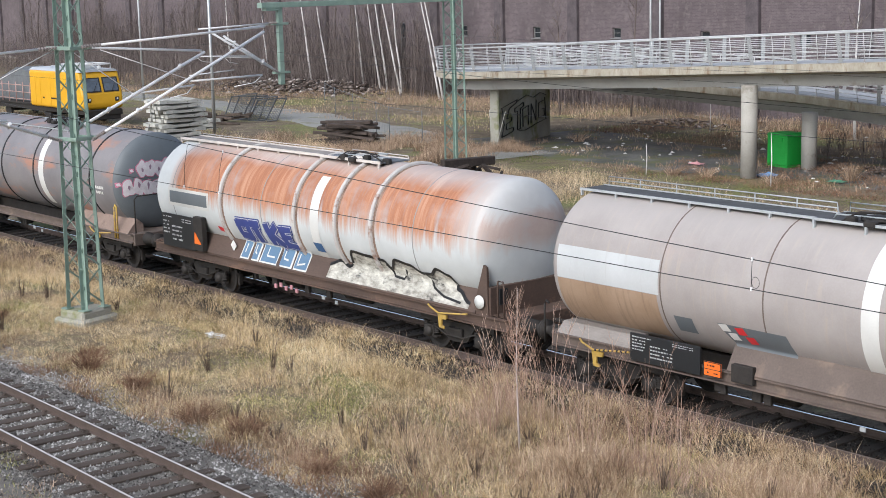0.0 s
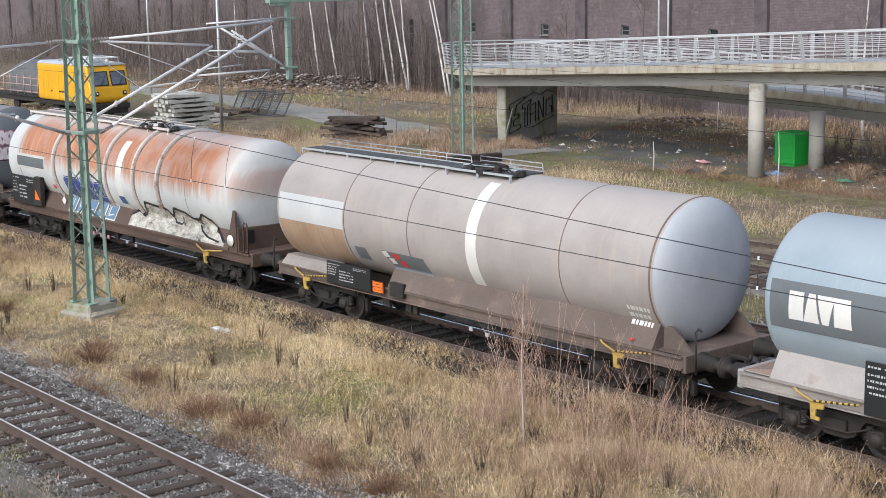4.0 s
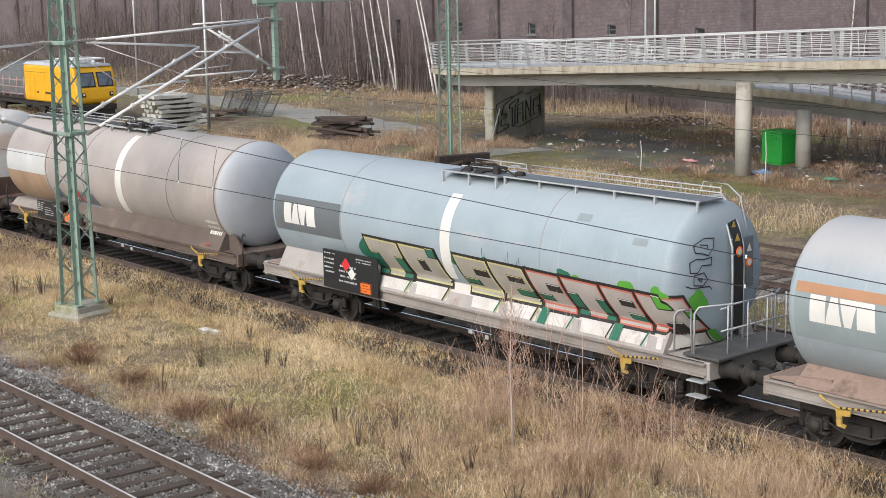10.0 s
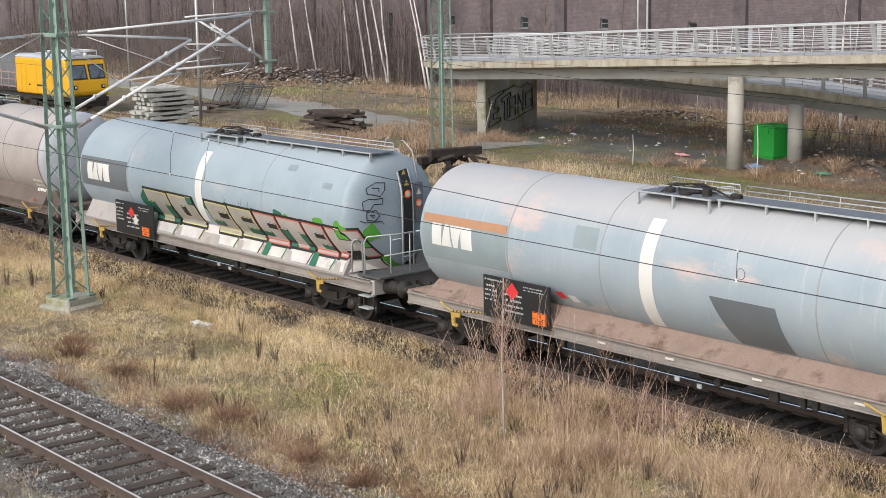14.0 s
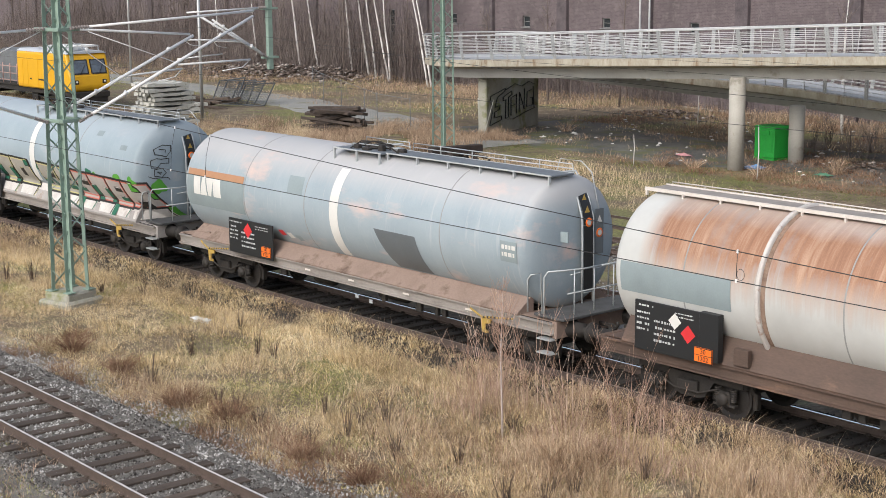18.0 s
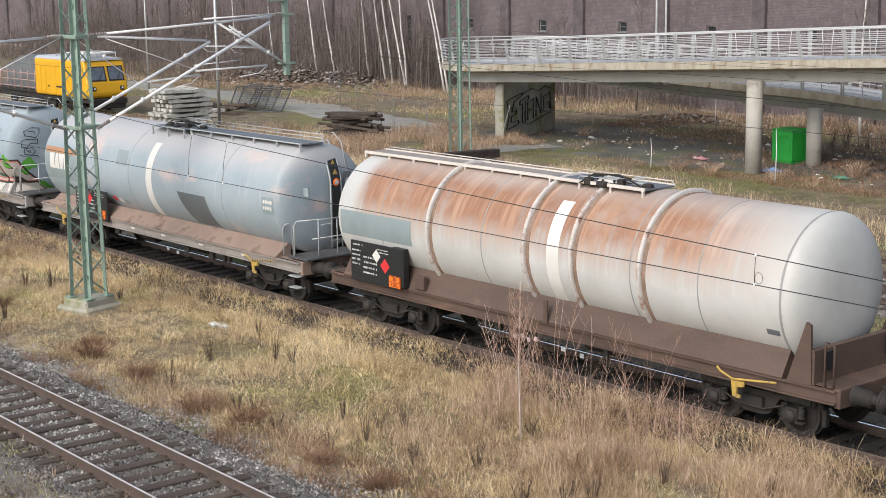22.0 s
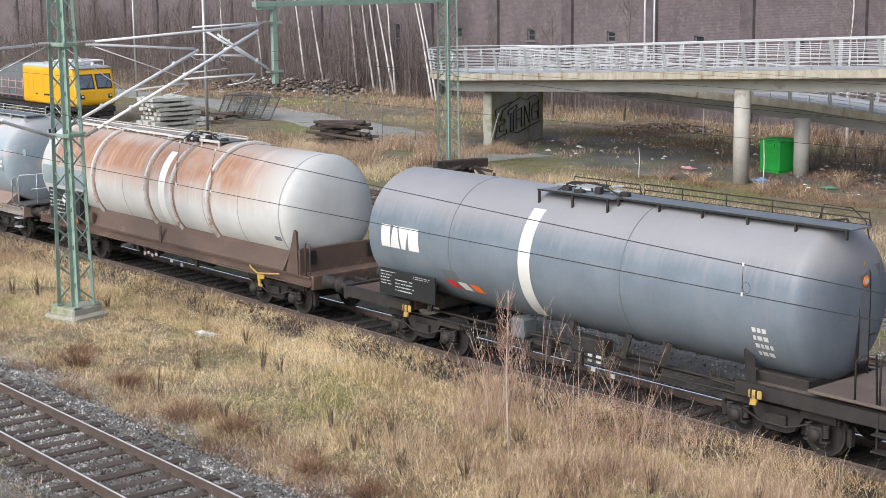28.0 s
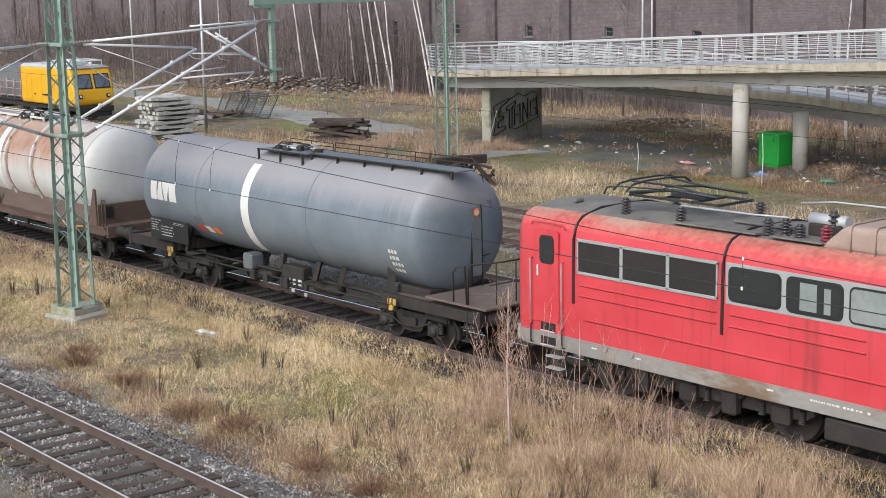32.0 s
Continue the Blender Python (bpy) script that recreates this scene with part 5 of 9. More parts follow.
    part("side_stripe", Geo().box((X - 4.2, y0 - 0.015, 1.55), (2.2, 0.01, 0.10)), M_DARK, th)
    part("underframe", Geo().box((X - 7.0, (y0 + y1) / 2, 0.80), (14.2, 2.4, 0.30), 0.02), M_DARK, th)
    part("front_bumper", Geo().box((X + 0.1, (y0 + y1) / 2, 0.75), (0.2, 2.5, 0.35), 0.03), M_DARK, th)
    for q in (X - 1.8, X - 5.6, X - 11.5):
        part("wheelset", Geo().lathe([(-1.0, 0.0), (-1.0, 0.42), (-0.85, 0.44), (-0.85, 0.1), (0.85, 0.1), (0.85, 0.44), (1.0, 0.42), (1.0, 0)], 20, "Y", (q, (y0 + y1) / 2, 0.44), smooth=False), M_DARK, th)
    # roof gear and open load floor with baskets behind
    for q, s in ((X - 1.3, 0.5), (X - 2.3, 0.4), (X - 3.2, 0.6)):
        part("roof_unit", Geo().box((q, 45.2, 3.46), (s, 1.2, 0.26), 0.04), M_ROOFPALE, th)
    part("roof_rail", Geo().tube([(X - 0.6, y0 + 0.3, 3.32), (X - 0.6, y0 + 0.3, 3.58), (X - 4.5, y0 + 0.3, 3.58), (X - 4.5, y0 + 0.3, 3.32)], 0.03, 6), M_ROOFWHITE, th)
    for q, s in ((X - 0.9, 0.2), (X - 1.8, 0.3), (X - 2.8, 0.25)):
        part("roof_fitting", Geo().box((q, y0 + 0.9, 3.60), (s, 0.5, 0.34), 0.04), M_ROOFWHITE, th)
    part("load_floor", Geo().box((X - 10.6, 45.3, 1.05), (6.8, 2.6, 0.16), 0.02), M_DARK, th)
    for i in range(3):
        for k in range(5):
            part("basket_bar", Geo().tube([(X - 13.6 + k * 1.3, y0 + 0.1, 1.3 + 0.45 * i), (X - 12.4 + k * 1.3, y0 + 0.1, 1.3 + 0.45 * i)], 0.035, 6), M_PINKRUST, th)
    for k in range(7):
        part("basket_post", Geo().tube([(X - 13.7 + k * 1.05, y0 + 0.1, 1.1), (X - 13.7 + k * 1.05, y0 + 0.1, 2.4)], 0.04, 6), M_PINKRUST, th)
    part("covered_load", Geo().prism([(X - 13.5, 1.1), (X - 7.6, 1.1), (X - 7.8, 2.9), (X - 10.5, 3.3), (X - 13.2, 2.5)], "Y", 44.6, 46.5), M_OLDSTEEL, th)


# Blue-grey cloudiness puts reflected sky into the glass colour.
M_CABGLASS = surface("cab_glass", (0.05, 0.06, 0.075), (0.16, 0.19, 0.23), 1.2, 0.15, 0, 4, 0)
M_PINKRUST = surface("faded_red_basket", (0.30, 0.17, 0.15), (0.50, 0.36, 0.32), 3, 0.7)
yard_vehicle()
# the siding that it stands on
for s_ in (-1, 1):
    o = setting("rail_siding", Geo().prism([(q[0] + 45.3 + s_ * 0.7525, q[1]) for q in RAIL_PROFILE], "X", -150, -70), M_RAIL, "rusty siding rail", "rail")


def sleeper_stack():
    """A leaning stack of concrete sleepers with timbers between."""
    r = random.Random(12)
    g = Geo().prism([(-1.3, 0.0), (1.3, 0.0), (1.3, 0.17), (0.9, 0.22), (0.5, 0.15), (-0.5, 0.15), (-0.9, 0.22), (-1.3, 0.17)], "Y", -0.14, 0.14)
    me = g.mesh("concrete_sleeper")
    me.materials.append(M_PALECONC)
    z = -0.25
    for layer in range(10):
        shift = r.uniform(-0.32, 0.32)
        for k in range(6):
            o = part("concrete_sleeper", me, None, at=pose(-75.25 + k * 0.36 + r.uniform(-0.05, 0.05) + (0.15 if layer > 5 else 0), 43.3 + shift + r.uniform(-0.2, 0.2), z, 0, r.uniform(-1.2, 1.2), 90 + r.uniform(-3, 3)))
            tagged(o, "weathered concrete sleeper in a stack", "sleeper", "stacked concrete sleepers")
        z += 0.262
    for layer in range(3):
        for k in range(4):
            o = part("concrete_sleeper", me, None, at=pose(-80.6 + k * 0.4, 47.8 + r.uniform(-0.2, 0.2), -0.25 + 0.27 * layer, 0, 0, 80 + r.uniform(-6, 6)))
            tagged(o, "weathered concrete sleeper in a stack", "sleeper", "stacked concrete sleepers")


sleeper_stack()


def timber_heap(x, y, n, spread, length, label, seed, mat, group, name="old_timber", rise=0.5):
    r = random.Random(seed)
    me = Geo().box((0, 0, 0), (length, 0.22, 0.15), 0.015).mesh(name)
    me.materials.append(mat)
    for k in range(n):
        lvl = k * rise / n
        px, py = x + r.uniform(-spread, spread), y + r.uniform(-spread, spread) * 0.6
        o = part(name, me, None, at=pose(px, py, lie(px, py) + 0.06 + lvl, r.uniform(-14, 14), r.uniform(-12, 12), r.uniform(-34, 34) + 35))
        tagged(o, label, "timber", group)


timber_heap(-64.9, 48.3, 38, 0.8, 2.5, "rotten dark wooden sleeper on a heap", 15, M_SCRAP, "heap of old sleepers", rise=1.25)
timber_heap(-83.0, 51.0, 16, 2.4, 2.4, "weathered grey timber lying in the yard", 16, M_SLEEPER, "timbers by the yard road", rise=0.5)


M_CHAR = surface("charred_timber", (0.014, 0.011, 0.009), (0.06, 0.044, 0.036), 4, 0.9, 0, 25, 0.5, vary=0.3)


def buffer_stop():
    """A collapsed buffer stop: bent rail struts, two beams and loose broken timbers."""
    th = thing("buffer_stop", "collapsed dark wooden buffer stop under the mast", "buffer stop")
    x, y = -48.7, 42.35
    for s in (-0.75, 0.75):
        part("rail_strut", Geo().beam((x - 1.5, y + s, -0.2), (x - 0.1, y + s, 0.80), 0.12, 0.16), M_CHAR, th)
        part("rail_strut", Geo().beam((x + 1.5, y + s, -0.2), (x, y + s, 0.85), 0.12, 0.16), M_CHAR, th)
    part("cross_beam", Geo().beam((x, y - 1.3, 0.86), (x + 0.2, y + 1.4, 0.80), 0.34, 0.36, b=0.03), M_CHAR, th)
    part("cross_beam", Geo().beam((x - 0.8, y - 1.2, 0.45), (x - 0.7, y + 1.1, 0.55), 0.34, 0.34, b=0.03), M_CHAR, th)
    r = random.Random(5)
    for k in range(14):
        cx, cy, cz = x + r.uniform(-1.3, 1.5), y + r.uniform(-1.0, 0.9), r.uniform(0.05, 0.75)
        a, ln, tilt = r.uniform(0, 6.28), r.uniform(0.5, 1.1), r.uniform(-0.45, 0.45)
        d = Vector((math.cos(a), math.sin(a), tilt)) * ln / 2
        part("broken_timber", Geo().beam(Vector((cx, cy, cz)) - d, Vector((cx, cy, cz)) + d, r.uniform(0.08, 0.16), r.uniform(0.06, 0.14), b=0.015), M_CHAR, th)


buffer_stop()


def fence():
    th = thing("mesh_fence", "leaning galvanised mesh fence panels by the road", "fence")
    pts = [(-84.6, 61.0), (-79.6, 58.2), (-74.5, 55.8), (-68.6, 53.0), (-65.4, 51.4), (-61.6, 50.6)]
    for k, (x, y) in enumerate(pts):
        part("post", Geo().tube([(x, y, -0.4), (x, y, 1.75)], 0.024, 6), M_OLDSTEEL, th)
        if k < len(pts) - 1:
            x2, y2 = pts[k + 1]
            part("top_rail", Geo().tube([(x, y, 1.68), (x2, y2, 1.66)], 0.014, 6), M_OLDSTEEL, th)
            for q in range(1, 8):
                a = q / 8
                part("mesh_wire", Geo().tube([(x + (x2 - x) * a, y + (y2 - y) * a, -0.2), (x + (x2 - x) * a, y + (y2 - y) * a, 1.66)], 0.004, 3), M_OLDSTEEL, th)


fence()


def leaning_panels():
    r = random.Random(31)
    for k in range(4):
        x, y = -83.2 + k * 0.8, 52.9 + 0.15 * k
        th = thing("fence_panel", "bent grey mesh fence panel leaning on scrap", "fence panel", "leaning fence panels", at=pose(x, y, lie(x, y), -38 - k * 3, r.uniform(-8, 8), 20 + r.uniform(-6, 6)))
        f = Geo()
        for a, b in (((-1.1, 0, 0), (1.1, 0, 0)), ((-1.1, 0, 1.9), (1.1, 0, 1.9)), ((-1.1, 0, 0), (-1.1, 0, 1.9)), ((1.1, 0, 0), (1.1, 0, 1.9))):
            f.tube([a, b], 0.045, 6)
        part("panel_frame", f, M_PANEL, th)
        for q in range(1, 18):
            part("mesh_wire", Geo().tube([(-1.1 + 2.2 * q / 18, 0, 0), (-1.1 + 2.2 * q / 18, 0, 1.9)], 0.010, 3), M_PANEL, th)
        for q in range(1, 12):
            part("mesh_wire", Geo().tube([(-1.1, 0, 1.9 * q / 12), (1.1, 0, 1.9 * q / 12)], 0.009, 3), M_PANEL, th)


leaning_panels()


def rubble(x, y, n, sx, sy, h, seed, name, label, mat, size):
    """A low heap of broken pieces."""
    r = np.random.RandomState(seed)
    px, py = r.normal(x, sx, n), r.normal(y, sy, n)
    d = np.exp(-(((px - x) / sx) ** 2 + ((py - y) / sy) ** 2) / 2)
    pz = LIE(px, py) + d * h * r.uniform(0.2, 1, n)
    base = np.array([(1, 0, 0), (-1, 0, 0), (0, 1, 0), (0, -1, 0), (0, 0, 1), (0, 0, -1)], float)
    tri = np.array([(0, 2, 4), (2, 1, 4), (1, 3, 4), (3, 0, 4), (2, 0, 5), (1, 2, 5), (3, 1, 5), (0, 3, 5)])
    v = base[None] * r.uniform(0.4, 1.3, (n, 6, 1)) * size * r.uniform(0.5, 1.6, (n, 1, 1)) * np.array([1.6, 1.0, 0.6])
    a = r.uniform(0, 6.28, n)[:, None]
    v = np.stack([v[..., 0] * np.cos(a) - v[..., 1] * np.sin(a), v[..., 0] * np.sin(a) + v[..., 1] * np.cos(a), v[..., 2]], -1) + np.stack([px, py, pz], 1)[:, None]
    me = raw_mesh(name, v.reshape(-1, 3), (tri[None] + np.arange(n)[:, None, None] * 6).reshape(-1, 3), mat)
    stuff(name, me, mat, label, "rubble")


M_RUB = plant("rubble_mix", [(0.05, 0.036, 0.03), (0.12, 0.092, 0.078), (0.21, 0.170, 0.145), (0.60, 0.56, 0.52)], 0.9, 0.5)
rubble(-100.5, 69.0, 900, 5.5, 1.8, 0.9, 41, "rubble_heap", "heap of broken bricks and concrete", M_RUB, 0.17)
rubble(-94.5, 69.6, 500, 2.6, 1.2, 1.0, 42, "rubble_heap", "heap of broken bricks and concrete", M_RUB, 0.16)
rubble(-57.0, 66.0, 260, 2.0, 0.9, 0.35, 43, "rubble_heap", "low heap of brick rubble in the yard", M_RUB, 0.10)
rubble(-37.6, 56.3, 160, 2.0, 0.9, 0.3, 44, "earth_heap", "low heap of pale earth", M_RUB, 0.10)

# scattered litter
r_ = random.Random(66)
litter_me = Geo().hull([(-0.16, -0.1, 0), (0.15, -0.12, 0.02), (0.13, 0.1, 0), (-0.14, 0.12, 0.01), (-0.05, 0.0, 0.09), (0.08, 0.02, 0.07)], [(0, 1, 5, 4), (1, 2, 5), (2, 3, 4, 5), (3, 0, 4), (0, 3, 2, 1)]).mesh("litter")
litter_me.materials.append(M_LITTER)
for k in range(110):
    x, y = r_.uniform(-60, -33), r_.uniform(52.0, 67)
    if k < 8:
        x, y = r_.uniform(-48, -41), r_.uniform(57, 60)
    s = r_.uniform(0.25, 0.7) if k > 14 else r_.uniform(0.6, 1.2)
    o = part("litter", litter_me, None, at=Matrix.Translation((x, y, lie(x, y) + 0.05)) @ Matrix.Rotation(r_.uniform(0, 6.28), 4, "Z") @ Matrix.Scale(s, 4))
    tagged(o, "crumpled white scrap of litter on the soil", "litter", "litter in the yard")
for name, lab, x, y, s, mat in (("plastic_sheet", "crumpled blue plastic sheet on the ground", -40.9, 52.8, 0.95, M_TARP), ("plastic_sheet", "crumpled green plastic sheet on the ground", -37.5, 53.0, 0.8, M_GREENRAG), ("litter_heap", "small heap of pinkish litter on the asphalt", -45.5, 53.5, 0.7, M_PINK), ("litter_heap", "small white litter on the dead grass", -33.4, 20.2, 0.35, M_LITTER), ("litter_heap", "small white litter on the dead grass", -33.0, 20.25, 0.3, M_LITTER)):
    r = random.Random(int(abs(x) * 10))
    g = Geo()
    rows = []
    for i in range(7):
        rows.append([(s * 0.5 * (i / 3 - 1) + r.uniform(-0.06, 0.06), s * 0.35 * (j / 3 - 1) + r.uniform(-0.05, 0.05), 0.02 + 0.16 * r.random() * (1 - abs(i / 3 - 1)) * (1 - abs(j / 3 - 1)) * 2 * s / 1.5) for j in range(7)])
    g.sheet(rows, False)
    base = [[(q[0], q[1], -0.05) for q in row] for row in (rows[0], rows[-1])]
    g.sheet([[(q[0], q[1], -0.04) for q in row] for row in reversed(rows)], False)
    o = part(name, g, mat, at=pose(x, y, lie(x, y) + 0.06))
    tagged(o, lab, "litter")

# prop, plank and thin saplings in front of the ramp
for k, (x, y) in enumerate(((-58.4, 52.6), (-57.9, 52.4))):
    o = part("leaning_plank", Geo().beam((x, y, lie(x, y)), (x - 0.5 + 0.9 * k, y + 0.35, 1.75), 0.06, 0.03), M_PALECONC)
    tagged(o, "pale plank leaning at the wall pier", "plank", "planks at the pier")
for k, (x, y, h) in enumerate(((-38.9, 50.4, 2.0), (-53.9, 64.5, 3.0), (-45.2, 49.8, 1.2))):
    th = thing("thin_sapling", "thin pale bare sapling", "sapling", "thin saplings in the yard")
    part("trunk", Geo().tube([(x, y, lie(x, y) - 0.1), (x + 0.05, y, h * 0.5), (x, y, h)], 0.03, 6, 0.01), M_BIRCHW, th)
for k, (x, y, n, h, s) in enumerate(((-61.8, 52.6, 60, 0.9, 1.0), (-56.5, 57.0, 50, 0.7, 1.0), (-44.2, 50.4, 60, 0.6, 0.9), (-42.8, 51.0, 50, 0.5, 0.9), (-39.4, 51.2, 50, 0.6, 0.8), (-37.4, 53.8, 60, 0.9, 0.9), (-34.8, 55.0, 60, 1.0, 1.0), (-60.0, 49.0, 50, 0.8, 0.9), (-63, 50.2, 60, 0.9, 1.2), (-57.5, 48.4, 50, 0.8, 1.0))):
    g = stems("", "", x, y, n, h, 0.012, G_BROWN, 600 + k, s, 3, reach=0.5)
    tagged(part("dead_bush", g, G_BROWN), "brown leafless bush in the yard", "bush", "bushes in the yard")

# ---- the train: tank wagons and an electric locomotive ----
YC, R, ZC = 23.35, 1.475, 2.66
WAG, WHEELS = [], []


def paint(name, dark, light, rough=0.45, stain=None, stain_at=0.58, streak=None, streak_at=0.55, scale=0.9, lit_dust=None, lit_dust_z=3.7, soft=0.12, bright=0.6):
    """Weathered tank paint: cloudy tone, runs of dirt down the side, faded patches and a lighter top, part dust, part
    skylight painted in.
    """
    m, t, n, l, b = nodes_of(name)
    v = coords(t)
    cloud = noise_of(t, v, scale, 6, 0.6)
    fine = noise_of(t, v, 30, 3, 0.6)
    col = ramp_of(t, math_of(t, "ADD", math_of(t, "MULTIPLY", cloud, 0.8), math_of(t, "MULTIPLY", fine, 0.2)), [(0.3, dark), (0.68, light)])
    s = noise_of(t, v, 4.2, 5, 0.65, (2.2, 0.2, 0.2))
    if streak:
        col = mix_of(t, math_of(t, "MULTIPLY", ramp_of(t, s, [(streak_at, (0, 0, 0)), (streak_at + 0.2, (1, 1, 1))]), 0.7), col, streak)
    if lit_dust:
        # Lighter towards the crown by height: dust tint plus skylight put into colour.
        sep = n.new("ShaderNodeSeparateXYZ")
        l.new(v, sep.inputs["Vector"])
        top = math_of(t, "MULTIPLY", math_of(t, "SUBTRACT", math_of(t, "ADD", sep.outputs["Z"], math_of(t, "MULTIPLY", s, 0.5)), lit_dust_z), 2.2, True)
        col = mix_of(t, math_of(t, "MULTIPLY", top, 0.55), col, lit_dust)
    if stain:
        q = noise_of(t, v, 0.75, 7, 0.62, (0.55, 1, 1.5))
        col = mix_of(t, math_of(t, "MULTIPLY", ramp_of(t, q, [(stain_at, (0, 0, 0)), (stain_at + soft, (1, 1, 1))]), bright), col, stain)
    l.new(col, b.inputs["Base Color"])
    b.inputs["Roughness"].default_value = rough
    bump_of(t, cloud, 0.12, 0.02, b)
    return m


def rust_paint(name, base, x_full, x_gone, z_mid, tones, ragged=1.3, steep=2.2, rest=0.0, crown=0.0, end_x=None):
    """White tank paint with rust that runs down from the top and fades along the tank."""
    m, t, n, l, b = nodes_of(name)
    v = coords(t)
    sep = n.new("ShaderNodeSeparateXYZ")
    l.new(v, sep.inputs["Vector"])
    runs = noise_of(t, v, 2.6, 6, 0.7, (2.4, 0.15, 0.15))
    cloud = noise_of(t, v, 0.8, 5, 0.6)
    fine = noise_of(t, v, 35, 3, 0.6)
    h = math_of(t, "ADD", sep.outputs["Z"], math_of(t, "MULTIPLY", math_of(t, "SUBTRACT", runs, 0.5), ragged))
    low = math_of(t, "MULTIPLY", math_of(t, "SUBTRACT", h, z_mid - 0.25), steep, True)
    along = math_of(t, "DIVIDE", math_of(t, "SUBTRACT", sep.outputs["X"], x_gone), x_full - x_gone, True)
    along = math_of(t, "MAXIMUM", along, rest)
    left = math_of(t, "MULTIPLY", math_of(t, "ADD", sep.outputs["X"], 6.55), 2.2, True)
    patch = ramp_of(t, math_of(t, "ADD", math_of(t, "MULTIPLY", cloud, 0.6), math_of(t, "MULTIPLY", runs, 0.4)), [(0.30, (0.35, 0.35, 0.35)), (0.48, (1, 1, 1))])
    f = math_of(t, "MULTIPLY", math_of(t, "MULTIPLY", math_of(t, "MULTIPLY", low, along), left), patch)
    if crown:
        worn = math_of(t, "MULTIPLY", math_of(t, "SUBTRACT", math_of(t, "ADD", sep.outputs["Z"], math_of(t, "MULTIPLY", cloud, 0.5)), 4.05), 4.0, True)
        f = math_of(t, "MULTIPLY", f, math_of(t, "SUBTRACT", 1.0, math_of(t, "MULTIPLY", worn, crown)))
    if end_x is not None:
        past = math_of(t, "MULTIPLY", math_of(t, "SUBTRACT", sep.outputs["X"], end_x), 12.0, True)
        belt = math_of(t, "MULTIPLY", math_of(t, "SUBTRACT", 0.55, math_of(t, "ABSOLUTE", math_of(t, "SUBTRACT", h, 3.1))), 2.5, True)
        f = math_of(t, "MAXIMUM", f, math_of(t, "MULTIPLY", math_of(t, "MULTIPLY", math_of(t, "MULTIPLY", past, belt), patch), 0.5))
    rust = ramp_of(t, math_of(t, "ADD", math_of(t, "MULTIPLY", runs, 0.85), math_of(t, "MULTIPLY", fine, 0.15)), [(0.3, tones[0]), (0.5, tones[1]), (0.72, tones[2])])
    white = ramp_of(t, cloud, [(0.3, base[0]), (0.7, base[1])])
    l.new(mix_of(t, f, white, rust), b.inputs["Base Color"])
    b.inputs["Roughness"].default_value = 0.5
    bump_of(t, fine, 0.08, 0.01, b)
    return m


def plain(name, col, rough=0.5, metal=0.0):
    d = tuple(c * 0.82 for c in col)
    e = tuple(min(1, c * 1.12) for c in col)
    return surface(name, d, e, 1.6, rough, metal, 35, 0.06, 0.003)


P_RUSTA = rust_paint("white_tank_rusted", ((0.50, 0.515, 0.505), (0.63, 0.645, 0.635)), 5.6, 6.9, 2.74, ((0.27, 0.10, 0.05), (0.42, 0.18, 0.092), (0.58, 0.35, 0.23)), rest=0.10, crown=0.5, end_x=6.62)
P_RUSTE = rust_paint("white_tank_rusted_brown", ((0.46, 0.46, 0.44), (0.575, 0.575, 0.555)), 4.0, 6.7, 2.72, ((0.19, 0.085, 0.05), (0.33, 0.175, 0.105), (0.50, 0.34, 0.24)), 0.9, 1.3, crown=0.4)
P_TAUPE = paint("taupe_tank_paint", (0.30, 0.268, 0.25), (0.40, 0.362, 0.34), 0.58, (0.42, 0.33, 0.29), 0.6, (0.44, 0.36, 0.29), 0.55, lit_dust=(0.45, 0.41, 0.38), bright=0.4)
P_BLUEC = paint("pale_blue_tank_paint", (0.258, 0.320, 0.358), (0.328, 0.390, 0.428), 0.58, (0.55, 0.48, 0.46), 0.60, (0.40, 0.44, 0.47), 0.6, lit_dust=(0.36, 0.40, 0.43), bright=0.45)
P_BLUED = paint("faded_blue_tank_paint", (0.268, 0.324, 0.362), (0.345, 0.400, 0.430), 0.58, (0.68, 0.47, 0.39), 0.56, (0.46, 0.47, 0.48), 0.58, lit_dust=(0.50, 0.455, 0.44), lit_dust_z=3.5, bright=0.6)
P_SLATE = paint("slate_tank_paint", (0.115, 0.142, 0.168), (0.185, 0.217, 0.248), 0.55, (0.24, 0.215, 0.205), 0.6, (0.20, 0.20, 0.21), 0.55, lit_dust=(0.36, 0.325, 0.315), lit_dust_z=3.35, bright=0.4)
P_GREYZ = paint("dull_grey_tank_paint", (0.17, 0.16, 0.165), (0.26, 0.24, 0.24), 0.5, (0.42, 0.19, 0.115), 0.53, (0.22, 0.19, 0.18), 0.6, bright=0.85)
P_WHITE = paint("white_band_paint", (0.594, 0.585, 0.549), (0.72, 0.711, 0.675), 0.5)
P_PANEL = paint("greyed_white_panel", (0.46, 0.47, 0.465), (0.56, 0.57, 0.565), 0.5, None, 0.6, (0.42, 0.41, 0.39), 0.58)
P_OFFWHITE = paint("dirty_white_paint", (0.495, 0.486, 0.45), (0.612, 0.603, 0.567), 0.5)
P_TAN = paint("brown_dirt_on_paint", (0.30, 0.20, 0.125), (0.42, 0.30, 0.21), 0.6, None, 0.6, (0.22, 0.15, 0.10), 0.5)
P_DKGREY = plain("dark_grey_panel_paint", (0.13, 0.145, 0.155), 0.5)
P_MIDGREY = plain("mid_grey_panel_paint", (0.25, 0.30, 0.31), 0.5)
P_BLACK = plain("black_board_paint", (0.016, 0.017, 0.018), 0.5)
P_ORANGE = plain("orange_plate_paint", (0.85, 0.17, 0.02), 0.45)
P_RED = plain("red_label_paint", (0.62, 0.035, 0.04), 0.45)
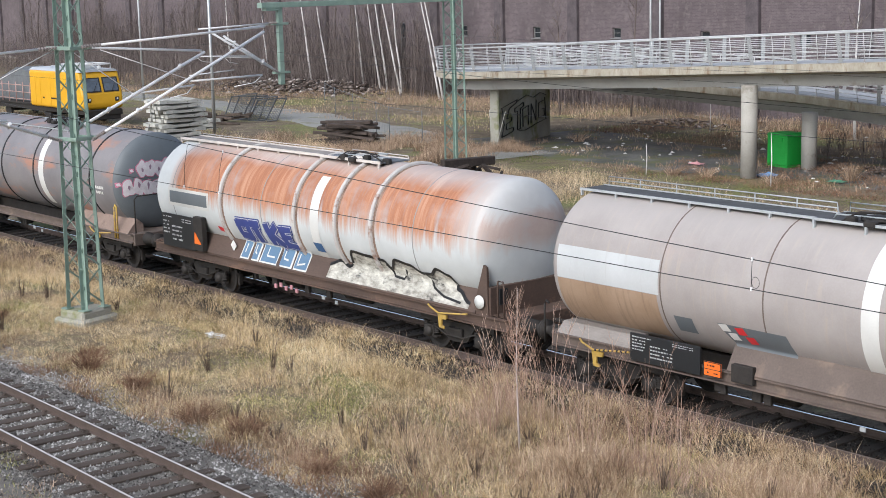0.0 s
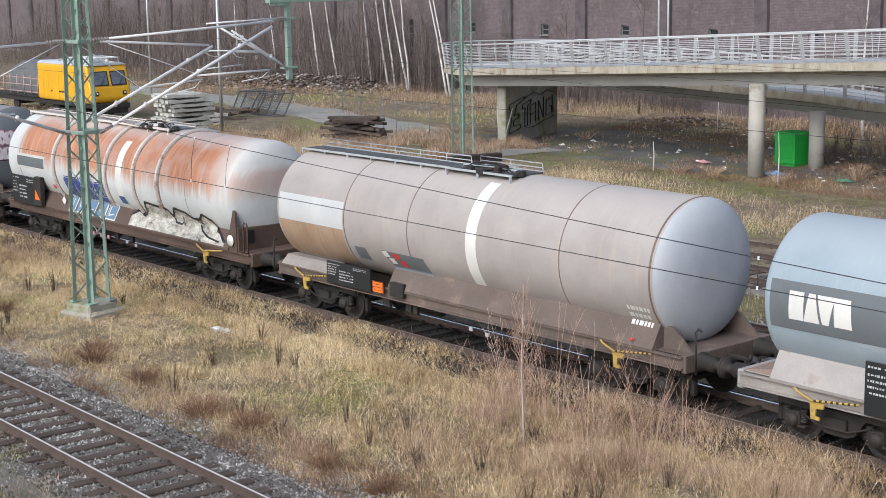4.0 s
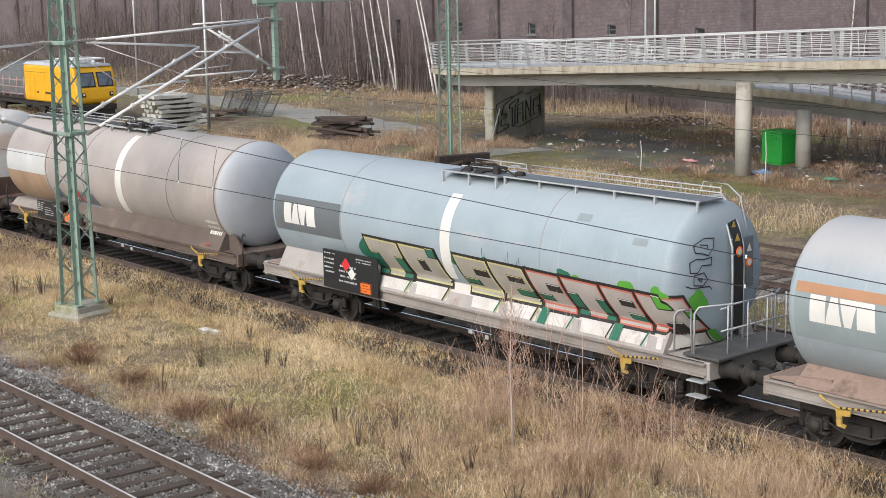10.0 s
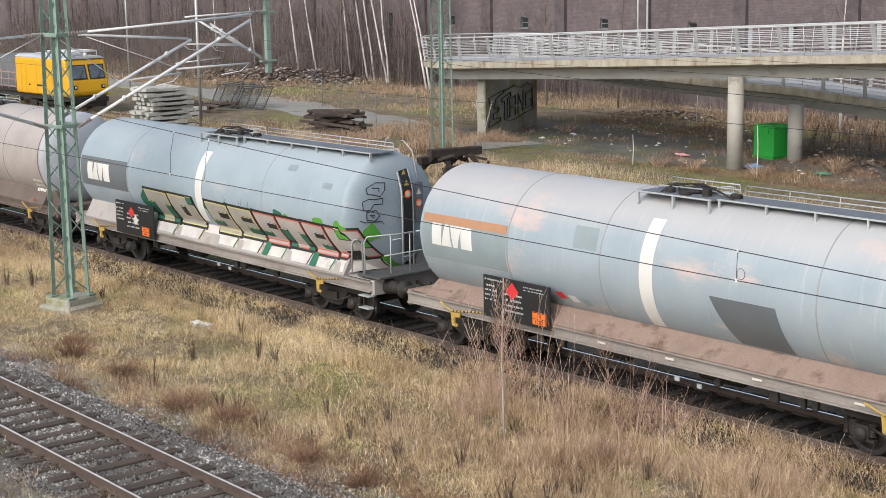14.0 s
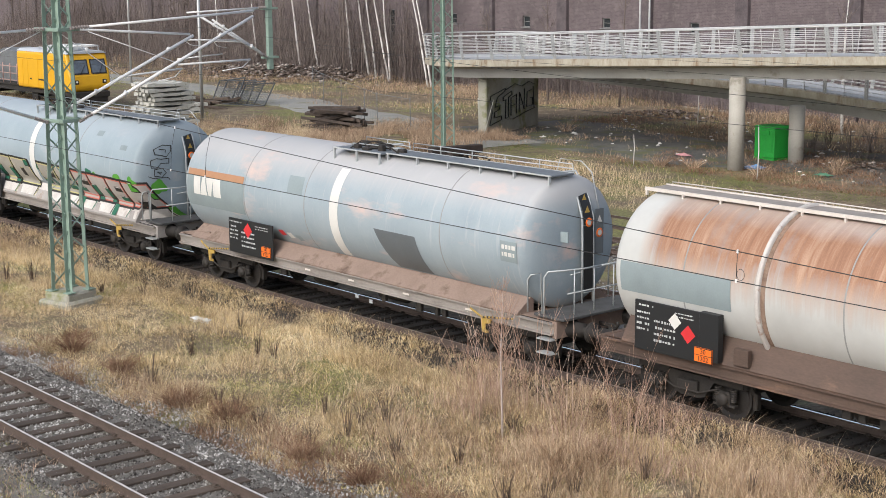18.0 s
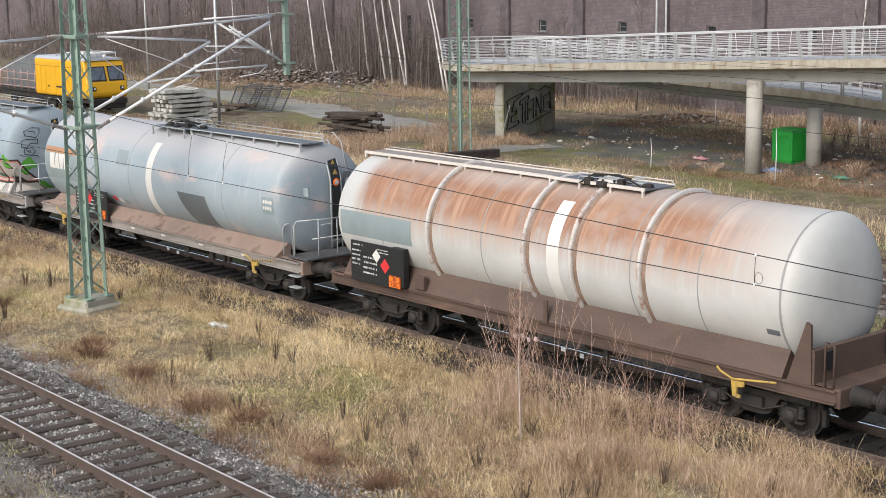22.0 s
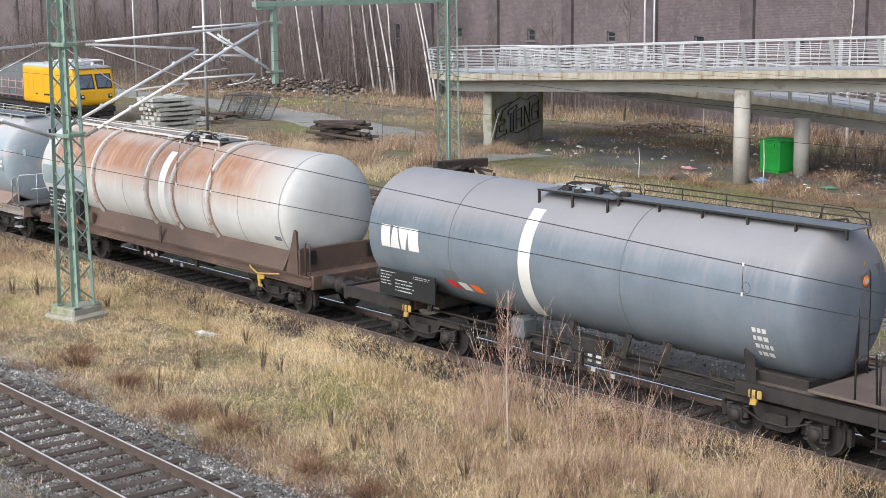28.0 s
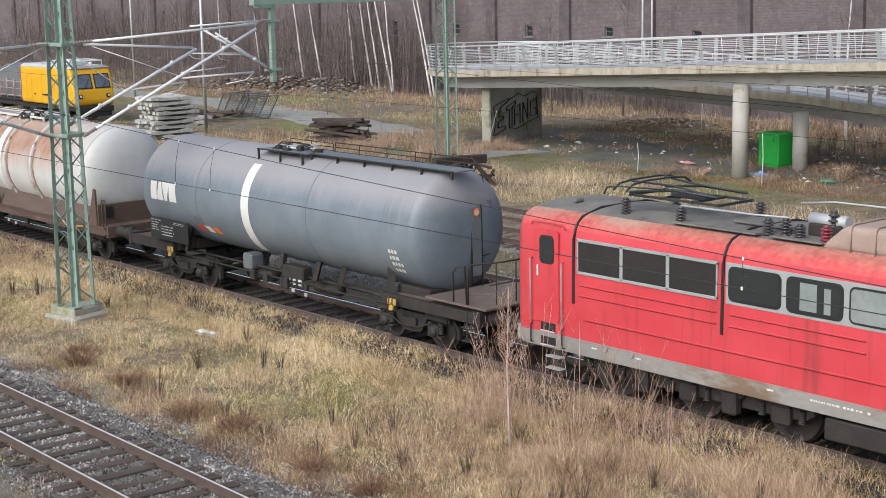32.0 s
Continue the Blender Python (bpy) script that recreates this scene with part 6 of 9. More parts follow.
P_YELLOW = surface("worn_yellow_lever_paint", (0.30, 0.20, 0.06), (0.60, 0.39, 0.07), 4, 0.6, spot=(0.20, 0.15, 0.10), spot_scale=9, spot_at=0.55)
# Dirty wheel steel, near black because shade under wagons is in its colour.
P_CHROME = surface("dirty_shaded_wheel_steel", (0.012, 0.010, 0.009), (0.034, 0.029, 0.026), 5, 0.7, 0.0)
P_SILVER = surface("light_grey_metalwork", (0.36, 0.38, 0.39), (0.52, 0.54, 0.54), 2.5, 0.5, 0.2)
P_WALKDARK = surface("walkway_grating", (0.10, 0.115, 0.13), (0.19, 0.21, 0.23), 3, 0.7, 0.1, 60, 0.6)
P_GRATE = surface("dark_walkway_grating", (0.045, 0.045, 0.045), (0.11, 0.11, 0.11), 3, 0.8, 0.1, 60, 0.6)
P_WALKTAN = surface("dusty_walkway_grating", (0.20, 0.175, 0.155), (0.36, 0.325, 0.295), 3, 0.8, 0.0, 60, 0.5)
P_CREAM = surface("cream_metalwork", (0.52, 0.47, 0.42), (0.70, 0.65, 0.60), 2.5, 0.55, 0.0)
P_DUSTY = surface("pink_brown_dusty_sill", (0.17, 0.118, 0.092), (0.34, 0.25, 0.205), 1.2, 0.8, 0, 25, 0.2, spot=(0.13, 0.085, 0.062), spot_at=0.54)
P_SILLTAN = surface("grey_tan_side_sill", (0.17, 0.15, 0.135), (0.36, 0.325, 0.295), 1.6, 0.75, 0, 25, 0.2, spot=(0.10, 0.08, 0.065), stretch=(0.4, 1, 1.5))
P_GREYSILL = surface("grey_dusty_sill", (0.27, 0.25, 0.235), (0.42, 0.39, 0.365), 1.2, 0.75, 0, 25, 0.2, spot=(0.24, 0.16, 0.11))
P_DARKSILL = surface("dark_brown_sill", (0.05, 0.035, 0.028), (0.135, 0.085, 0.063), 1.1, 0.7, 0, 25, 0.2, spot=(0.19, 0.115, 0.078), stretch=(0.5, 1, 1.5))
P_MUDSILL = surface("grey_brown_sill", (0.085, 0.064, 0.053), (0.17, 0.13, 0.108), 1.1, 0.7, 0, 25, 0.2, spot=(0.23, 0.165, 0.125))


def near_y(z, skirt, off=0.006):
    """The near side of tank and sloping skirt at a height, pushed out a little."""
    if skirt and z < 1.72:
        return -1.12 - (1.72 - z) / 0.52 * 0.28 - off * 1.3
    r = R + off
    d = max(-r, min(r, z - ZC))
    return -math.sqrt(max(0.0, r * r - d * d))


WRAP = []


def spot(x, z, skirt, off):
    """A point of the painted side; past a wrapped tank end it goes round onto the bowed end."""
    if WRAP and x > WRAP[0]:
        e, dome, power = WRAP
        y = near_y(z, False, 0.0) + (x - e)
        d = min(1.0, math.hypot(y, z - ZC) / R)
        return (e + dome * math.sqrt(1 - d ** power) + off, y - off * 0.5, z)
    return (x, near_y(z, skirt, off), z)


def patch_on(geo, xc, quad, skirt=True, off=0.006, nx=4, nz=8):
    """A four-cornered patch on the near side: corners (x, z) from top left, clockwise."""
    a, b, c, d = quad
    rows = []
    for j in range(nz + 1):
        v = j / nz
        row = []
        for i in range(nx + 1):
            w = i / nx
            x = (a[0] * (1 - w) + b[0] * w) * (1 - v) + (d[0] * (1 - w) + c[0] * w) * v
            z = (a[1] * (1 - w) + b[1] * w) * (1 - v) + (d[1] * (1 - w) + c[1] * w) * v
            row.append(spot(x - xc, z, skirt, off))
        rows.append(row)
    return geo.sheet(list(reversed(rows)))


def rect(x0, x1, z1, z0, lean=0.0):
    return [(x0, z1), (x1, z1), (x1 + lean, z0), (x0 + lean, z0)]


def line_on(geo, xc, pts, w, skirt=True, off=0.010):
    """A sprayed line on the near side."""
    for (xa, za), (xb, zb) in zip(pts, pts[1:]):
        dx, dz = xb - xa, zb - za
        k = math.hypot(dx, dz) or 1
        nx_, nz_ = -dz / k * w / 2, dx / k * w / 2
        ex, ez = dx / k * w * 0.3, dz / k * w * 0.3
        q = [(xa + nx_ - ex, za + nz_ - ez), (xb + nx_ + ex, zb + nz_ + ez), (xb - nx_ + ex, zb - nz_ + ez), (xa - nx_ - ex, za - nz_ - ez)]
        if (q[1][0] - q[0][0]) * (q[3][1] - q[0][1]) - (q[1][1] - q[0][1]) * (q[3][0] - q[0][0]) > 0:
            q = [q[3], q[2], q[1], q[0]]
        patch_on(geo, xc, q, skirt, off, 3, 4)
    return geo


def blot_on(geo, xc, x, z, rx, rz, seed, skirt=True, off=0.012):
    """A soft-edged round blot of paint on the near side."""
    r = random.Random(seed)
    ph, amp = [r.uniform(0, 6.28) for k in range(3)], [r.uniform(0.04, 0.13) for k in range(3)]
    rows = []
    for q in (0.02, 0.4, 0.75, 1.0):
        row = []
        for j in range(21):
            a = 2 * math.pi * j / 20
            w = q * (1 + sum(amp[k] * math.sin((k + 2) * a + ph[k]) for k in range(3)))
            row.append(spot(x + rx * w * math.cos(a) - xc, z + rz * w * math.sin(a), skirt, off))
        rows.append(row)
    return geo.sheet(rows)


STROKES = {
    "T": [(1.2, [(0.0, 0.86), (1.0, 0.88)]), (1.5, [(0.55, 0.85), (0.52, 0.12)])],
    "O": [(1.3, [(0.2, 0.82), (0.2, 0.2), (0.8, 0.14), (0.85, 0.84), (0.2, 0.82)])],
    "E": [(1.4, [(0.18, 0.88), (0.16, 0.10)]), (0.95, [(0.15, 0.86), (0.95, 0.90)]), (0.8, [(0.15, 0.50), (0.8, 0.52)]), (0.95, [(0.15, 0.12), (1.0, 0.10)])],
    "K": [(1.4, [(0.15, 0.90), (0.15, 0.08)]), (1.2, [(0.2, 0.45), (0.9, 0.92)]), (1.3, [(0.35, 0.5), (1.0, 0.06)])],
}


def spray_letter(th, xc, ch, xa, xb, zt, zb, sh, fill, edge, ink, w=0.235):
    """A broad sprayed letter: dark outline, thin bright rim, fill."""
    for extra, mat, off, name in ((0.10, ink, 0.016, "sprayed_outline"), (0.035, edge, 0.026, "sprayed_rim"), (0.0, fill, 0.036, "sprayed_letter")):
        g = Geo()
        for i, (k, pts) in enumerate(STROKES[ch]):
            line_on(g, xc, [(xa + u * (xb - xa) + sh * (1 - q), zb + q * (zt - zb)) for u, q in pts], w * k + extra, off=off + 0.002 * i)
        part(name, g, mat, th)


# openings inside and between the broad letters: (u0, v0, u1, v1, colour)
COUNTERS = {
    "T": [(0.0, 0.0, 0.26, 0.58, "g"), (0.78, 0.0, 1.0, 0.55, "g")],
    "D": [(0.42, 0.34, 0.58, 0.62, "i"), (0.80, 0.78, 1.0, 1.0, "g")],
    "S": [(0.52, 0.56, 0.92, 0.70, "i"), (0.06, 0.26, 0.46, 0.38, "g")],
    "E": [(0.46, 0.58, 0.88, 0.70, "i"), (0.50, 0.18, 1.0, 0.34, "g")],
    "K": [(0.46, 0.68, 0.66, 1.0, "g"), (0.42, 0.0, 0.60, 0.26, "i"), (0.86, 0.36, 1.0, 0.60, "g")],
}


def dome_blot(geo, x_end, dome, y, z, ry, rz, seed, off=0.01):
    """A blot of paint on the bowed tank end."""
    r = random.Random(seed)
    ph, amp = [r.uniform(0, 6.28) for k in range(3)], [r.uniform(0.04, 0.14) for k in range(3)]
    rows = []
    for q in (0.02, 0.5, 1.0):
        row = []
        for j in range(19):
            a = 2 * math.pi * j / 18
            w = q * (1 + sum(amp[k] * math.sin((k + 2) * a + ph[k]) for k in range(3)))
            yy, zz = y + ry * w * math.cos(a), z + rz * w * math.sin(a)
            d = min(1.0, math.hypot(yy, zz - ZC) / R)
            row.append((x_end + dome * math.sqrt(1 - d ** (8 / 3)) + off, yy, zz))
        rows.append(row)
    return geo.sheet(rows)


def bar_text(geo, x, z, w, h, y, rows, seed):
    """Rows of short bars in place of small lettering on an upright board."""
    rnd = random.Random(seed)
    step = h / rows
    for r in range(rows):
        cx = x
        while cx < x + w - 0.02:
            lw = rnd.uniform(0.02, 0.065)
            if rnd.random() < 0.14:
                cx += lw
                continue
            if cx + lw > x + w:
                break
            geo.box((cx + lw / 2, y, z - (r + 0.5) * step), (lw, 0.004, step * rnd.uniform(0.25, 0.42)))
            cx += lw + rnd.uniform(0.012, 0.03)
    return geo


def diamond(geo, x, z, s, y):
    return geo.prism([(x - s, z), (x, z + s), (x + s, z), (x, z - s)], "Y", y - 0.004, y)


# -- running gear, built once --
def wheelset_mesh():
    g = Geo()
    g.lathe([(-0.95, 0.001), (-0.95, 0.07), (-0.84, 0.085), (-0.84, 0.20), (-0.80, 0.36), (-0.82, 0.40), (-0.82, 0.455), (-0.72, 0.46), (-0.70, 0.49), (-0.685, 0.48), (-0.69, 0.40), (-0.72, 0.36), (-0.69, 0.18), (-0.67, 0.09),
             (0.67, 0.09), (0.69, 0.18), (0.72, 0.36), (0.69, 0.40), (0.685, 0.48), (0.70, 0.49), (0.72, 0.46), (0.82, 0.455), (0.82, 0.40), (0.80, 0.36), (0.84, 0.20), (0.84, 0.085), (0.95, 0.07), (0.95, 0.001)], 28, "Y", smooth=False)
    return g.mesh("wheelset")


def spring_mesh():
    prof = []
    for i in range(6):
        prof += [(i * 0.042, 0.062), (i * 0.042 + 0.013, 0.078), (i * 0.042 + 0.026, 0.062), (i * 0.042 + 0.034, 0.050)]
    return Geo().lathe(prof, 10, "Z").mesh("spring")


def box_mesh():
    g = Geo()
    g.box((0, 0, 0), (0.28, 0.18, 0.30), 0.03)
    g.lathe([(-0.10, 0.13), (-0.16, 0.12), (-0.165, 0.0)], 14, "Y")
    g.box((0, 0, -0.12), (0.52, 0.14, 0.05), 0.01)
    return g.mesh("axle_box")


def bogie_mesh():
    g = Geo()
    for s in (-1, 1):
        y0 = s * 0.97
        # the side frame is pushed out as three convex pieces
        g.prism([(-1.30, 0.70), (-0.55, 0.70), (-0.50, 0.80), (-0.62, 0.88), (-1.22, 0.88), (-1.30, 0.80)], "Y", y0 - 0.07, y0 + 0.07)
        g.prism([(1.30, 0.70), (1.30, 0.80), (1.22, 0.88), (0.62, 0.88), (0.50, 0.80), (0.55, 0.70)], "Y", y0 - 0.07, y0 + 0.07)
        g.prism([(-0.60, 0.70), (-0.38, 0.38), (-0.22, 0.32), (0.22, 0.32), (0.38, 0.38), (0.60, 0.70), (0.46, 0.78), (-0.46, 0.78)], "Y", y0 - 0.06, y0 + 0.06)
        g.box((0, y0 + s * 0.10, 0.55), (0.50, 0.10, 0.22), 0.02)
        g.tube([(-0.75, y0 + s * 0.12, 0.62), (-0.3, y0 + s * 0.14, 0.46), (0.3, y0 + s * 0.14, 0.46), (0.75, y0 + s * 0.12, 0.62)], 0.022, 6)
        for e in (-1, 1):
            g.box((e * 1.42, s * 0.75, 0.45), (0.10, 0.14, 0.34), 0.02)
            g.beam((e * 1.28, s * 0.9, 0.8), (e * 1.42, s * 0.75, 0.5), 0.07, 0.07)
            g.box((e * 0.42, s * 0.75, 0.45), (0.09, 0.12, 0.34), 0.02)
    g.box((0, 0, 0.62), (0.55, 2.0, 0.26), 0.03)
    for e in (-1, 1):
        g.box((e * 1.28, 0, 0.74), (0.12, 2.0, 0.12), 0.02)
    g.lathe([(0.75, 0.30), (0.90, 0.30), (0.90, 0.0)], 16, "Z")
    return g.mesh("bogie")


MESH = {"wheelset": wheelset_mesh(), "spring": spring_mesh(), "axle_box": box_mesh(), "bogie": bogie_mesh()}


def bogie(th, x):
    b = part("bogie", MESH["bogie"], M_DARK, th, at=pose(x, 0, 0))
    for e in (-0.9, 0.9):
        w = part("wheelset", MESH["wheelset"], P_CHROME, b, at=pose(e, 0, 0.46))
        WHEELS.append((w, e))
        for s in (-1, 1):
            part("axle_box", MESH["axle_box"], M_DARK, b, at=pose(e, s * 1.03, 0.46))
            for k in (-0.19, 0.19):
                part("spring", MESH["spring"], M_DARK, b, at=pose(e + k, s * 1.03, 0.42))


def buffer_mesh():
    return Geo().lathe([(0.0, 0.0), (0.0, 0.19), (0.015, 0.22), (0.05, 0.22), (0.06, 0.10), (0.24, 0.10), (0.24, 0.155), (0.56, 0.16), (0.57, 0.20), (0.62, 0.20)], 20, "X").mesh("buffer")


def hook_mesh():
    g = Geo()
    g.box((0.42, 0, 1.02), (0.45, 0.06, 0.09), 0.015)
    g.tube([(0.22, 0, 1.02), (0.14, 0, 1.0), (0.10, 0, 1.07), (0.13, 0, 1.12)], 0.035, 6)
    g.tube([(0.2, -0.06, 1.0), (0.12, -0.06, 0.78), (0.12, 0.06, 0.78), (0.2, 0.06, 1.0)], 0.018, 6)
    g.tube([(0.6, -0.28, 0.95), (0.3, -0.30, 0.80), (0.05, -0.22, 0.70), (0.02, -0.1, 0.75)], 0.025, 6)
    return g.mesh("coupling")


MESH["buffer"], MESH["coupling"] = buffer_mesh(), hook_mesh()


def ends(th, half, mat):
    """Buffers, coupling and headstock at both ends."""
    for e in (-1, 1):
        for s in (-1, 1):
            part("buffer", MESH["buffer"], M_DARK, th, at=pose(e * half, s * 0.875, 1.05, 0, 0, 0 if e < 0 else 180))
        part("coupling", MESH["coupling"], M_DARK, th, at=pose(e * half, 0, 0, 0, 0, 0 if e < 0 else 180))
        part("headstock", Geo().box((e * (half - 0.70), 0, 1.05), (0.14, 2.64, 0.36), 0.015), mat, th)


def tank_shell(th, a, b, mat, dome=0.46, end=None, end_label="", flat=0.75):
    c = [(q * math.pi / 24) for q in range(13)]
    left = [(a - dome * math.sin(q), R * math.cos(q) ** flat if q < math.pi / 2 - 1e-6 else 0.0) for q in reversed(c)]
    right = [(b + dome * math.sin(q), R * math.cos(q) ** flat if q < math.pi / 2 - 1e-6 else 0.0) for q in c]
    t = part("tank", Geo().lathe(left + right, 72, "X", (0, 0, ZC)), mat, th)
    if end:
        part("tank_end", Geo().lathe([(x + 0.004, r + 0.004 if r > 0 else 0) for x, r in right[1:]], 72, "X", (0, 0, ZC)), end, t, end_label)
    return t


def ring(th, name, x, w, h, mat, a0=0, a1=360):
    return part(name, Geo().lathe([(x - w / 2, R - 0.01), (x - w / 2, R + h * 0.7), (x - w / 2 + min(0.02, w / 4), R + h), (x + w / 2 - min(0.02, w / 4), R + h), (x + w / 2, R + h * 0.7), (x + w / 2, R - 0.01)], 64, "X", (0, 0, ZC), a0, a1), mat, th)


def sills(th, half, mat, skirt, a, b, from_x=None, beam=None, top=1.73):
    for s in (-1, 1):
        g = Geo()
        g.prism([(s * 1.30, 0.94), (s * 1.40, 0.94), (s * 1.40, 0.97), (s * 1.33, 0.98), (s * 1.33, 1.16), (s * 1.40, 1.17), (s * 1.40, 1.20), (s * 1.30, 1.20)], "X", -half + 0.7, half - 0.7)
        part("side_sill", g, beam or mat, th)
        if skirt:
            g = Geo().prism([(s * 1.39, 1.20), (s * 1.40, 1.23), (s * (1.12 if top > 1.7 else 0.98), top), (s * (1.02 if top > 1.7 else 0.90), top - 0.03), (s * 0.90, 1.20)], "X", a if from_x is None else from_x, b)
            part("skirt", g, mat, th)
    part("centre_sill", Geo().box((0, 0, 1.0), (2 * half - 1.5, 0.6, 0.34), 0.02), M_DARK, th)
    part("end_floor", Geo().box((-half + 0.7 + (a + half - 0.7) / 2, 0, 1.21), (a + half - 0.6, 2.5, 0.02)), mat, th)
    part("end_floor", Geo().box(((b + half - 0.7) / 2, 0, 1.21), (half - 0.6 - b, 2.5, 0.02)), mat, th)


def undergear(th, half, piv, seed):
    """Brake cylinder, air tanks, rods and brackets under the frame."""
    r = random.Random(seed)
    for x, rad, ln in ((-1.6, 0.19, 0.8), (1.2, 0.16, 1.1)):
        part("air_tank", Geo().lathe([(-ln / 2, 0.0), (-ln / 2, rad * 0.8), (-ln / 2 + 0.06, rad), (ln / 2 - 0.06, rad), (ln / 2, rad * 0.8), (ln / 2, 0)], 16, "X", (x, -0.55, 0.72)), M_DARK, th)
    part("brake_pipe", Geo().tube([(-half + 0.8, -1.05, 0.88), (-2.0, -1.08, 0.84), (2.0, -1.08, 0.84), (half - 0.8, -1.05, 0.88)], 0.022, 6), M_DARK, th)
    part("brake_rod", Geo().tube([(-piv + 1.4, 0.1, 0.62), (piv - 1.4, 0.1, 0.62)], 0.03, 6), M_DARK, th)
    for k in range(5):
        x = r.uniform(-piv + 1.8, piv - 1.8)
        part("bracket", Geo().box((x, -1.18, 0.80), (r.uniform(0.10, 0.25), 0.10, r.uniform(0.16, 0.30)), 0.015), M_DARK, th)
    part("changeover_plate", Geo().box((0.7, -1.34, 0.70), (0.12, 0.03, 0.08), 0.005), P_SILVER, th)
    part("changeover_plate", Geo().box((1.25, -1.34, 0.66), (0.11, 0.03, 0.09), 0.005), P_SILVER, th)


def lever(th, x, z, stripes=True, lift=0.06):
    """The yellow hook and cross bar over a bogie."""
    o = part("lifting_hook", Geo().prism([(x - 0.16, z - 0.12), (x + 0.16, z - 0.12), (x + 0.14, z - 0.22), (x - 0.02, z - 0.24), (x - 0.03, z - 0.38), (x + 0.06, z - 0.40), (x + 0.05, z - 0.45), (x - 0.12, z - 0.44), (x - 0.14, z - 0.24)], "Y", -1.47, -1.43), P_YELLOW, th)
    pts = [(x - 0.5, -1.46, z + lift), (x - 0.42, -1.47, z), (x - 0.1, -1.49, z - 0.1), (x + 0.9, -1.49, z + 0.02)]
    part("handle_bar", Geo().tube(pts, 0.022, 8), P_YELLOW, o)
    if stripes:
        for k in range(8):
            q = 0.06 + k * 0.12
            part("stripe", Geo().tube([(x - 0.1 + q, -1.49, z - 0.1 + 0.12 * q), (x - 0.1 + q + 0.05, -1.49, z - 0.1 + 0.12 * (q + 0.05))], 0.0235, 8), P_BLACK, o)


def catwalk(th, xa, xb, mat, deck, far=True, posts=1.05, y0=-0.72, y1=-0.02, z=3.98, bar=0.03, rails=(0.10, 0.20)):
    """The walkway along the tank top: grating, edge bar, legs and a far handrail."""
    w = part("walkway", Geo().box(((xa + xb) / 2, (y0 + y1) / 2, z), (xb - xa, y1 - y0 - 0.02, 0.03)), deck, th)
    for y in (y0, y1):
        part("edge_bar", Geo().beam((xa, y, z + 0.01), (xb, y, z + 0.01), 0.03, bar), mat, w)
    n = max(2, round((xb - xa) / posts))
    for i in range(n + 1):
        x = xa + 0.05 + (xb - xa - 0.1) * i / n
        foot = ZC + math.sqrt(R * R - y0 * y0)
        part("leg", Geo().beam((x, y0, foot - 0.03), (x, y0, z + 0.01), 0.04, 0.05), mat, w)
    if far:
        y = y1 + 0.05
        for h in rails:
            part("handrail", Geo().tube([(xa + 0.1, y, z), (xa + 0.1, y, z + h), (xb - 0.1, y, z + h), (xb - 0.05, y, z)], 0.013, 6), mat, w)
        for i in range(1, n):
            x = xa + (xb - xa) * i / n
            part("post", Geo().tube([(x, y, z), (x, y, z + max(rails))], 0.012, 6), mat, w)
    return w


def manhole(th, x, mat, dark=True):
    z = ZC + R
    d = part("manhole", Geo().lathe([(z - 0.05, 0.30), (z + 0.05, 0.30), (z + 0.05, 0.35), (z + 0.08, 0.35), (z + 0.11, 0.28), (z + 0.12, 0.0)], 24, "Z", (x, -0.1, 0)), mat, th)
    for k in range(8):
        a = k * math.pi / 4
        part("clamp", Geo().box((x + 0.33 * math.cos(a), -0.1 + 0.33 * math.sin(a), z + 0.08), (0.05, 0.05, 0.07), 0.01), M_DARK, d)
    part("hinge", Geo().box((x + 0.42, -0.1, z + 0.06), (0.14, 0.10, 0.09), 0.02), M_DARK, d)
    part("valve", Geo().lathe([(z - 0.05, 0.12), (z + 0.04, 0.12), (z + 0.05, 0.16), (z + 0.09, 0.16), (z + 0.11, 0.07), (z + 0.13, 0.0)], 14, "Z", (x + 0.8, -0.15, 0)), P_SILVER, th)
    part("valve", Geo().lathe([(z - 0.05, 0.09), (z + 0.07, 0.09), (z + 0.08, 0.12), (z + 0.11, 0.12), (z + 0.11, 0.0)], 14, "Z", (x - 0.65, -0.05, 0)), M_DARK, th)
    for dx, y, w, h in ((-0.32, -0.52, 0.20, 0.16), (0.12, -0.58, 0.26, 0.12), (0.55, -0.45, 0.16, 0.20), (1.15, -0.30, 0.24, 0.14)):
        part("fitting", Geo().box((x + dx, y, z + h / 2 - 0.02), (w, 0.16, h), 0.03), M_DARK, th)
    part("lid_lever", Geo().tube([(x - 0.45, -0.2, z + 0.12), (x, -0.25, z + 0.20), (x + 0.5, -0.1, z + 0.14)], 0.02, 6), M_DARK, d)
    part("hose", Geo().tube([(x - 0.5, -0.62, z + 0.02), (x - 0.2, -0.5, z + 0.22), (x + 0.4, -0.36, z + 0.24), (x + 0.9, -0.42, z + 0.12), (x + 1.25, -0.5, z + 0.03)], 0.018, 6), M_DARK, th)
    part("handwheel", Geo().tube([(x + 0.8 + 0.13 * math.cos(a), -0.15 + 0.13 * math.sin(a), z + 0.19) for a in [k * math.pi / 6 for k in range(13)]], 0.014, 5), P_SILVER, th)
    part("vent_pipe", Geo().tube([(x - 0.9, -0.3, z - 0.04), (x - 0.8, -0.3, z + 0.10), (x + 0.3, -0.34, z + 0.13), (x + 1.0, -0.3, z + 0.10), (x + 1.1, -0.3, z - 0.03)], 0.016, 6), P_SILVER, th)


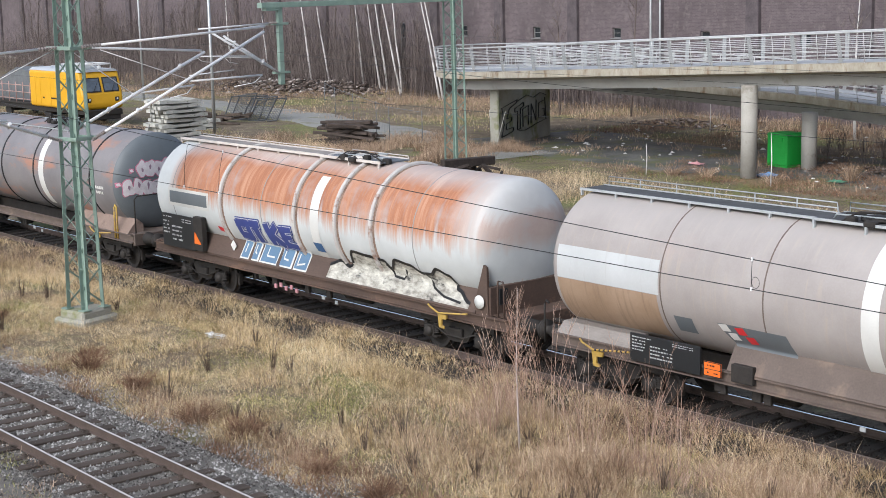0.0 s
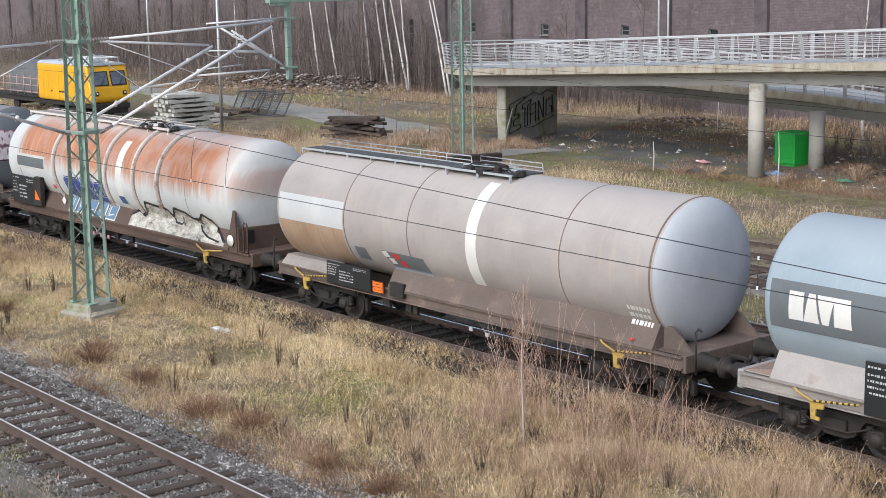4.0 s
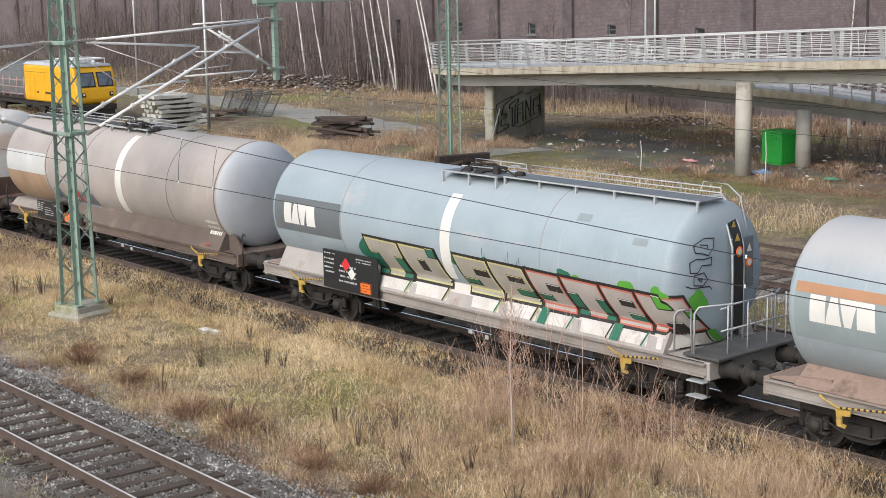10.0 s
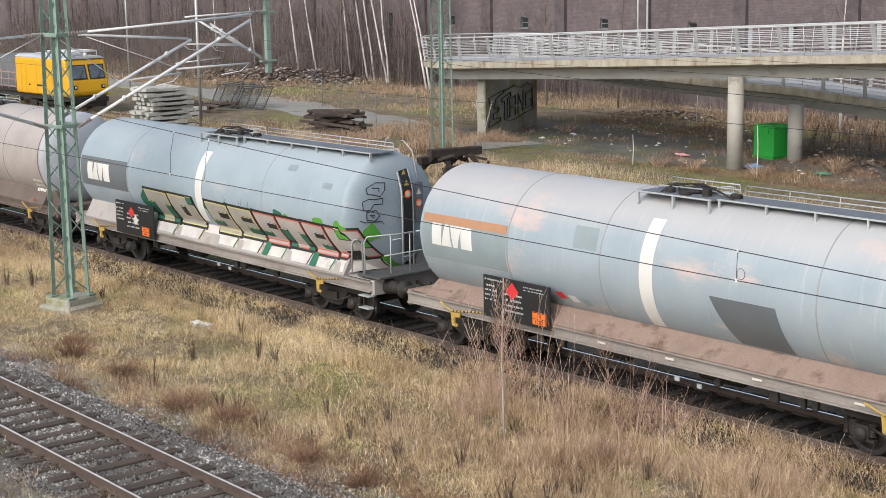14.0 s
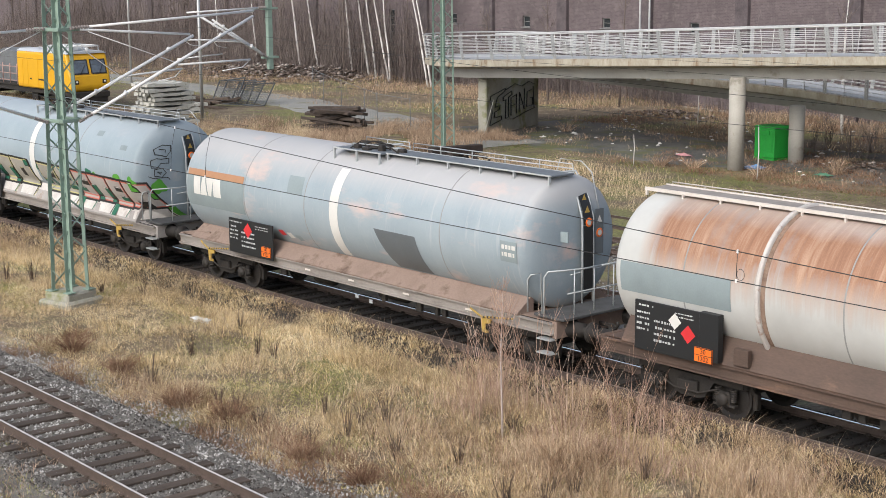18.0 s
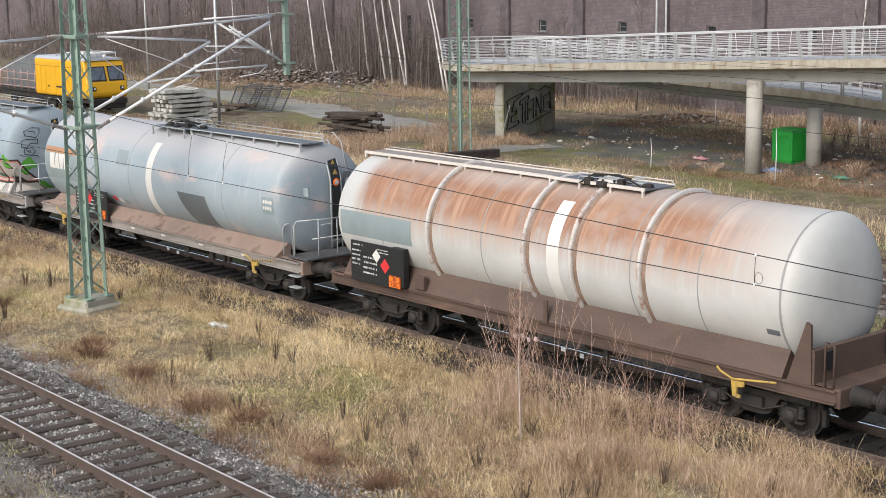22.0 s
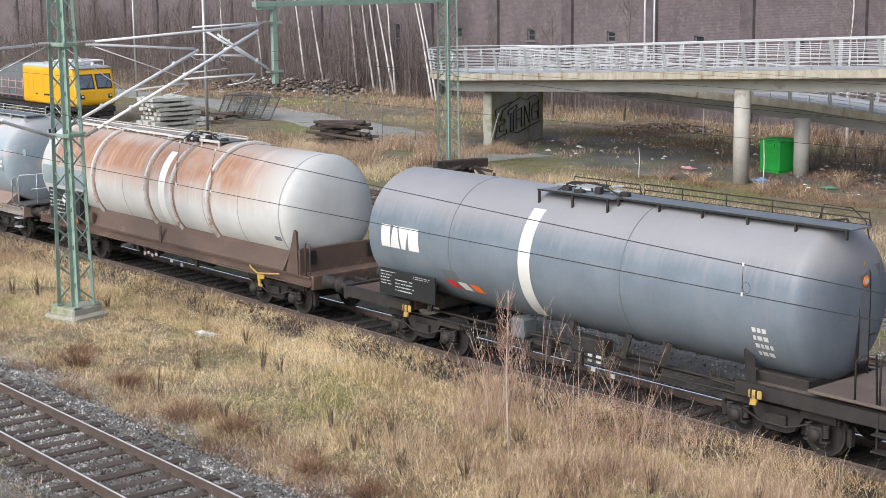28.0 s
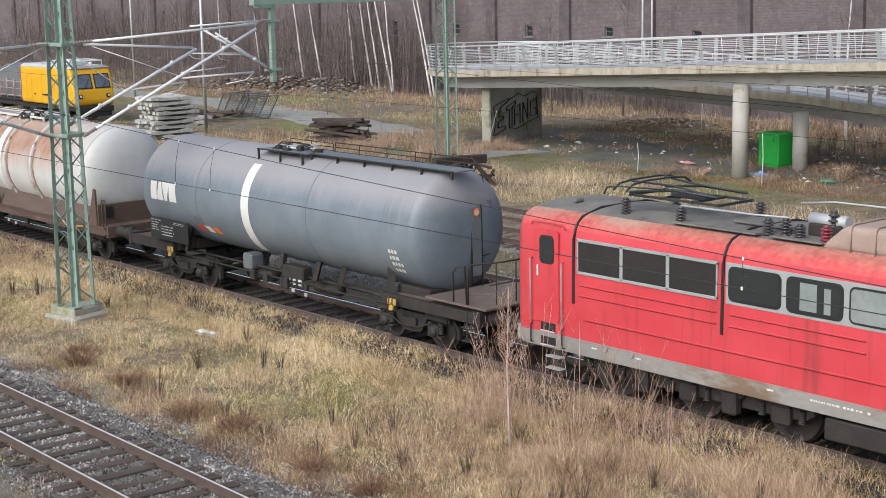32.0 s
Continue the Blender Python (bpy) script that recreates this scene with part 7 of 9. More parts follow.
def data_board(th, xc, x0, x1, z1, z0, seed, y=-1.50, plate=(None,), deep=0.05):
    b = part("number_board", Geo().box(((x0 + x1) / 2 - xc, y + deep / 2, (z0 + z1) / 2), (x1 - x0, deep, z1 - z0), 0.008), P_BLACK, th, "black board with white lettering bars")
    g = Geo()
    h, w = z1 - z0, x1 - x0
    bar_text(g, x0 - xc + 0.06, z1 - 0.04, w * 0.28, h * 0.10, y - 0.003, 1, seed)
    bar_text(g, x0 - xc + 0.06, z1 - 0.18 * h, w * 0.20, h * 0.45, y - 0.003, 4, seed + 1)
    bar_text(g, x0 - xc + w * 0.30, z1 - 0.30 * h, w * 0.33, h * 0.52, y - 0.003, 4, seed + 2)
    bar_text(g, x0 - xc + w * 0.62, z1 - 0.08 * h, w * 0.30, h * 0.14, y - 0.003, 2, seed + 3)
    tagged(part("lettering", g, P_PANEL, b), "rows of small white lettering bars", kind="stuff")
    return b


def hazard_plate(th, xc, x, z, w=0.42, h=0.28, y=-1.53, code=None, seed=0):
    o = part("hazard_plate", Geo().box((x - xc, y, z), (w, 0.02, h), 0.004), P_ORANGE, th, "orange hazard plate")
    g = Geo()
    for bx, bz, sx, sz in ((0, h / 2 - 0.008, w, 0.014), (0, -h / 2 + 0.008, w, 0.014), (0, 0, w, 0.012), (-w / 2 + 0.007, 0, 0.014, h), (w / 2 - 0.007, 0, 0.014, h)):
        g.box((x - xc + bx, y - 0.011, z + bz), (sx, 0.004, sz))
    part("plate_border", g, P_BLACK, o)
    if code:
        for text, dz in zip(code, (h * 0.25, -h * 0.25)):
            c = bpy.data.curves.new("code", "FONT")
            c.body, c.size, c.align_x, c.align_y, c.extrude = text, h * 0.46, "CENTER", "CENTER", 0.002
            tmp = new("tmp", c)
            me = bpy.data.meshes.new_from_object(tmp)
            bpy.data.objects.remove(tmp)
            part("code", me, P_BLACK, o, at=pose(x - xc, y - 0.012, z + dz, 90, 0, 0))
    else:
        g = Geo()
        bar_text(g, x - xc - w * 0.3, z + h * 0.40, w * 0.62, h * 0.3, y - 0.011, 1, seed)
        bar_text(g, x - xc - w * 0.4, z - h * 0.10, w * 0.82, h * 0.3, y - 0.011, 1, seed + 1)
        part("code", g, P_BLACK, o)
    return o


def logo_blocks(th, xc, x0, x1, z1, z0, mat=None):
    """Four plain white shapes in place of a maker's name."""
    w = (x1 - x0) / 4
    forms = ((0.0, 0.98, 0.98, 0.0), (1.28, 1.72, 2.02, 1.0), (1.84, 2.98, 2.62, 2.20), (2.92, 3.98, 4.10, 2.98))
    for a, b, c, d in forms:
        g = Geo()
        patch_on(g, xc, [(x0 + a * w, z1 + 0.03), (x0 + b * w, z1 + 0.03), (x0 + c * w, z0 - 0.03), (x0 + d * w, z0 - 0.03)], off=0.014)
        part("logo_block", g, mat or P_WHITE, th)


def marks(th, xc, x, z, n, seed, mat=None, w=0.42, y=None):
    """Small stencilled bars on the tank side."""
    g, r = Geo(), random.Random(seed)
    for k in range(n):
        zz = z - k * 0.16
        cx = x
        while cx < x + w:
            lw = r.uniform(0.05, 0.12)
            patch_on(g, xc, rect(cx, cx + lw, zz, zz - 0.09), off=0.010, nx=1, nz=2)
            cx += lw + 0.03
    part("stencil_marks", g, mat or P_WHITE, th)


def ladder_end(th, b, half, mat, board=None):
    """Ladder on the tank end, platform and its railings."""
    y, w = 0.27, 0.17
    xo = b + 0.42

    def at(yy, z, o=0.0):
        return (xo + o - 0.42 * max(0.0, (z - 3.0) / 1.0) ** 2, yy, z)

    part("ladder_rail", Geo().tube([at(y - w, 1.3, 0.06), at(y - w, 2.6, 0.06), at(y - w, 3.2, 0.06), at(y - w, 3.6, 0.06), at(y - w - 0.06, 3.95, 0.06), (xo - 0.5, y - w - 0.1, 4.12), (xo - 0.85, y - w - 0.1, 4.10)], 0.022, 8), mat, th)
    part("ladder_rail", Geo().tube([at(y + w, 1.3, 0.06), at(y + w, 2.6, 0.06), at(y + w, 3.2, 0.06), at(y + w, 3.6, 0.06), at(y + w, 3.95, 0.06), (xo - 0.5, y + w, 4.16), (xo - 0.85, y + w, 4.10)], 0.022, 8), mat, th)
    part("hand_hoop", Geo().tube([at(y + 0.45, 3.25, 0.0), (xo - 0.28, y + 0.45, 4.12), (xo - 0.55, y + 0.40, 4.34), (xo - 1.1, y + 0.30, 4.36), (xo - 1.2, y + 0.28, 4.05)], 0.014, 6), mat, th)
    for k in range(8):
        part("rung", Geo().tube([at(y - w, 1.55 + 0.3 * k, 0.06), at(y + w, 1.55 + 0.3 * k, 0.06)], 0.012, 6), mat, th)
    part("brace_bar", Geo().tube([at(y - 0.5, 2.0, 0.03), at(y + 0.45, 2.05, 0.03)], 0.012, 6), mat, th)
    if board:
        g = Geo()
        g.sheet([[at(y - w + 0.03, z, 0.08), at(y + w - 0.03, z, 0.08)] for z in (1.6, 2.2, 2.8, 3.2, 3.45, 3.7, 3.9)])
        g.sheet([[at(y + w - 0.03, z, 0.075), at(y - w + 0.03, z, 0.075)] for z in (1.6, 2.2, 2.8, 3.2, 3.45, 3.7, 3.9)])
        part("ladder_guard", g, P_BLACK if mat is not M_DARK else P_DKGREY, th)
        part("side_guard", Geo().box((xo - 0.01, y + 0.42, 2.85), (0.015, 0.26, 1.0), 0.003), P_DKGREY, th)
        for yy, z, m in ((y, 3.62, P_YELLOW), (y, 3.38, P_YELLOW), (y + 0.42, 3.12, P_OFFWHITE)):
            o_ = at(yy, z, 0.09 if yy == y else 0.0)
            part("warning_sign", Geo().prism([(yy - 0.08, z - 0.07), (yy + 0.08, z - 0.07), (yy, z + 0.08)], "X", o_[0], o_[0] + 0.006), m, th)
        for yy, z in ((y, 3.10), (y + 0.42, 2.82)):
            o_ = at(yy, z, 0.09 if yy == y else 0.0)
            part("round_sign", Geo().lathe([(o_[0], 0.105), (o_[0] + 0.006, 0.10), (o_[0] + 0.006, 0.0)], 20, "X", (0, yy, z)), P_ORANGE, th)
            part("round_sign_face", Geo().lathe([(o_[0] + 0.009, 0.065), (o_[0] + 0.009, 0.0)], 16, "X", (0, yy, z)), P_OFFWHITE, th)
    part("platform", Geo().box(((b + 0.5 + half - 0.55) / 2 + 0.02, 0, 1.30), (half - 0.55 - b - 0.3, 2.6, 0.06), 0.01), P_GRATE if mat is not M_DARK else P_MUDSILL, th)
    x1 = half - 0.62
    for yy in (-1.25, 1.25):
        part("platform_rail", Geo().tube([(x1 - 0.95, yy, 1.3), (x1 - 0.95, yy, 2.0), (x1 - 0.85, yy, 2.12), (x1 - 0.55, yy, 2.2), (x1 - 0.5, yy, 1.3)], 0.02, 8), mat, th)
        part("platform_rail", Geo().tube([(x1 - 0.45, yy, 1.3), (x1 - 0.45, yy, 2.12), (x1 - 0.35, yy * 0.99, 2.25), (x1, yy * 0.5, 2.28), (x1, 0, 2.28)], 0.02, 8), mat, th)
    for yy in (-0.8, -0.2, 0.4, 1.0):
        part("rail_post", Geo().tube([(x1, yy, 1.3), (x1, yy, 2.28)], 0.016, 6), mat, th)
    part("platform_rail", Geo().tube([(x1, -1.0, 1.8), (x1, 1.2, 1.8)], 0.016, 6), mat, th)
    for z in (0.55, 0.85):
        part("step", Geo().box((x1 - 0.25, -1.36, z), (0.42, 0.22, 0.03), 0.005), mat, th)
    for e in (-0.44, -0.06):
        part("step_hanger", Geo().box((x1 + e, -1.30, 0.86), (0.04, 0.03, 0.66)), M_DARK, th)


def wagon(label, x0, x1, piv, at_ends, seed, name="tank_wagon"):
    th = thing(name, label, "tank wagon", "tank wagons of the train")
    xc, half = (x0 + x1) / 2, (x1 - x0) / 2
    WAG.append((th, xc))
    for s in (-1, 1):
        bogie(th, s * piv)
    ends(th, half, at_ends)
    undergear(th, half, piv, seed)
    return th, xc, half


def seams(th, xc, xs, mat):
    for x in xs:
        ring(th, "weld_seam", x - xc, 0.03, 0.006, mat)


def band(th, xc, x, w, mat, z_top=3.75, z_bot=1.60, skirt=False, name="white_band"):
    g = Geo()
    patch_on(g, xc, rect(x - w / 2, x + w / 2, z_top, z_bot), skirt, 0.008, 2, 24)
    part(name, g, mat, th)


def panel(th, name, xc, quad, mat, label="", off=0.007):
    g = Geo()
    patch_on(g, xc, quad, True, off, 4, 14)
    return part(name, g, mat, th, label)


S_DARK = plain("dark_weld_line", (0.16, 0.12, 0.10), 0.7)
S_GREY = plain("grey_weld_line", (0.30, 0.30, 0.29), 0.6)


def wagon_grey_first():
    th, xc, half = wagon("dull grey tank wagon with a dark end and sprayed white letters", -56.1, -39.9, 5.45, P_MUDSILL, 11)
    tank_shell(th, -54.6 - xc, -41.5 - xc, P_GREYZ, end=P_DKGREY, end_label="dark slate tank end")
    sills(th, half, P_MUDSILL, False, -54.6 - xc, -41.5 - xc)
    for s in (-1, 1):
        for x0, x1 in ((-55.2, -52.0), (-44.2, -40.9)):
            part("saddle", Geo().prism([(s * 1.35, 1.20), (s * 1.0, 1.62), (s * 0.8, 1.45), (s * 0.8, 1.20)], "X", x0 - xc, x1 - xc), P_DUSTY, th)
    for x in (-52.0, -49.2, -46.8, -42.9):
        ring(th, "stiffening_ring", x - xc, 0.06, 0.03, P_BLACK)
    band(th, xc, -46.25, 0.36, P_WHITE)
    catwalk(th, -53 - xc, -45.6 - xc, P_SILVER, P_WALKDARK)
    manhole(th, -47.0 - xc, P_SILVER)
    lever(th, -42.6 - xc, 1.15, False)
    part("grab_rail", Geo().tube([(half - 1.75, -1.36, 1.0), (half - 1.75, -1.36, 1.95), (half - 1.68, -1.36, 2.02), (half - 1.6, -1.36, 1.95), (half - 1.6, -1.36, 1.0)], 0.03, 8), P_YELLOW, th)
    part("platform_rail", Geo().tube([(half - 0.75, -1.2, 1.2), (half - 0.75, -1.2, 2.25), (half - 0.75, -1.1, 2.35), (half - 0.75, 0.2, 2.35), (half - 0.75, 0.3, 1.2)], 0.022, 8), M_DARK, th)
    marks(th, xc, -42.55, 2.55, 2, 5)
    rnd = random.Random(4)
    rim = plain("pink_spray_rim", (0.50, 0.16, 0.24), 0.6)
    body = surface("white_pink_spray", (0.46, 0.40, 0.42), (0.70, 0.66, 0.67), 6, 0.6)
    line = plain("violet_spray_line", (0.26, 0.17, 0.22), 0.6)
    for row, (zz, ys) in enumerate(((3.12, (-0.66, -0.40, -0.12, 0.16, 0.40)), (2.58, (-1.10, -0.80, -0.50, -0.20, 0.10, 0.38)))):
        for k, y in enumerate(ys):
            z = zz + rnd.uniform(-0.05, 0.05) - 0.02 * k
            ry, rz = rnd.uniform(0.15, 0.19), rnd.uniform(0.21, 0.27)
            part("sprayed_rim", dome_blot(Geo(), -41.5 - xc, 0.464, y, z, ry + 0.025, rz + 0.025, 10 * row + k, 0.010 + 0.001 * k), rim, th)
            part("sprayed_bubble", dome_blot(Geo(), -41.5 - xc, 0.464, y, z, ry, rz, 10 * row + k, 0.020 + 0.001 * k), body, th, "sprayed pale bubble shape on the tank end")
            part("sprayed_line", dome_blot(Geo(), -41.5 - xc, 0.464, y + 0.02, z + rnd.uniform(-0.05, 0.08), 0.035, rnd.uniform(0.06, 0.12), 30 + 10 * row + k, 0.030), line, th)
    for y, z in ((-0.97, 3.06), (-1.36, 2.66)):
        part("sprayed_dot", dome_blot(Geo(), -41.5 - xc, 0.464, y, z, 0.08, 0.08, 91, 0.012), rim, th)
        part("sprayed_dot", dome_blot(Geo(), -41.5 - xc, 0.464, y, z, 0.05, 0.05, 92, 0.022), body, th)


# Rust beside the rings, darkened for the shadow line they throw.
P_RUSTSHADE = surface("rust_and_shadow_line", (0.10, 0.055, 0.036), (0.34, 0.24, 0.18), 2.2, 0.8, 0, 14, 0.1, spread=0.18)
P_RING = surface("rust_edged_ring", (0.44, 0.40, 0.37), (0.62, 0.60, 0.57), 2.5, 0.6, spot=(0.28, 0.16, 0.11), spot_scale=2.2, spot_at=0.56)


def upright_end(th, xc, x, mat, half):
    """Upright corner plates and the box-shaped tank cradle at an end."""
    for s in (-1, 1):
        part("corner_plate", Geo().prism([(x - 0.42 - xc, 1.20), (x + 0.12 - xc, 1.20), (x + 0.08 - xc, 2.30), (x - 0.02 - xc, 2.34)], "Y", s * 1.36, s * 1.30), mat, th)
        # Black plates draw the shade inside the cradle openings.
        part("opening_shade_plate", Geo().box((x + 0.175 - xc, s * 0.95, 1.60), (0.03, 0.26, 0.36), 0.01), P_BLACK, th)
        part("grab_rail", Geo().tube([(x + 0.35 - xc, s * 1.28, 0.9), (x + 0.35 - xc, s * 1.28, 1.95), (x + 0.38 - xc, s * 1.28, 2.02), (x + 0.52 - xc, s * 1.28, 2.02), (x + 0.55 - xc, s * 1.28, 1.95), (x + 0.55 - xc, s * 1.28, 1.2)], 0.022, 8), mat, th)
    part("cradle", Geo().box((x + 0.08 - xc, 0, 1.52), (0.14, 2.64, 0.64), 0.01), mat, th)


def wagon_rusty_sprayed():
    th, xc, half = wagon("white tank wagon streaked with orange rust, sprayed blue and white", -39.9, -23.3, 5.5, P_DARKSILL, 12)
    a, b = -38.7 - xc, -25.05 - xc
    tank_shell(th, a, b, P_RUSTA)
    sills(th, half, P_DARKSILL, True, a, b)
    for x in (-35.35, -31.85, -30.1, -28.65):
        ring(th, "stiffening_ring", x - xc, 0.10, 0.08, P_RING)
        # Dark strip, set a little right: rust with the ring's shadow painted in.
        ring(th, "ring_shadow_strip", x - xc + 0.02, 0.20, 0.008, P_RUSTSHADE)
    seams(th, xc, (-37.9, -33.4, -27.1), S_GREY)
    band(th, xc, -31.0, 0.36, P_WHITE)
    catwalk(th, -39.0 - xc, -31.9 - xc, P_CREAM, P_WALKTAN, y0=-0.45, y1=0.20, z=4.15, bar=0.07, posts=0.95, rails=(0.08,))
    catwalk(th, -31.9 - xc, -29.4 - xc, P_CREAM, P_WALKDARK, y0=-0.56, y1=0.35, z=4.16, bar=0.07, rails=(0.09,))
    manhole(th, -30.6 - xc, P_CREAM)
    panel(th, "grey_panel", xc, rect(-38.12, -35.98, 2.90, 2.40), P_OFFWHITE)
    panel(th, "grey_panel", xc, rect(-38.04, -36.07, 2.82, 2.49), P_DKGREY, "", 0.011)
    data_board(th, xc, -38.5, -36.75, 2.14, 1.2, 31)
    part("equipment_box", Geo().box((-36.52 - xc, -1.46, 1.72), (0.46, 0.16, 0.95), 0.01), M_DARK, th)
    part("hazard_plate", Geo().prism([(-36.68 - xc, 1.44), (-36.34 - xc, 1.44), (-36.66 - xc, 1.76)], "Y", -1.56, -1.545), P_ORANGE, th, "folded orange hazard plate")
    g = Geo()
    patch_on(g, xc, [(-35.78, 2.02), (-35.52, 1.98), (-35.48, 1.84), (-35.74, 1.88)], off=0.01)
    part("red_label", g, P_RED, th)
    part("white_diamond", diamond(Geo(), -35.05 - xc, 1.55, 0.15, near_y(1.5, True) - 0.06), P_WHITE, th)
    blue = plain("blue_spray_paint", (0.05, 0.07, 0.25), 0.5)
    teal = plain("steel_blue_spray_paint", (0.12, 0.21, 0.32), 0.5)
    pale = plain("white_spray_paint", (0.68, 0.68, 0.64), 0.6)
    for ch, x, w in (("O", -34.75, 0.70), ("T", -33.98, 0.36), ("K", -33.30, 0.56), ("E", -32.62, 0.52)):
        spray_letter(th, xc, ch, x, x + w, 2.36, 1.80, 0.12, blue, pale, blue, 0.17)
    rnd = random.Random(9)
    for x, w in ((-34.65, 0.42), (-34.15, 0.34), (-33.72, 0.80), (-32.84, 0.58), (-32.18, 0.62)):
        g = Geo()
        patch_on(g, xc, [(x, 1.76), (x + w, 1.77 + rnd.uniform(-0.04, 0.04)), (x + w + rnd.uniform(-0.05, 0.03), 1.27), (x + rnd.uniform(-0.03, 0.06), 1.27)], off=0.012)
        part("sprayed_edge", g, pale, th)
        g = Geo()
        patch_on(g, xc, rect(x + 0.04, x + w - 0.05, 1.72, 1.31), off=0.020)
        part("sprayed_letter", g, teal, th)
        g = Geo()
        a, b_ = rnd.uniform(0.25, 0.45), rnd.uniform(0.6, 0.8)
        line_on(g, xc, [(x + w * a, 1.66), (x + w * a, rnd.uniform(1.4, 1.5)), (x + w * b_, 1.46), (x + w * b_, rnd.uniform(1.5, 1.62))][:rnd.choice((2, 3, 4))], 0.04, off=0.028)
        part("sprayed_line", g, pale, th)
    panel(th, "blue_label", xc, rect(-31.2, -30.85, 2.1, 1.86, 0.05), plain("blue_label_paint", (0.05, 0.12, 0.26)), "", 0.014)
    # the white and black piece along the skirt
    ink = plain("black_spray_paint", (0.02, 0.018, 0.018), 0.5)
    chalk = surface("patchy_white_spray", (0.20, 0.18, 0.15), (0.66, 0.64, 0.56), 3.0, 0.6, 0, 9, 0.1, spread=0.13, spot=(0.05, 0.047, 0.043), spot_scale=2.4, spot_at=0.53, stretch=(0.8, 1, 1.6))
    top = [(-30.7, 1.60), (-30.3, 1.72), (-29.9, 1.62), (-29.6, 2.06), (-29.0, 2.02), (-28.4, 1.98), (-28.2, 1.80), (-27.9, 2.06), (-27.4, 2.0), (-27.0, 1.84), (-26.7, 1.86), (-26.4, 2.03), (-26.0, 1.92), (-25.8, 1.62), (-25.3, 1.40)]
    soft = []
    for (xa, za), (xb, zb) in zip(top, top[1:]):
        for q in (0.0, 0.17, 0.34, 0.5, 0.67, 0.84):
            soft.append((xa + (xb - xa) * q, za + (zb - za) * (0.5 - 0.5 * math.cos(math.pi * q))))
    top = soft + [top[-1]]
    g = Geo().sheet([[spot(x - xc, z + (1.27 - z) * j / 6, True, 0.012) for j in range(7)] for x, z in top])
    part("sprayed_piece", g, chalk, th, "sprayed white letters with black shading")
    g = Geo()
    line_on(g, xc, top, 0.075, off=0.022)
    line_on(g, xc, [(-28.35, 1.86), (-28.1, 1.62), (-27.75, 1.60), (-27.62, 1.84)], 0.05, off=0.024)
    line_on(g, xc, [(-26.9, 1.82), (-26.6, 1.55), (-26.2, 1.42), (-25.6, 1.36)], 0.05, off=0.024)
    part("sprayed_outline", g, ink, th)
    g = Geo()
    g.lathe([(-1.43, 0.0), (-1.43, 0.155), (-1.41, 0.155)], 20, "Y", (-24.86 - xc, 0, 1.50))
    part("sprayed_dot", g, pale, th)
    upright_end(th, xc, -24.75, P_DARKSILL, half)
    lever(th, -26.1 - xc, 1.16, False, 0.05)
    pink = plain("faded_pink_paint", (0.52, 0.25, 0.27), 0.6)
    for k in range(5):
        part("brake_handle", Geo().box((-33.0 + k * 0.24 - xc, -1.36, 0.72 + 0.06 * (k % 2)), (0.10, 0.04, 0.11), 0.005), pink, th)


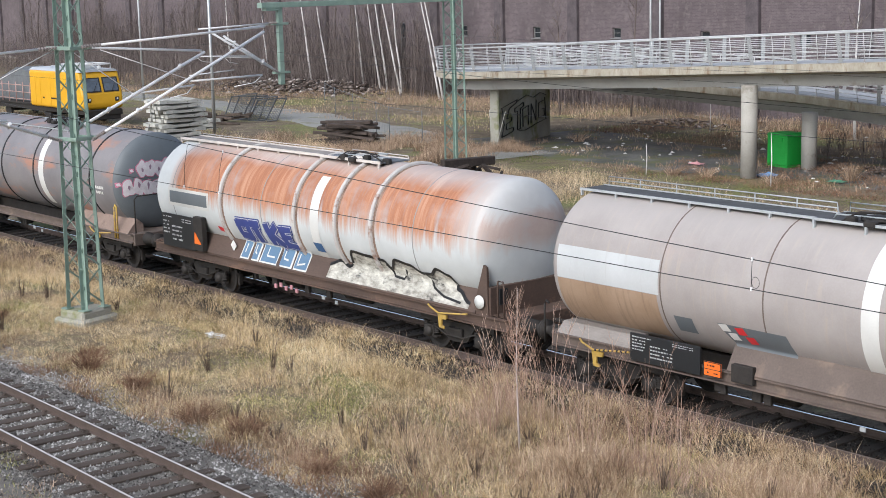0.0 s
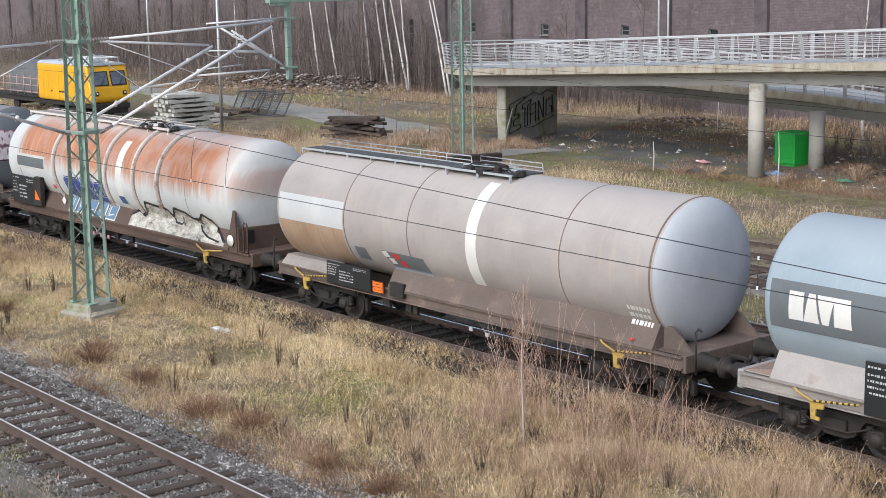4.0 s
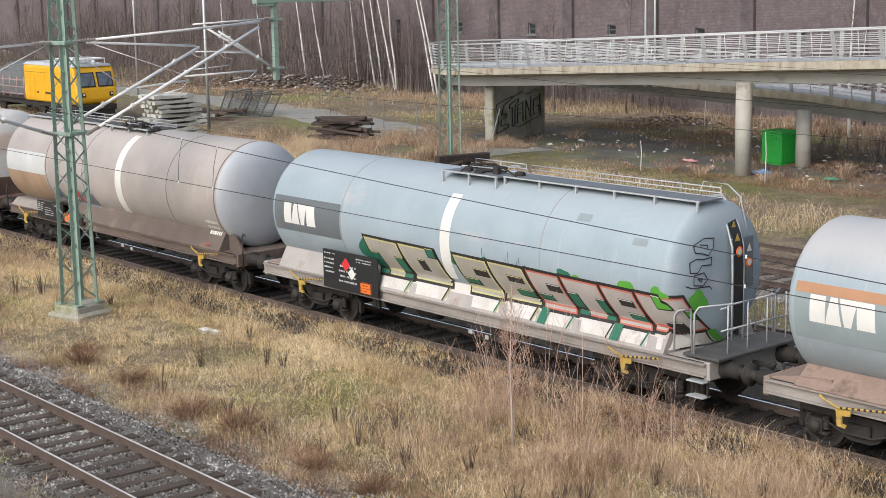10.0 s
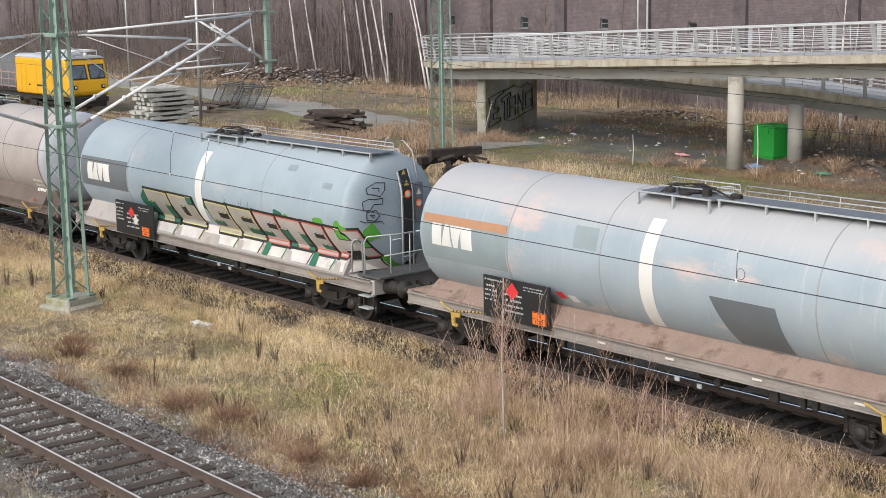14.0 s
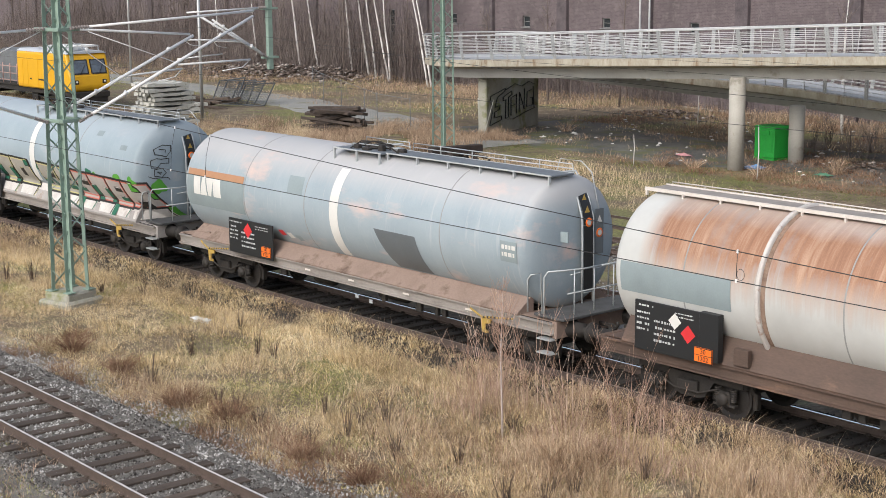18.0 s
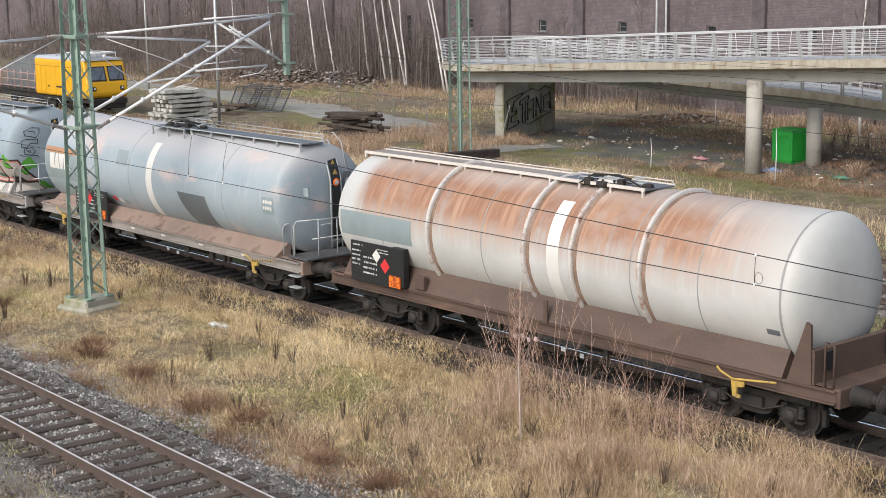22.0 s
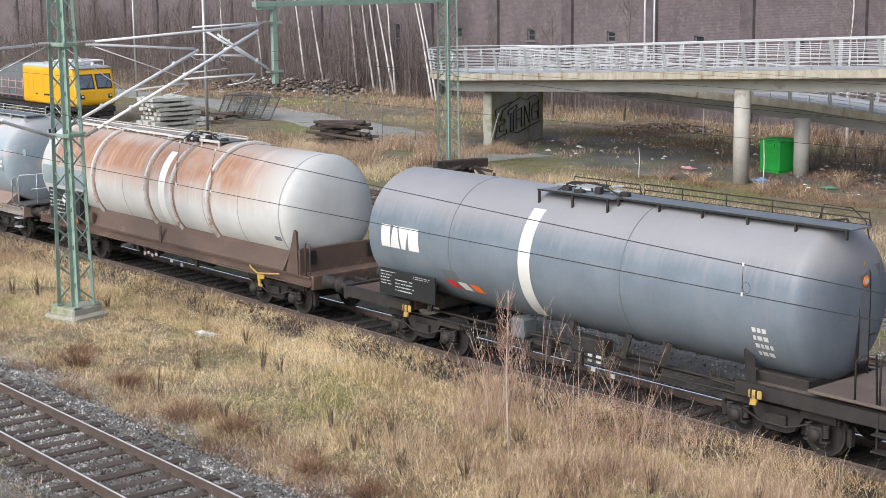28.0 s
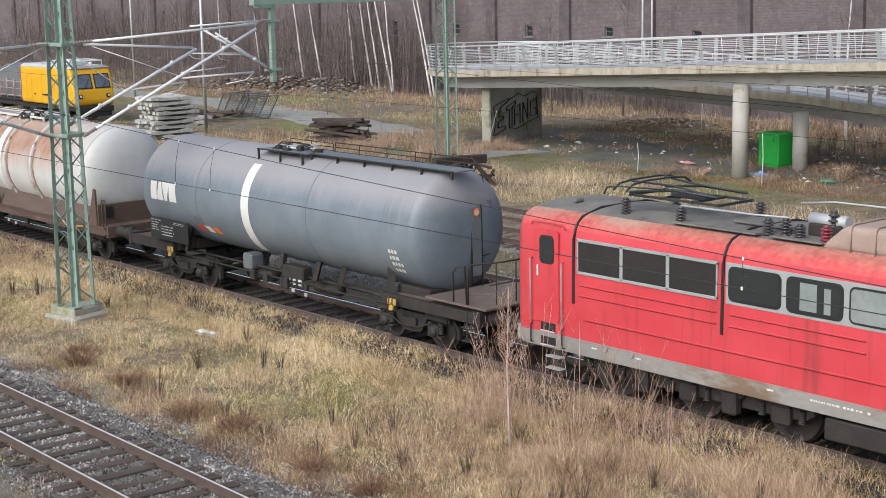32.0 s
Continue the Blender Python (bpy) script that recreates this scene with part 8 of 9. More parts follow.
def wagon_taupe():
    th, xc, half = wagon("taupe-grey tank wagon with a white band and white panel", -23.3, -7.95, 5.35, P_MUDSILL, 13)
    a, b = -22.35 - xc, -9.4 - xc
    # The end is paler and bluer than the taupe side.
    pale = paint("bluish_end_tone", (0.33, 0.35, 0.38), (0.44, 0.46, 0.49), 0.55, (0.40, 0.36, 0.34), 0.58)
    tank_shell(th, a, b, P_TAUPE, end=pale, end_label="pale bluish tank end")
    sills(th, half, P_MUDSILL, True, a, b, -17.9 - xc)
    for s in (-1, 1):
        part("saddle", Geo().prism([(s * 1.34, 1.20), (s * 1.12, 1.42), (s * 0.8, 1.42), (s * 0.8, 1.20)], "X", -22.5 - xc, -20.4 - xc), P_SILLTAN, th)
    seams(th, xc, (-19.5, -17.02, -11.95), S_DARK)
    ring(th, "end_seam", b - 0.02, 0.05, 0.008, S_DARK)
    band(th, xc, -14.75, 0.36, P_WHITE, 3.98, 1.60)
    panel(th, "white_panel", xc, rect(-22.33, -19.55, 3.12, 2.44), P_PANEL)
    g = Geo()
    patch_on(g, xc, rect(-22.33, -19.6, 2.43, 1.50), False, 0.007, 4, 14)
    part("brown_panel", g, P_TAN, th)
    panel(th, "dark_panel", xc, rect(-19.25, -18.79, 2.07, 1.74, 0.02), P_DKGREY)
    panel(th, "dark_panel", xc, [(-18.17, 2.10), (-16.57, 2.09), (-16.45, 1.66), (-17.85, 1.66)], P_DKGREY)
    for k, (m, x, z) in enumerate(((P_WHITE, -18.0, 2.02), (P_WHITE, -17.82, 1.86), (P_RED, -17.62, 2.0), (P_RED, -17.42, 1.84))):
        g = Geo()
        patch_on(g, xc, [(x - 0.14, z + 0.06), (x + 0.06, z + 0.08), (x + 0.14, z - 0.06), (x - 0.06, z - 0.08)], off=0.014)
        part("hazard_label", g, m, th)
    data_board(th, xc, -20.3, -18.5, 1.58, 1.02, 33, -1.46)
    hazard_plate(th, xc, -18.18, 1.20, 0.42, 0.28, -1.47, None, 41)
    part("equipment_box", Geo().box((-17.5 - xc, -1.40, 1.22), (0.5, 0.12, 0.34), 0.01), M_DARK, th)
    catwalk(th, -22.6 - xc, -16.6 - xc, P_SILVER, P_GRATE, y0=-0.50, y1=0.22, z=4.14, bar=0.05)
    catwalk(th, -16.6 - xc, -14.3 - xc, P_SILVER, P_GRATE, y0=-0.62, y1=0.35, z=4.15, bar=0.05)
    manhole(th, -15.5 - xc, M_DARK)
    lever(th, -21.2 - xc, 1.15)
    lever(th, -10.25 - xc, 1.15)
    marks(th, xc, -10.15, 2.02, 3, 8, None, 0.55)
    for x in (-22.9, -8.35):
        part("grab_rail", Geo().tube([(x - xc, -1.30, 0.9), (x - xc, -1.30, 1.75), (x + 0.05 - xc, -1.30, 1.82), (x + 0.14 - xc, -1.30, 1.78)], 0.022, 8), M_DARK, th)
    for s in (-1, 1):
        part("end_bracket", Geo().prism([(b, 1.2), (b + 0.75, 1.2), (b + 0.25, 1.65), (b, 1.72)], "Y", s * 1.05, s * 0.98), P_MUDSILL, th)
    part("red_knob", Geo().box((-9.9 - xc, -1.44, 1.36), (0.07, 0.05, 0.07), 0.015), P_RED, th)


def blue_common(th, xc, x_off, half, sill, tank):
    a, b = -6.5 + x_off - xc, 6.67 + x_off - xc
    tank_shell(th, a, b, tank, 0.36, flat=0.55)
    sills(th, half, sill, True, a, b, None, P_SILLTAN, 1.55 if x_off else 1.73)
    part("end_slope", Geo().prism([(a - 0.75, 1.22), (a + 0.7, 1.22), (a + 0.7, 1.40), (a + 0.0, 1.36)], "Y", -1.25, 1.25), P_DUSTY, th)
    band(th, xc, 0.25 + x_off, 0.34, P_WHITE, 3.72, 1.57 if x_off else 1.80)
    catwalk(th, -0.6 + x_off - xc, 1.3 + x_off - xc, P_SILVER, P_WALKDARK, y0=-0.80, y1=0.12, z=4.15)
    catwalk(th, 1.3 + x_off - xc, 6.9 + x_off - xc, P_SILVER, P_WALKDARK, y0=-0.62, y1=0.08, z=4.15)
    manhole(th, 0.35 + x_off - xc, M_DARK)
    ladder_end(th, b, half, P_SILVER, P_DKGREY)
    lever(th, -5.4 + x_off - xc, 1.12)
    lever(th, 5.75 + x_off - xc, 1.12, True, 0.02)
    return a, b


def wagon_blue_sprayed():
    th, xc, half = wagon("pale blue tank wagon with a long sprayed piece along its side", -7.95, 8.4, 5.5, P_GREYSILL, 14)
    a, b = blue_common(th, xc, 0.0, half, P_GREYSILL, P_BLUEC)
    panel(th, "grey_panel", xc, rect(-6.48, -3.7, 3.11, 2.23), P_DKGREY)
    logo_blocks(th, xc, -6.05, -4.74, 2.92, 2.46)
    data_board(th, xc, -4.40, -2.22, 1.96, 1.0, 35)
    hazard_plate(th, xc, -2.66, 1.18, 0.42, 0.27, -1.515, None, 43)
    part("red_diamond", diamond(Geo(), -3.45 - xc, 1.66, 0.17, -1.505), P_RED, th)
    part("white_diamond", diamond(Geo(), -3.22 - xc, 1.46, 0.15, -1.505), P_WHITE, th)
    for x, z in ((4.1, 3.7), (5.8, 3.42)):
        panel(th, "grey_patch", xc, rect(x, x + 0.38, z, z - 0.14), P_MIDGREY)
    seams(th, xc, (-3.66, 3.3), S_GREY)
    WRAP[:] = [b, 0.36, 2 / 0.55]
    # sprayed piece: a row of broad letter-like forms over a pale ground
    green = plain("green_spray_paint", (0.02, 0.135, 0.08), 0.6)
    lime = plain("lime_spray_paint", (0.09, 0.33, 0.04), 0.6)
    fill = surface("grey_spray_fill", (0.25, 0.235, 0.20), (0.40, 0.375, 0.33), 1.5, 0.6)
    tan = surface("tan_spray_fill", (0.31, 0.28, 0.255), (0.45, 0.41, 0.38), 1.5, 0.6)
    ink = plain("black_spray_line", (0.025, 0.022, 0.02), 0.55)
    chalk = surface("white_spray_ground", (0.44, 0.40, 0.37), (0.66, 0.63, 0.59), 0.9, 0.65, spot=(0.42, 0.32, 0.28))
    pale = surface("pale_spray_block", (0.42, 0.39, 0.36), (0.68, 0.655, 0.62), 2.2, 0.65, spot=(0.36, 0.28, 0.24), spot_scale=2.0, spot_at=0.58, spread=0.18)
    gold = plain("yellow_spray_line", (0.50, 0.46, 0.20), 0.55)
    rose = plain("red_spray_line", (0.50, 0.13, 0.09), 0.55)
    g = Geo()
    patch_on(g, xc, [(-2.0, 1.70), (7.0, 1.70), (7.1, 1.27), (-1.9, 1.27)], off=0.008, nx=20, nz=12)
    part("sprayed_ground", g, chalk, th)
    rnd = random.Random(77)
    for k, (x, z, w, h) in enumerate(((-2.78, 2.12, 0.22, 0.28), (-1.25, 2.33, 0.30, 0.16), (0.55, 2.30, 0.14, 0.12), (1.62, 2.40, 0.16, 0.10), (2.85, 2.40, 0.09, 0.08), (4.0, 2.46, 0.20, 0.10), (-2.15, 1.72, 0.30, 0.20))):
        part("sprayed_blot", blot_on(Geo(), xc, x, z, w, h, 60 + k), green, th)
    for k, (x, z, w, h) in enumerate(((5.75, 2.42, 0.22, 0.16), (6.55, 2.42, 0.16, 0.14), (7.32, 2.24, 0.22, 0.22), (7.12, 1.52, 0.12, 0.22), (4.35, 2.40, 0.10, 0.10))):
        part("sprayed_blot", blot_on(Geo(), xc, x, z, w, h, 80 + k), lime, th)
    g = Geo()
    for x in (1.5, 1.58, 2.25, 2.34, 2.6, 2.68):
        line_on(g, xc, [(x, 2.4), (x, 2.4 + rnd.uniform(0.12, 0.34))], 0.014, off=0.012)
    part("sprayed_drips", g, green, th)
    # the row of broad letters that touch each other, over white shaded feet on the skirt
    sh = 0.34
    row = [("T", -2.78, -1.48), ("D", -1.48, -0.12), ("S", 0.48, 1.62), ("E", 1.62, 2.78), ("S", 2.82, 3.86), ("T", 3.86, 4.98), ("E", 4.98, 5.94), ("K", 5.94, 7.00)]
    for k, (ch, xa, xb) in enumerate(row):
        zt, zb = 2.44 - 0.012 * k, 1.60 + 0.03 * (k % 2)
        xa, xb = xa + 0.055, xb - 0.055
        w = xb - xa

        def cell(u, q):
            return (xa + u * w + sh * (1 - q), zb + q * (zt - zb))

        rim = gold if k < 4 else rose
        for grow, mat, off, name in ((0.075, ink, 0.016, "sprayed_outline"), (0.012, rim, 0.024, "sprayed_rim"), (-0.022, fill if k < 4 else tan, 0.030, "sprayed_letter")):
            a, b_ = grow / w, grow / (zt - zb)
            g = Geo()
            patch_on(g, xc, [cell(-a, 1 + b_), cell(1 + a, 1 + b_ - 0.03), cell(1 + a, -b_), cell(-a, -b_)], off=off, nx=8, nz=10)
            part(name, g, mat, th)
        for i, (ua, qa, ub, qb, col) in enumerate(COUNTERS[ch]):
            mat = {"g": green, "i": ink, "b": chalk}[col]
            g = Geo()
            patch_on(g, xc, [cell(ua - 0.03, qb + 0.04), cell(ub + 0.03, qb + 0.03), cell(ub + 0.03, qa - 0.04), cell(ua - 0.03, qa - 0.03)], off=0.036, nx=3, nz=5)
            part("sprayed_counter", g, ink, th)
            if col != "i":
                g = Geo()
                patch_on(g, xc, [cell(ua, qb), cell(ub, qb - 0.01), cell(ub, qa), cell(ua, qa)], off=0.041, nx=3, nz=5)
                part("sprayed_counter", g, lime if k > 6 and col == "g" else mat, th)
            g = Geo()
            line_on(g, xc, [cell(ua, qb + 0.02), cell(ub, qb + 0.01)], 0.018, off=0.046)
            part("sprayed_glint", g, gold if k < 4 else pale, th)
        # the foot: a white block with a dark edge
        g = Geo()
        patch_on(g, xc, [(xa + sh + 0.05, zb - 0.05), (xb + sh - 0.06, zb - 0.05), (xb + sh - 0.02, 1.29), (xa + sh + 0.12, 1.29)], off=0.014, nx=6, nz=6)
        part("sprayed_foot", g, pale, th)
        g = Geo()
        line_on(g, xc, [(xb + sh - 0.07, zb - 0.06), (xb + sh - 0.16, 1.30)], 0.045, off=0.022)
        part("sprayed_shadow_line", g, ink if k % 2 else green, th)
        g = Geo()
        line_on(g, xc, [(xb + sh - 0.02, zb - 0.06), (xb + sh - 0.11, 1.30)], 0.025, off=0.026)
        part("sprayed_glint", g, gold if k < 4 else chalk, th)
    for x in (2.95, 5.05, 7.05):
        g = Geo()
        patch_on(g, xc, [(x + 0.2, 1.60), (x + 0.44, 1.60), (x + 0.40, 1.28), (x + 0.16, 1.28)], off=0.032)
        part("sprayed_blot", g, lime if x > 6.5 else green, th)
    # an outlined tag that runs down beside the tank end
    for k, loop in enumerate(([(0.02, 3.42), (0.20, 3.58), (0.44, 3.54), (0.50, 3.30), (0.42, 3.10), (0.26, 3.18), (0.10, 3.22), (0.02, 3.42)], [(0.16, 3.42), (0.34, 3.38), (0.36, 3.26)], [(0.02, 2.98), (0.16, 3.06), (0.30, 3.02), (0.50, 3.04), (0.52, 2.84), (0.30, 2.86), (0.22, 2.68), (0.06, 2.70), (0.02, 2.98)], [(0.14, 2.62), (0.36, 2.66), (0.46, 2.46), (0.34, 2.30), (0.14, 2.36), (0.14, 2.62)], [(0.22, 2.52), (0.33, 2.50), (0.30, 2.42), (0.22, 2.52)], [(-0.02, 2.36), (0.1, 2.28), (0.5, 2.26), (0.54, 2.16)])):
        g = Geo()
        line_on(g, xc, [(7.08 + 1.2 * u, 2.45 + (z - 2.2) * 0.73) for u, z in loop], 0.022, off=0.018)
        part("sprayed_tag", g, ink, th)
    WRAP.clear()


def wagon_blue_panels():
    th, xc, half = wagon("faded blue tank wagon with pinkish stains and grey patches", 8.4, 24.7, 5.6, P_DUSTY, 15)
    blue_common(th, xc, 16.28, half, P_DUSTY, P_BLUED)
    for x in (15.3, 17.1, 19.2, 21.4):
        part("sill_stencil", Geo().box((x - xc, -1.404, 1.08), (0.22, 0.006, 0.045)), P_CREAM, th)
    panel(th, "grey_panel", xc, rect(9.80, 12.55, 3.14, 2.14), P_MIDGREY)
    panel(th, "rust_stripe", xc, rect(9.82, 12.55, 3.15, 2.97), plain("rust_orange_stripe", (0.42, 0.22, 0.12)), "", 0.012)
    logo_blocks(th, xc, 10.14, 11.46, 2.93, 2.50)
    panel(th, "grey_patch", xc, rect(14.5, 15.15, 3.39, 2.95, 0.04), P_MIDGREY)
    g = Geo()
    patch_on(g, xc, [(18.1, 2.50), (19.62, 2.49), (19.80, 1.58), (18.55, 1.58)], False, 0.008, 4, 12)
    part("dark_patch", g, P_DKGREY, th)
    panel(th, "label_panel", xc, rect(22.5, 23.02, 2.80, 2.35), P_MIDGREY)
    marks(th, xc, 22.56, 2.72, 2, 9, None, 0.35)
    data_board(th, xc, 11.86, 13.9, 2.02, 1.10, 36)
    hazard_plate(th, xc, 13.62, 1.30, 0.42, 0.28, -1.515, ("30", "1202"))
    part("red_diamond", diamond(Geo(), 12.78 - xc, 1.76, 0.20, -1.505), P_RED, th)
    for k, (m, x) in enumerate(((P_RED, 14.0), (P_WHITE, 14.35), (P_MIDGREY, 14.72))):
        g = Geo()
        patch_on(g, xc, [(x - 0.16, 1.90 - k * 0.03), (x + 0.06, 1.92 - k * 0.03), (x + 0.16, 1.78 - k * 0.03), (x - 0.06, 1.76 - k * 0.03)], off=0.012)
        part("hazard_label", g, m, th)
    seams(th, xc, (12.6, 15.3, 20.5), S_GREY)
    part("junction_box", Geo().box((24.2 - xc, -1.22, 3.05), (0.22, 0.05, 0.22), 0.01), P_MIDGREY, th)


def wagon_rusty_plain():
    th, xc, half = wagon("white tank wagon with brown rust on top and a brown frame", 24.7, 41.2, 5.5, P_DARKSILL, 16)
    a, b = 25.98 - xc, 39.35 - xc
    tank_shell(th, a, b, P_RUSTE)
    sills(th, half, P_DARKSILL, True, a, b)
    for x in (29.38, 32.60, 34.02, 35.93):
        ring(th, "stiffening_ring", x - xc, 0.09, 0.09, P_RING)
        # Rust strip that also paints each ring's shadow on its right.
        ring(th, "ring_shadow_strip", x - xc + 0.03, 0.22, 0.010, P_RUSTSHADE)
    seams(th, xc, (27.6, 31.2, 35.65, 37.4), S_GREY)
    ring(th, "end_seam", b - 0.02, 0.05, 0.008, S_GREY)
    band(th, xc, 33.45, 0.36, P_WHITE, 3.8, 1.62)
    catwalk(th, 25.7 - xc, 32.4 - xc, P_CREAM, P_WALKTAN, y0=-0.45, y1=0.20, z=4.15, bar=0.07, posts=0.95, rails=(0.08,))
    catwalk(th, 32.4 - xc, 35.2 - xc, P_CREAM, P_WALKDARK, y0=-0.56, y1=0.35, z=4.16, bar=0.07, rails=(0.09,))
    manhole(th, 33.9 - xc, P_CREAM)
    panel(th, "grey_panel", xc, rect(26.0, 28.74, 2.87, 2.27), P_MIDGREY)
    data_board(th, xc, 26.42, 28.1, 2.16, 1.18, 37)
    part("equipment_box", Geo().box((28.3 - xc, -1.46, 1.72), (0.46, 0.16, 0.92), 0.01), P_BLACK, th)
    part("equipment_box", Geo().box((29.0 - xc, -1.40, 1.45), (0.34, 0.12, 0.32), 0.01), P_DARKSILL, th)
    hazard_plate(th, xc, 28.2, 1.36, 0.44, 0.29, -1.555, ("30", "1202"))
    part("white_diamond", diamond(Geo(), 27.45 - xc, 1.88, 0.16, -1.505), P_WHITE, th)
    part("red_diamond", diamond(Geo(), 27.78 - xc, 1.68, 0.18, -1.505), P_RED, th)
    panel(th, "small_label", xc, rect(38.95, 39.25, 2.08, 1.97), P_DKGREY)
    upright_end(th, xc, 39.85, P_DARKSILL, half)
    part("upright_end_rib", Geo().box((33.2 - xc, -1.42, 1.45), (0.12, 0.04, 0.5), 0.005), P_DARKSILL, th)
    lever(th, 38.4 - xc, 1.12, False, 0.06)
    pale = plain("faded_white_pink_paint", (0.50, 0.38, 0.36), 0.6)
    for k in range(4):
        part("brake_handle", Geo().box((32.2 + k * 0.22 - xc, -1.38, 0.74 + 0.05 * (k % 2)), (0.09, 0.04, 0.09), 0.005), pale, th)


def wagon_slate():
    th, xc, half = wagon("slate-grey frameless tank wagon with a white band", 41.2, 58.15, 5.1, M_DARK, 17)
    a, b = 43.2 - xc, 55.2 - xc
    tank_shell(th, a, b, P_SLATE, 0.5)
    band(th, xc, 48.45, 0.36, P_WHITE, 3.78, 1.45)
    seams(th, xc, (46.0, 51.2), P_DKGREY)
    logo_blocks(th, xc, 43.6, 44.95, 2.93, 2.47)
    for e, x in ((-1, a), (1, b)):
        xm, x_out = x - e * 1.2, e * (half - 0.7)
        part("end_frame", Geo().box(((xm + x_out) / 2, 0, 1.06), (abs(x_out - xm), 2.3, 0.22), 0.02), P_MUDSILL if e > 0 else P_DARKSILL, th)
        for s in (-1, 1):
            part("side_sill", Geo().prism([(s * 1.18, 0.93), (s * 1.30, 0.93), (s * 1.30, 1.19), (s * 1.18, 1.19)], "X", min(xm, x_out), max(xm, x_out)), M_DARK, th)
        part("saddle", Geo().box((e * 5.1, 0, 1.22), (1.2, 1.9, 0.30), 0.03), M_DARK, th)
        part("brace", Geo().beam((e * 4.45, -1.10, 1.95), (e * 4.65, -1.22, 1.05), 0.16, 0.10), M_DARK, th)
    part("belly_valve", Geo().box((-2.0, -0.75, 1.05), (0.42, 0.45, 0.45), 0.05), P_DKGREY, th)
    for x, h, lean in ((-0.3, 0.34, 0.0), (1.3, 0.50, -0.12), (2.35, 0.42, -0.08)):
        part("bracket", Geo().beam((x, -0.9, 1.48), (x + lean, -0.98, 1.48 - h), 0.16, 0.12), M_DARK, th)
    part("valve_box", Geo().box((0.2, -0.86, 1.05), (0.95, 0.3, 0.34), 0.03), M_DARK, th)
    for x, w in ((0.05, 0.16), (0.30, 0.12), (0.55, 0.14)):
        part("changeover_plate", Geo().box((x, -1.02, 0.82), (w, 0.03, 0.16), 0.005), P_OFFWHITE, th)
    part("brake_rod", Geo().tube([(0.9, -0.5, 0.92), (4.2, -0.9, 0.92)], 0.03, 6), M_DARK, th)
    part("long_pipe", Geo().tube([(-half + 0.8, -0.9, 0.98), (-3.6, -0.8, 0.95), (3.6, -0.8, 0.95), (half - 0.8, -0.9, 0.98)], 0.03, 6), M_DARK, th)
    data_board(th, xc, 43.52, 45.55, 1.92, 1.30, 38)
    panel(th, "dark_stain", xc, rect(45.65, 46.15, 2.15, 1.78, 0.05), P_DKGREY)
    for m, x in ((P_RED, 45.9), (P_WHITE, 46.3), (P_ORANGE, 46.7)):
        g = Geo()
        patch_on(g, xc, [(x - 0.22, 1.90), (x + 0.08, 1.90), (x + 0.22, 1.72), (x - 0.06, 1.72)], False, off=0.012)
        part("hazard_label", g, m, th)
    marks(th, xc, 54.45, 2.30, 4, 10, None, 0.35)
    catwalk(th, 48.2 - xc, 50.3 - xc, M_DARK, P_WALKDARK, y0=-0.82, y1=0.15, z=4.15)
    catwalk(th, 50.3 - xc, 55.9 - xc, M_DARK, P_WALKDARK, y0=-0.60, y1=0.08, z=4.15, rails=(0.12, 0.24))
    manhole(th, 49.1 - xc, P_SILVER)
    for x in (44.5, 54.6):
        o = part("brake_grip", Geo().box((x - xc, -1.47, 1.06), (0.30, 0.05, 0.16), 0.02), P_YELLOW, th)
        for k in (-0.08, 0.04):
            part("stripe", Geo().box((x + k - xc, -1.476, 1.06), (0.05, 0.05, 0.165), 0.01), P_BLACK, o)
        part("grip_foot", Geo().prism([(x - 0.10 - xc, 1.0), (x + 0.06 - xc, 1.0), (x + 0.02 - xc, 0.86), (x - 0.12 - xc, 0.84)], "Y", -1.48, -1.44), P_YELLOW, o)
    ladder_end(th, b, half, M_DARK, P_DKGREY)


for make in (wagon_grey_first, wagon_rusty_sprayed, wagon_taupe, wagon_blue_sprayed, wagon_blue_panels, wagon_rusty_plain, wagon_slate):
    make()

# -- the electric locomotive --
def faded_red():
    m, t, n, l, b = nodes_of("faded_red_paint")
    v = coords(t)
    cloud, runs, fine = noise_of(t, v, 0.7, 5, 0.6), noise_of(t, v, 2.0, 5, 0.65, (1.6, 0.3, 0.12)), noise_of(t, v, 30, 3)
    col = ramp_of(t, cloud, [(0.3, (0.50, 0.042, 0.052)), (0.7, (0.60, 0.07, 0.085))])
    col = mix_of(t, math_of(t, "MULTIPLY", ramp_of(t, runs, [(0.54, (0, 0, 0)), (0.70, (1, 1, 1))]), 0.55), col, (0.17, 0.045, 0.04))
    l.new(col, b.inputs["Base Color"])
    b.inputs["Roughness"].default_value = 0.42
    bump_of(t, fine, 0.03, 0.005, b)
    return m


P_LOCO = faded_red()
P_LOCOGREY = surface("dusty_grey_skirt", (0.22, 0.21, 0.195), (0.36, 0.345, 0.32), 1.0, 0.6, 0, 20, 0.1, spot=(0.20, 0.14, 0.095), spot_at=0.54, stretch=(0.4, 1, 1))
P_ROOF = surface("sooty_loco_roof", (0.085, 0.078, 0.07), (0.22, 0.205, 0.18), 0.9, 0.75, 0, 16, 0.2, spot=(0.05, 0.048, 0.046), spot_scale=0.8, spread=0.18)


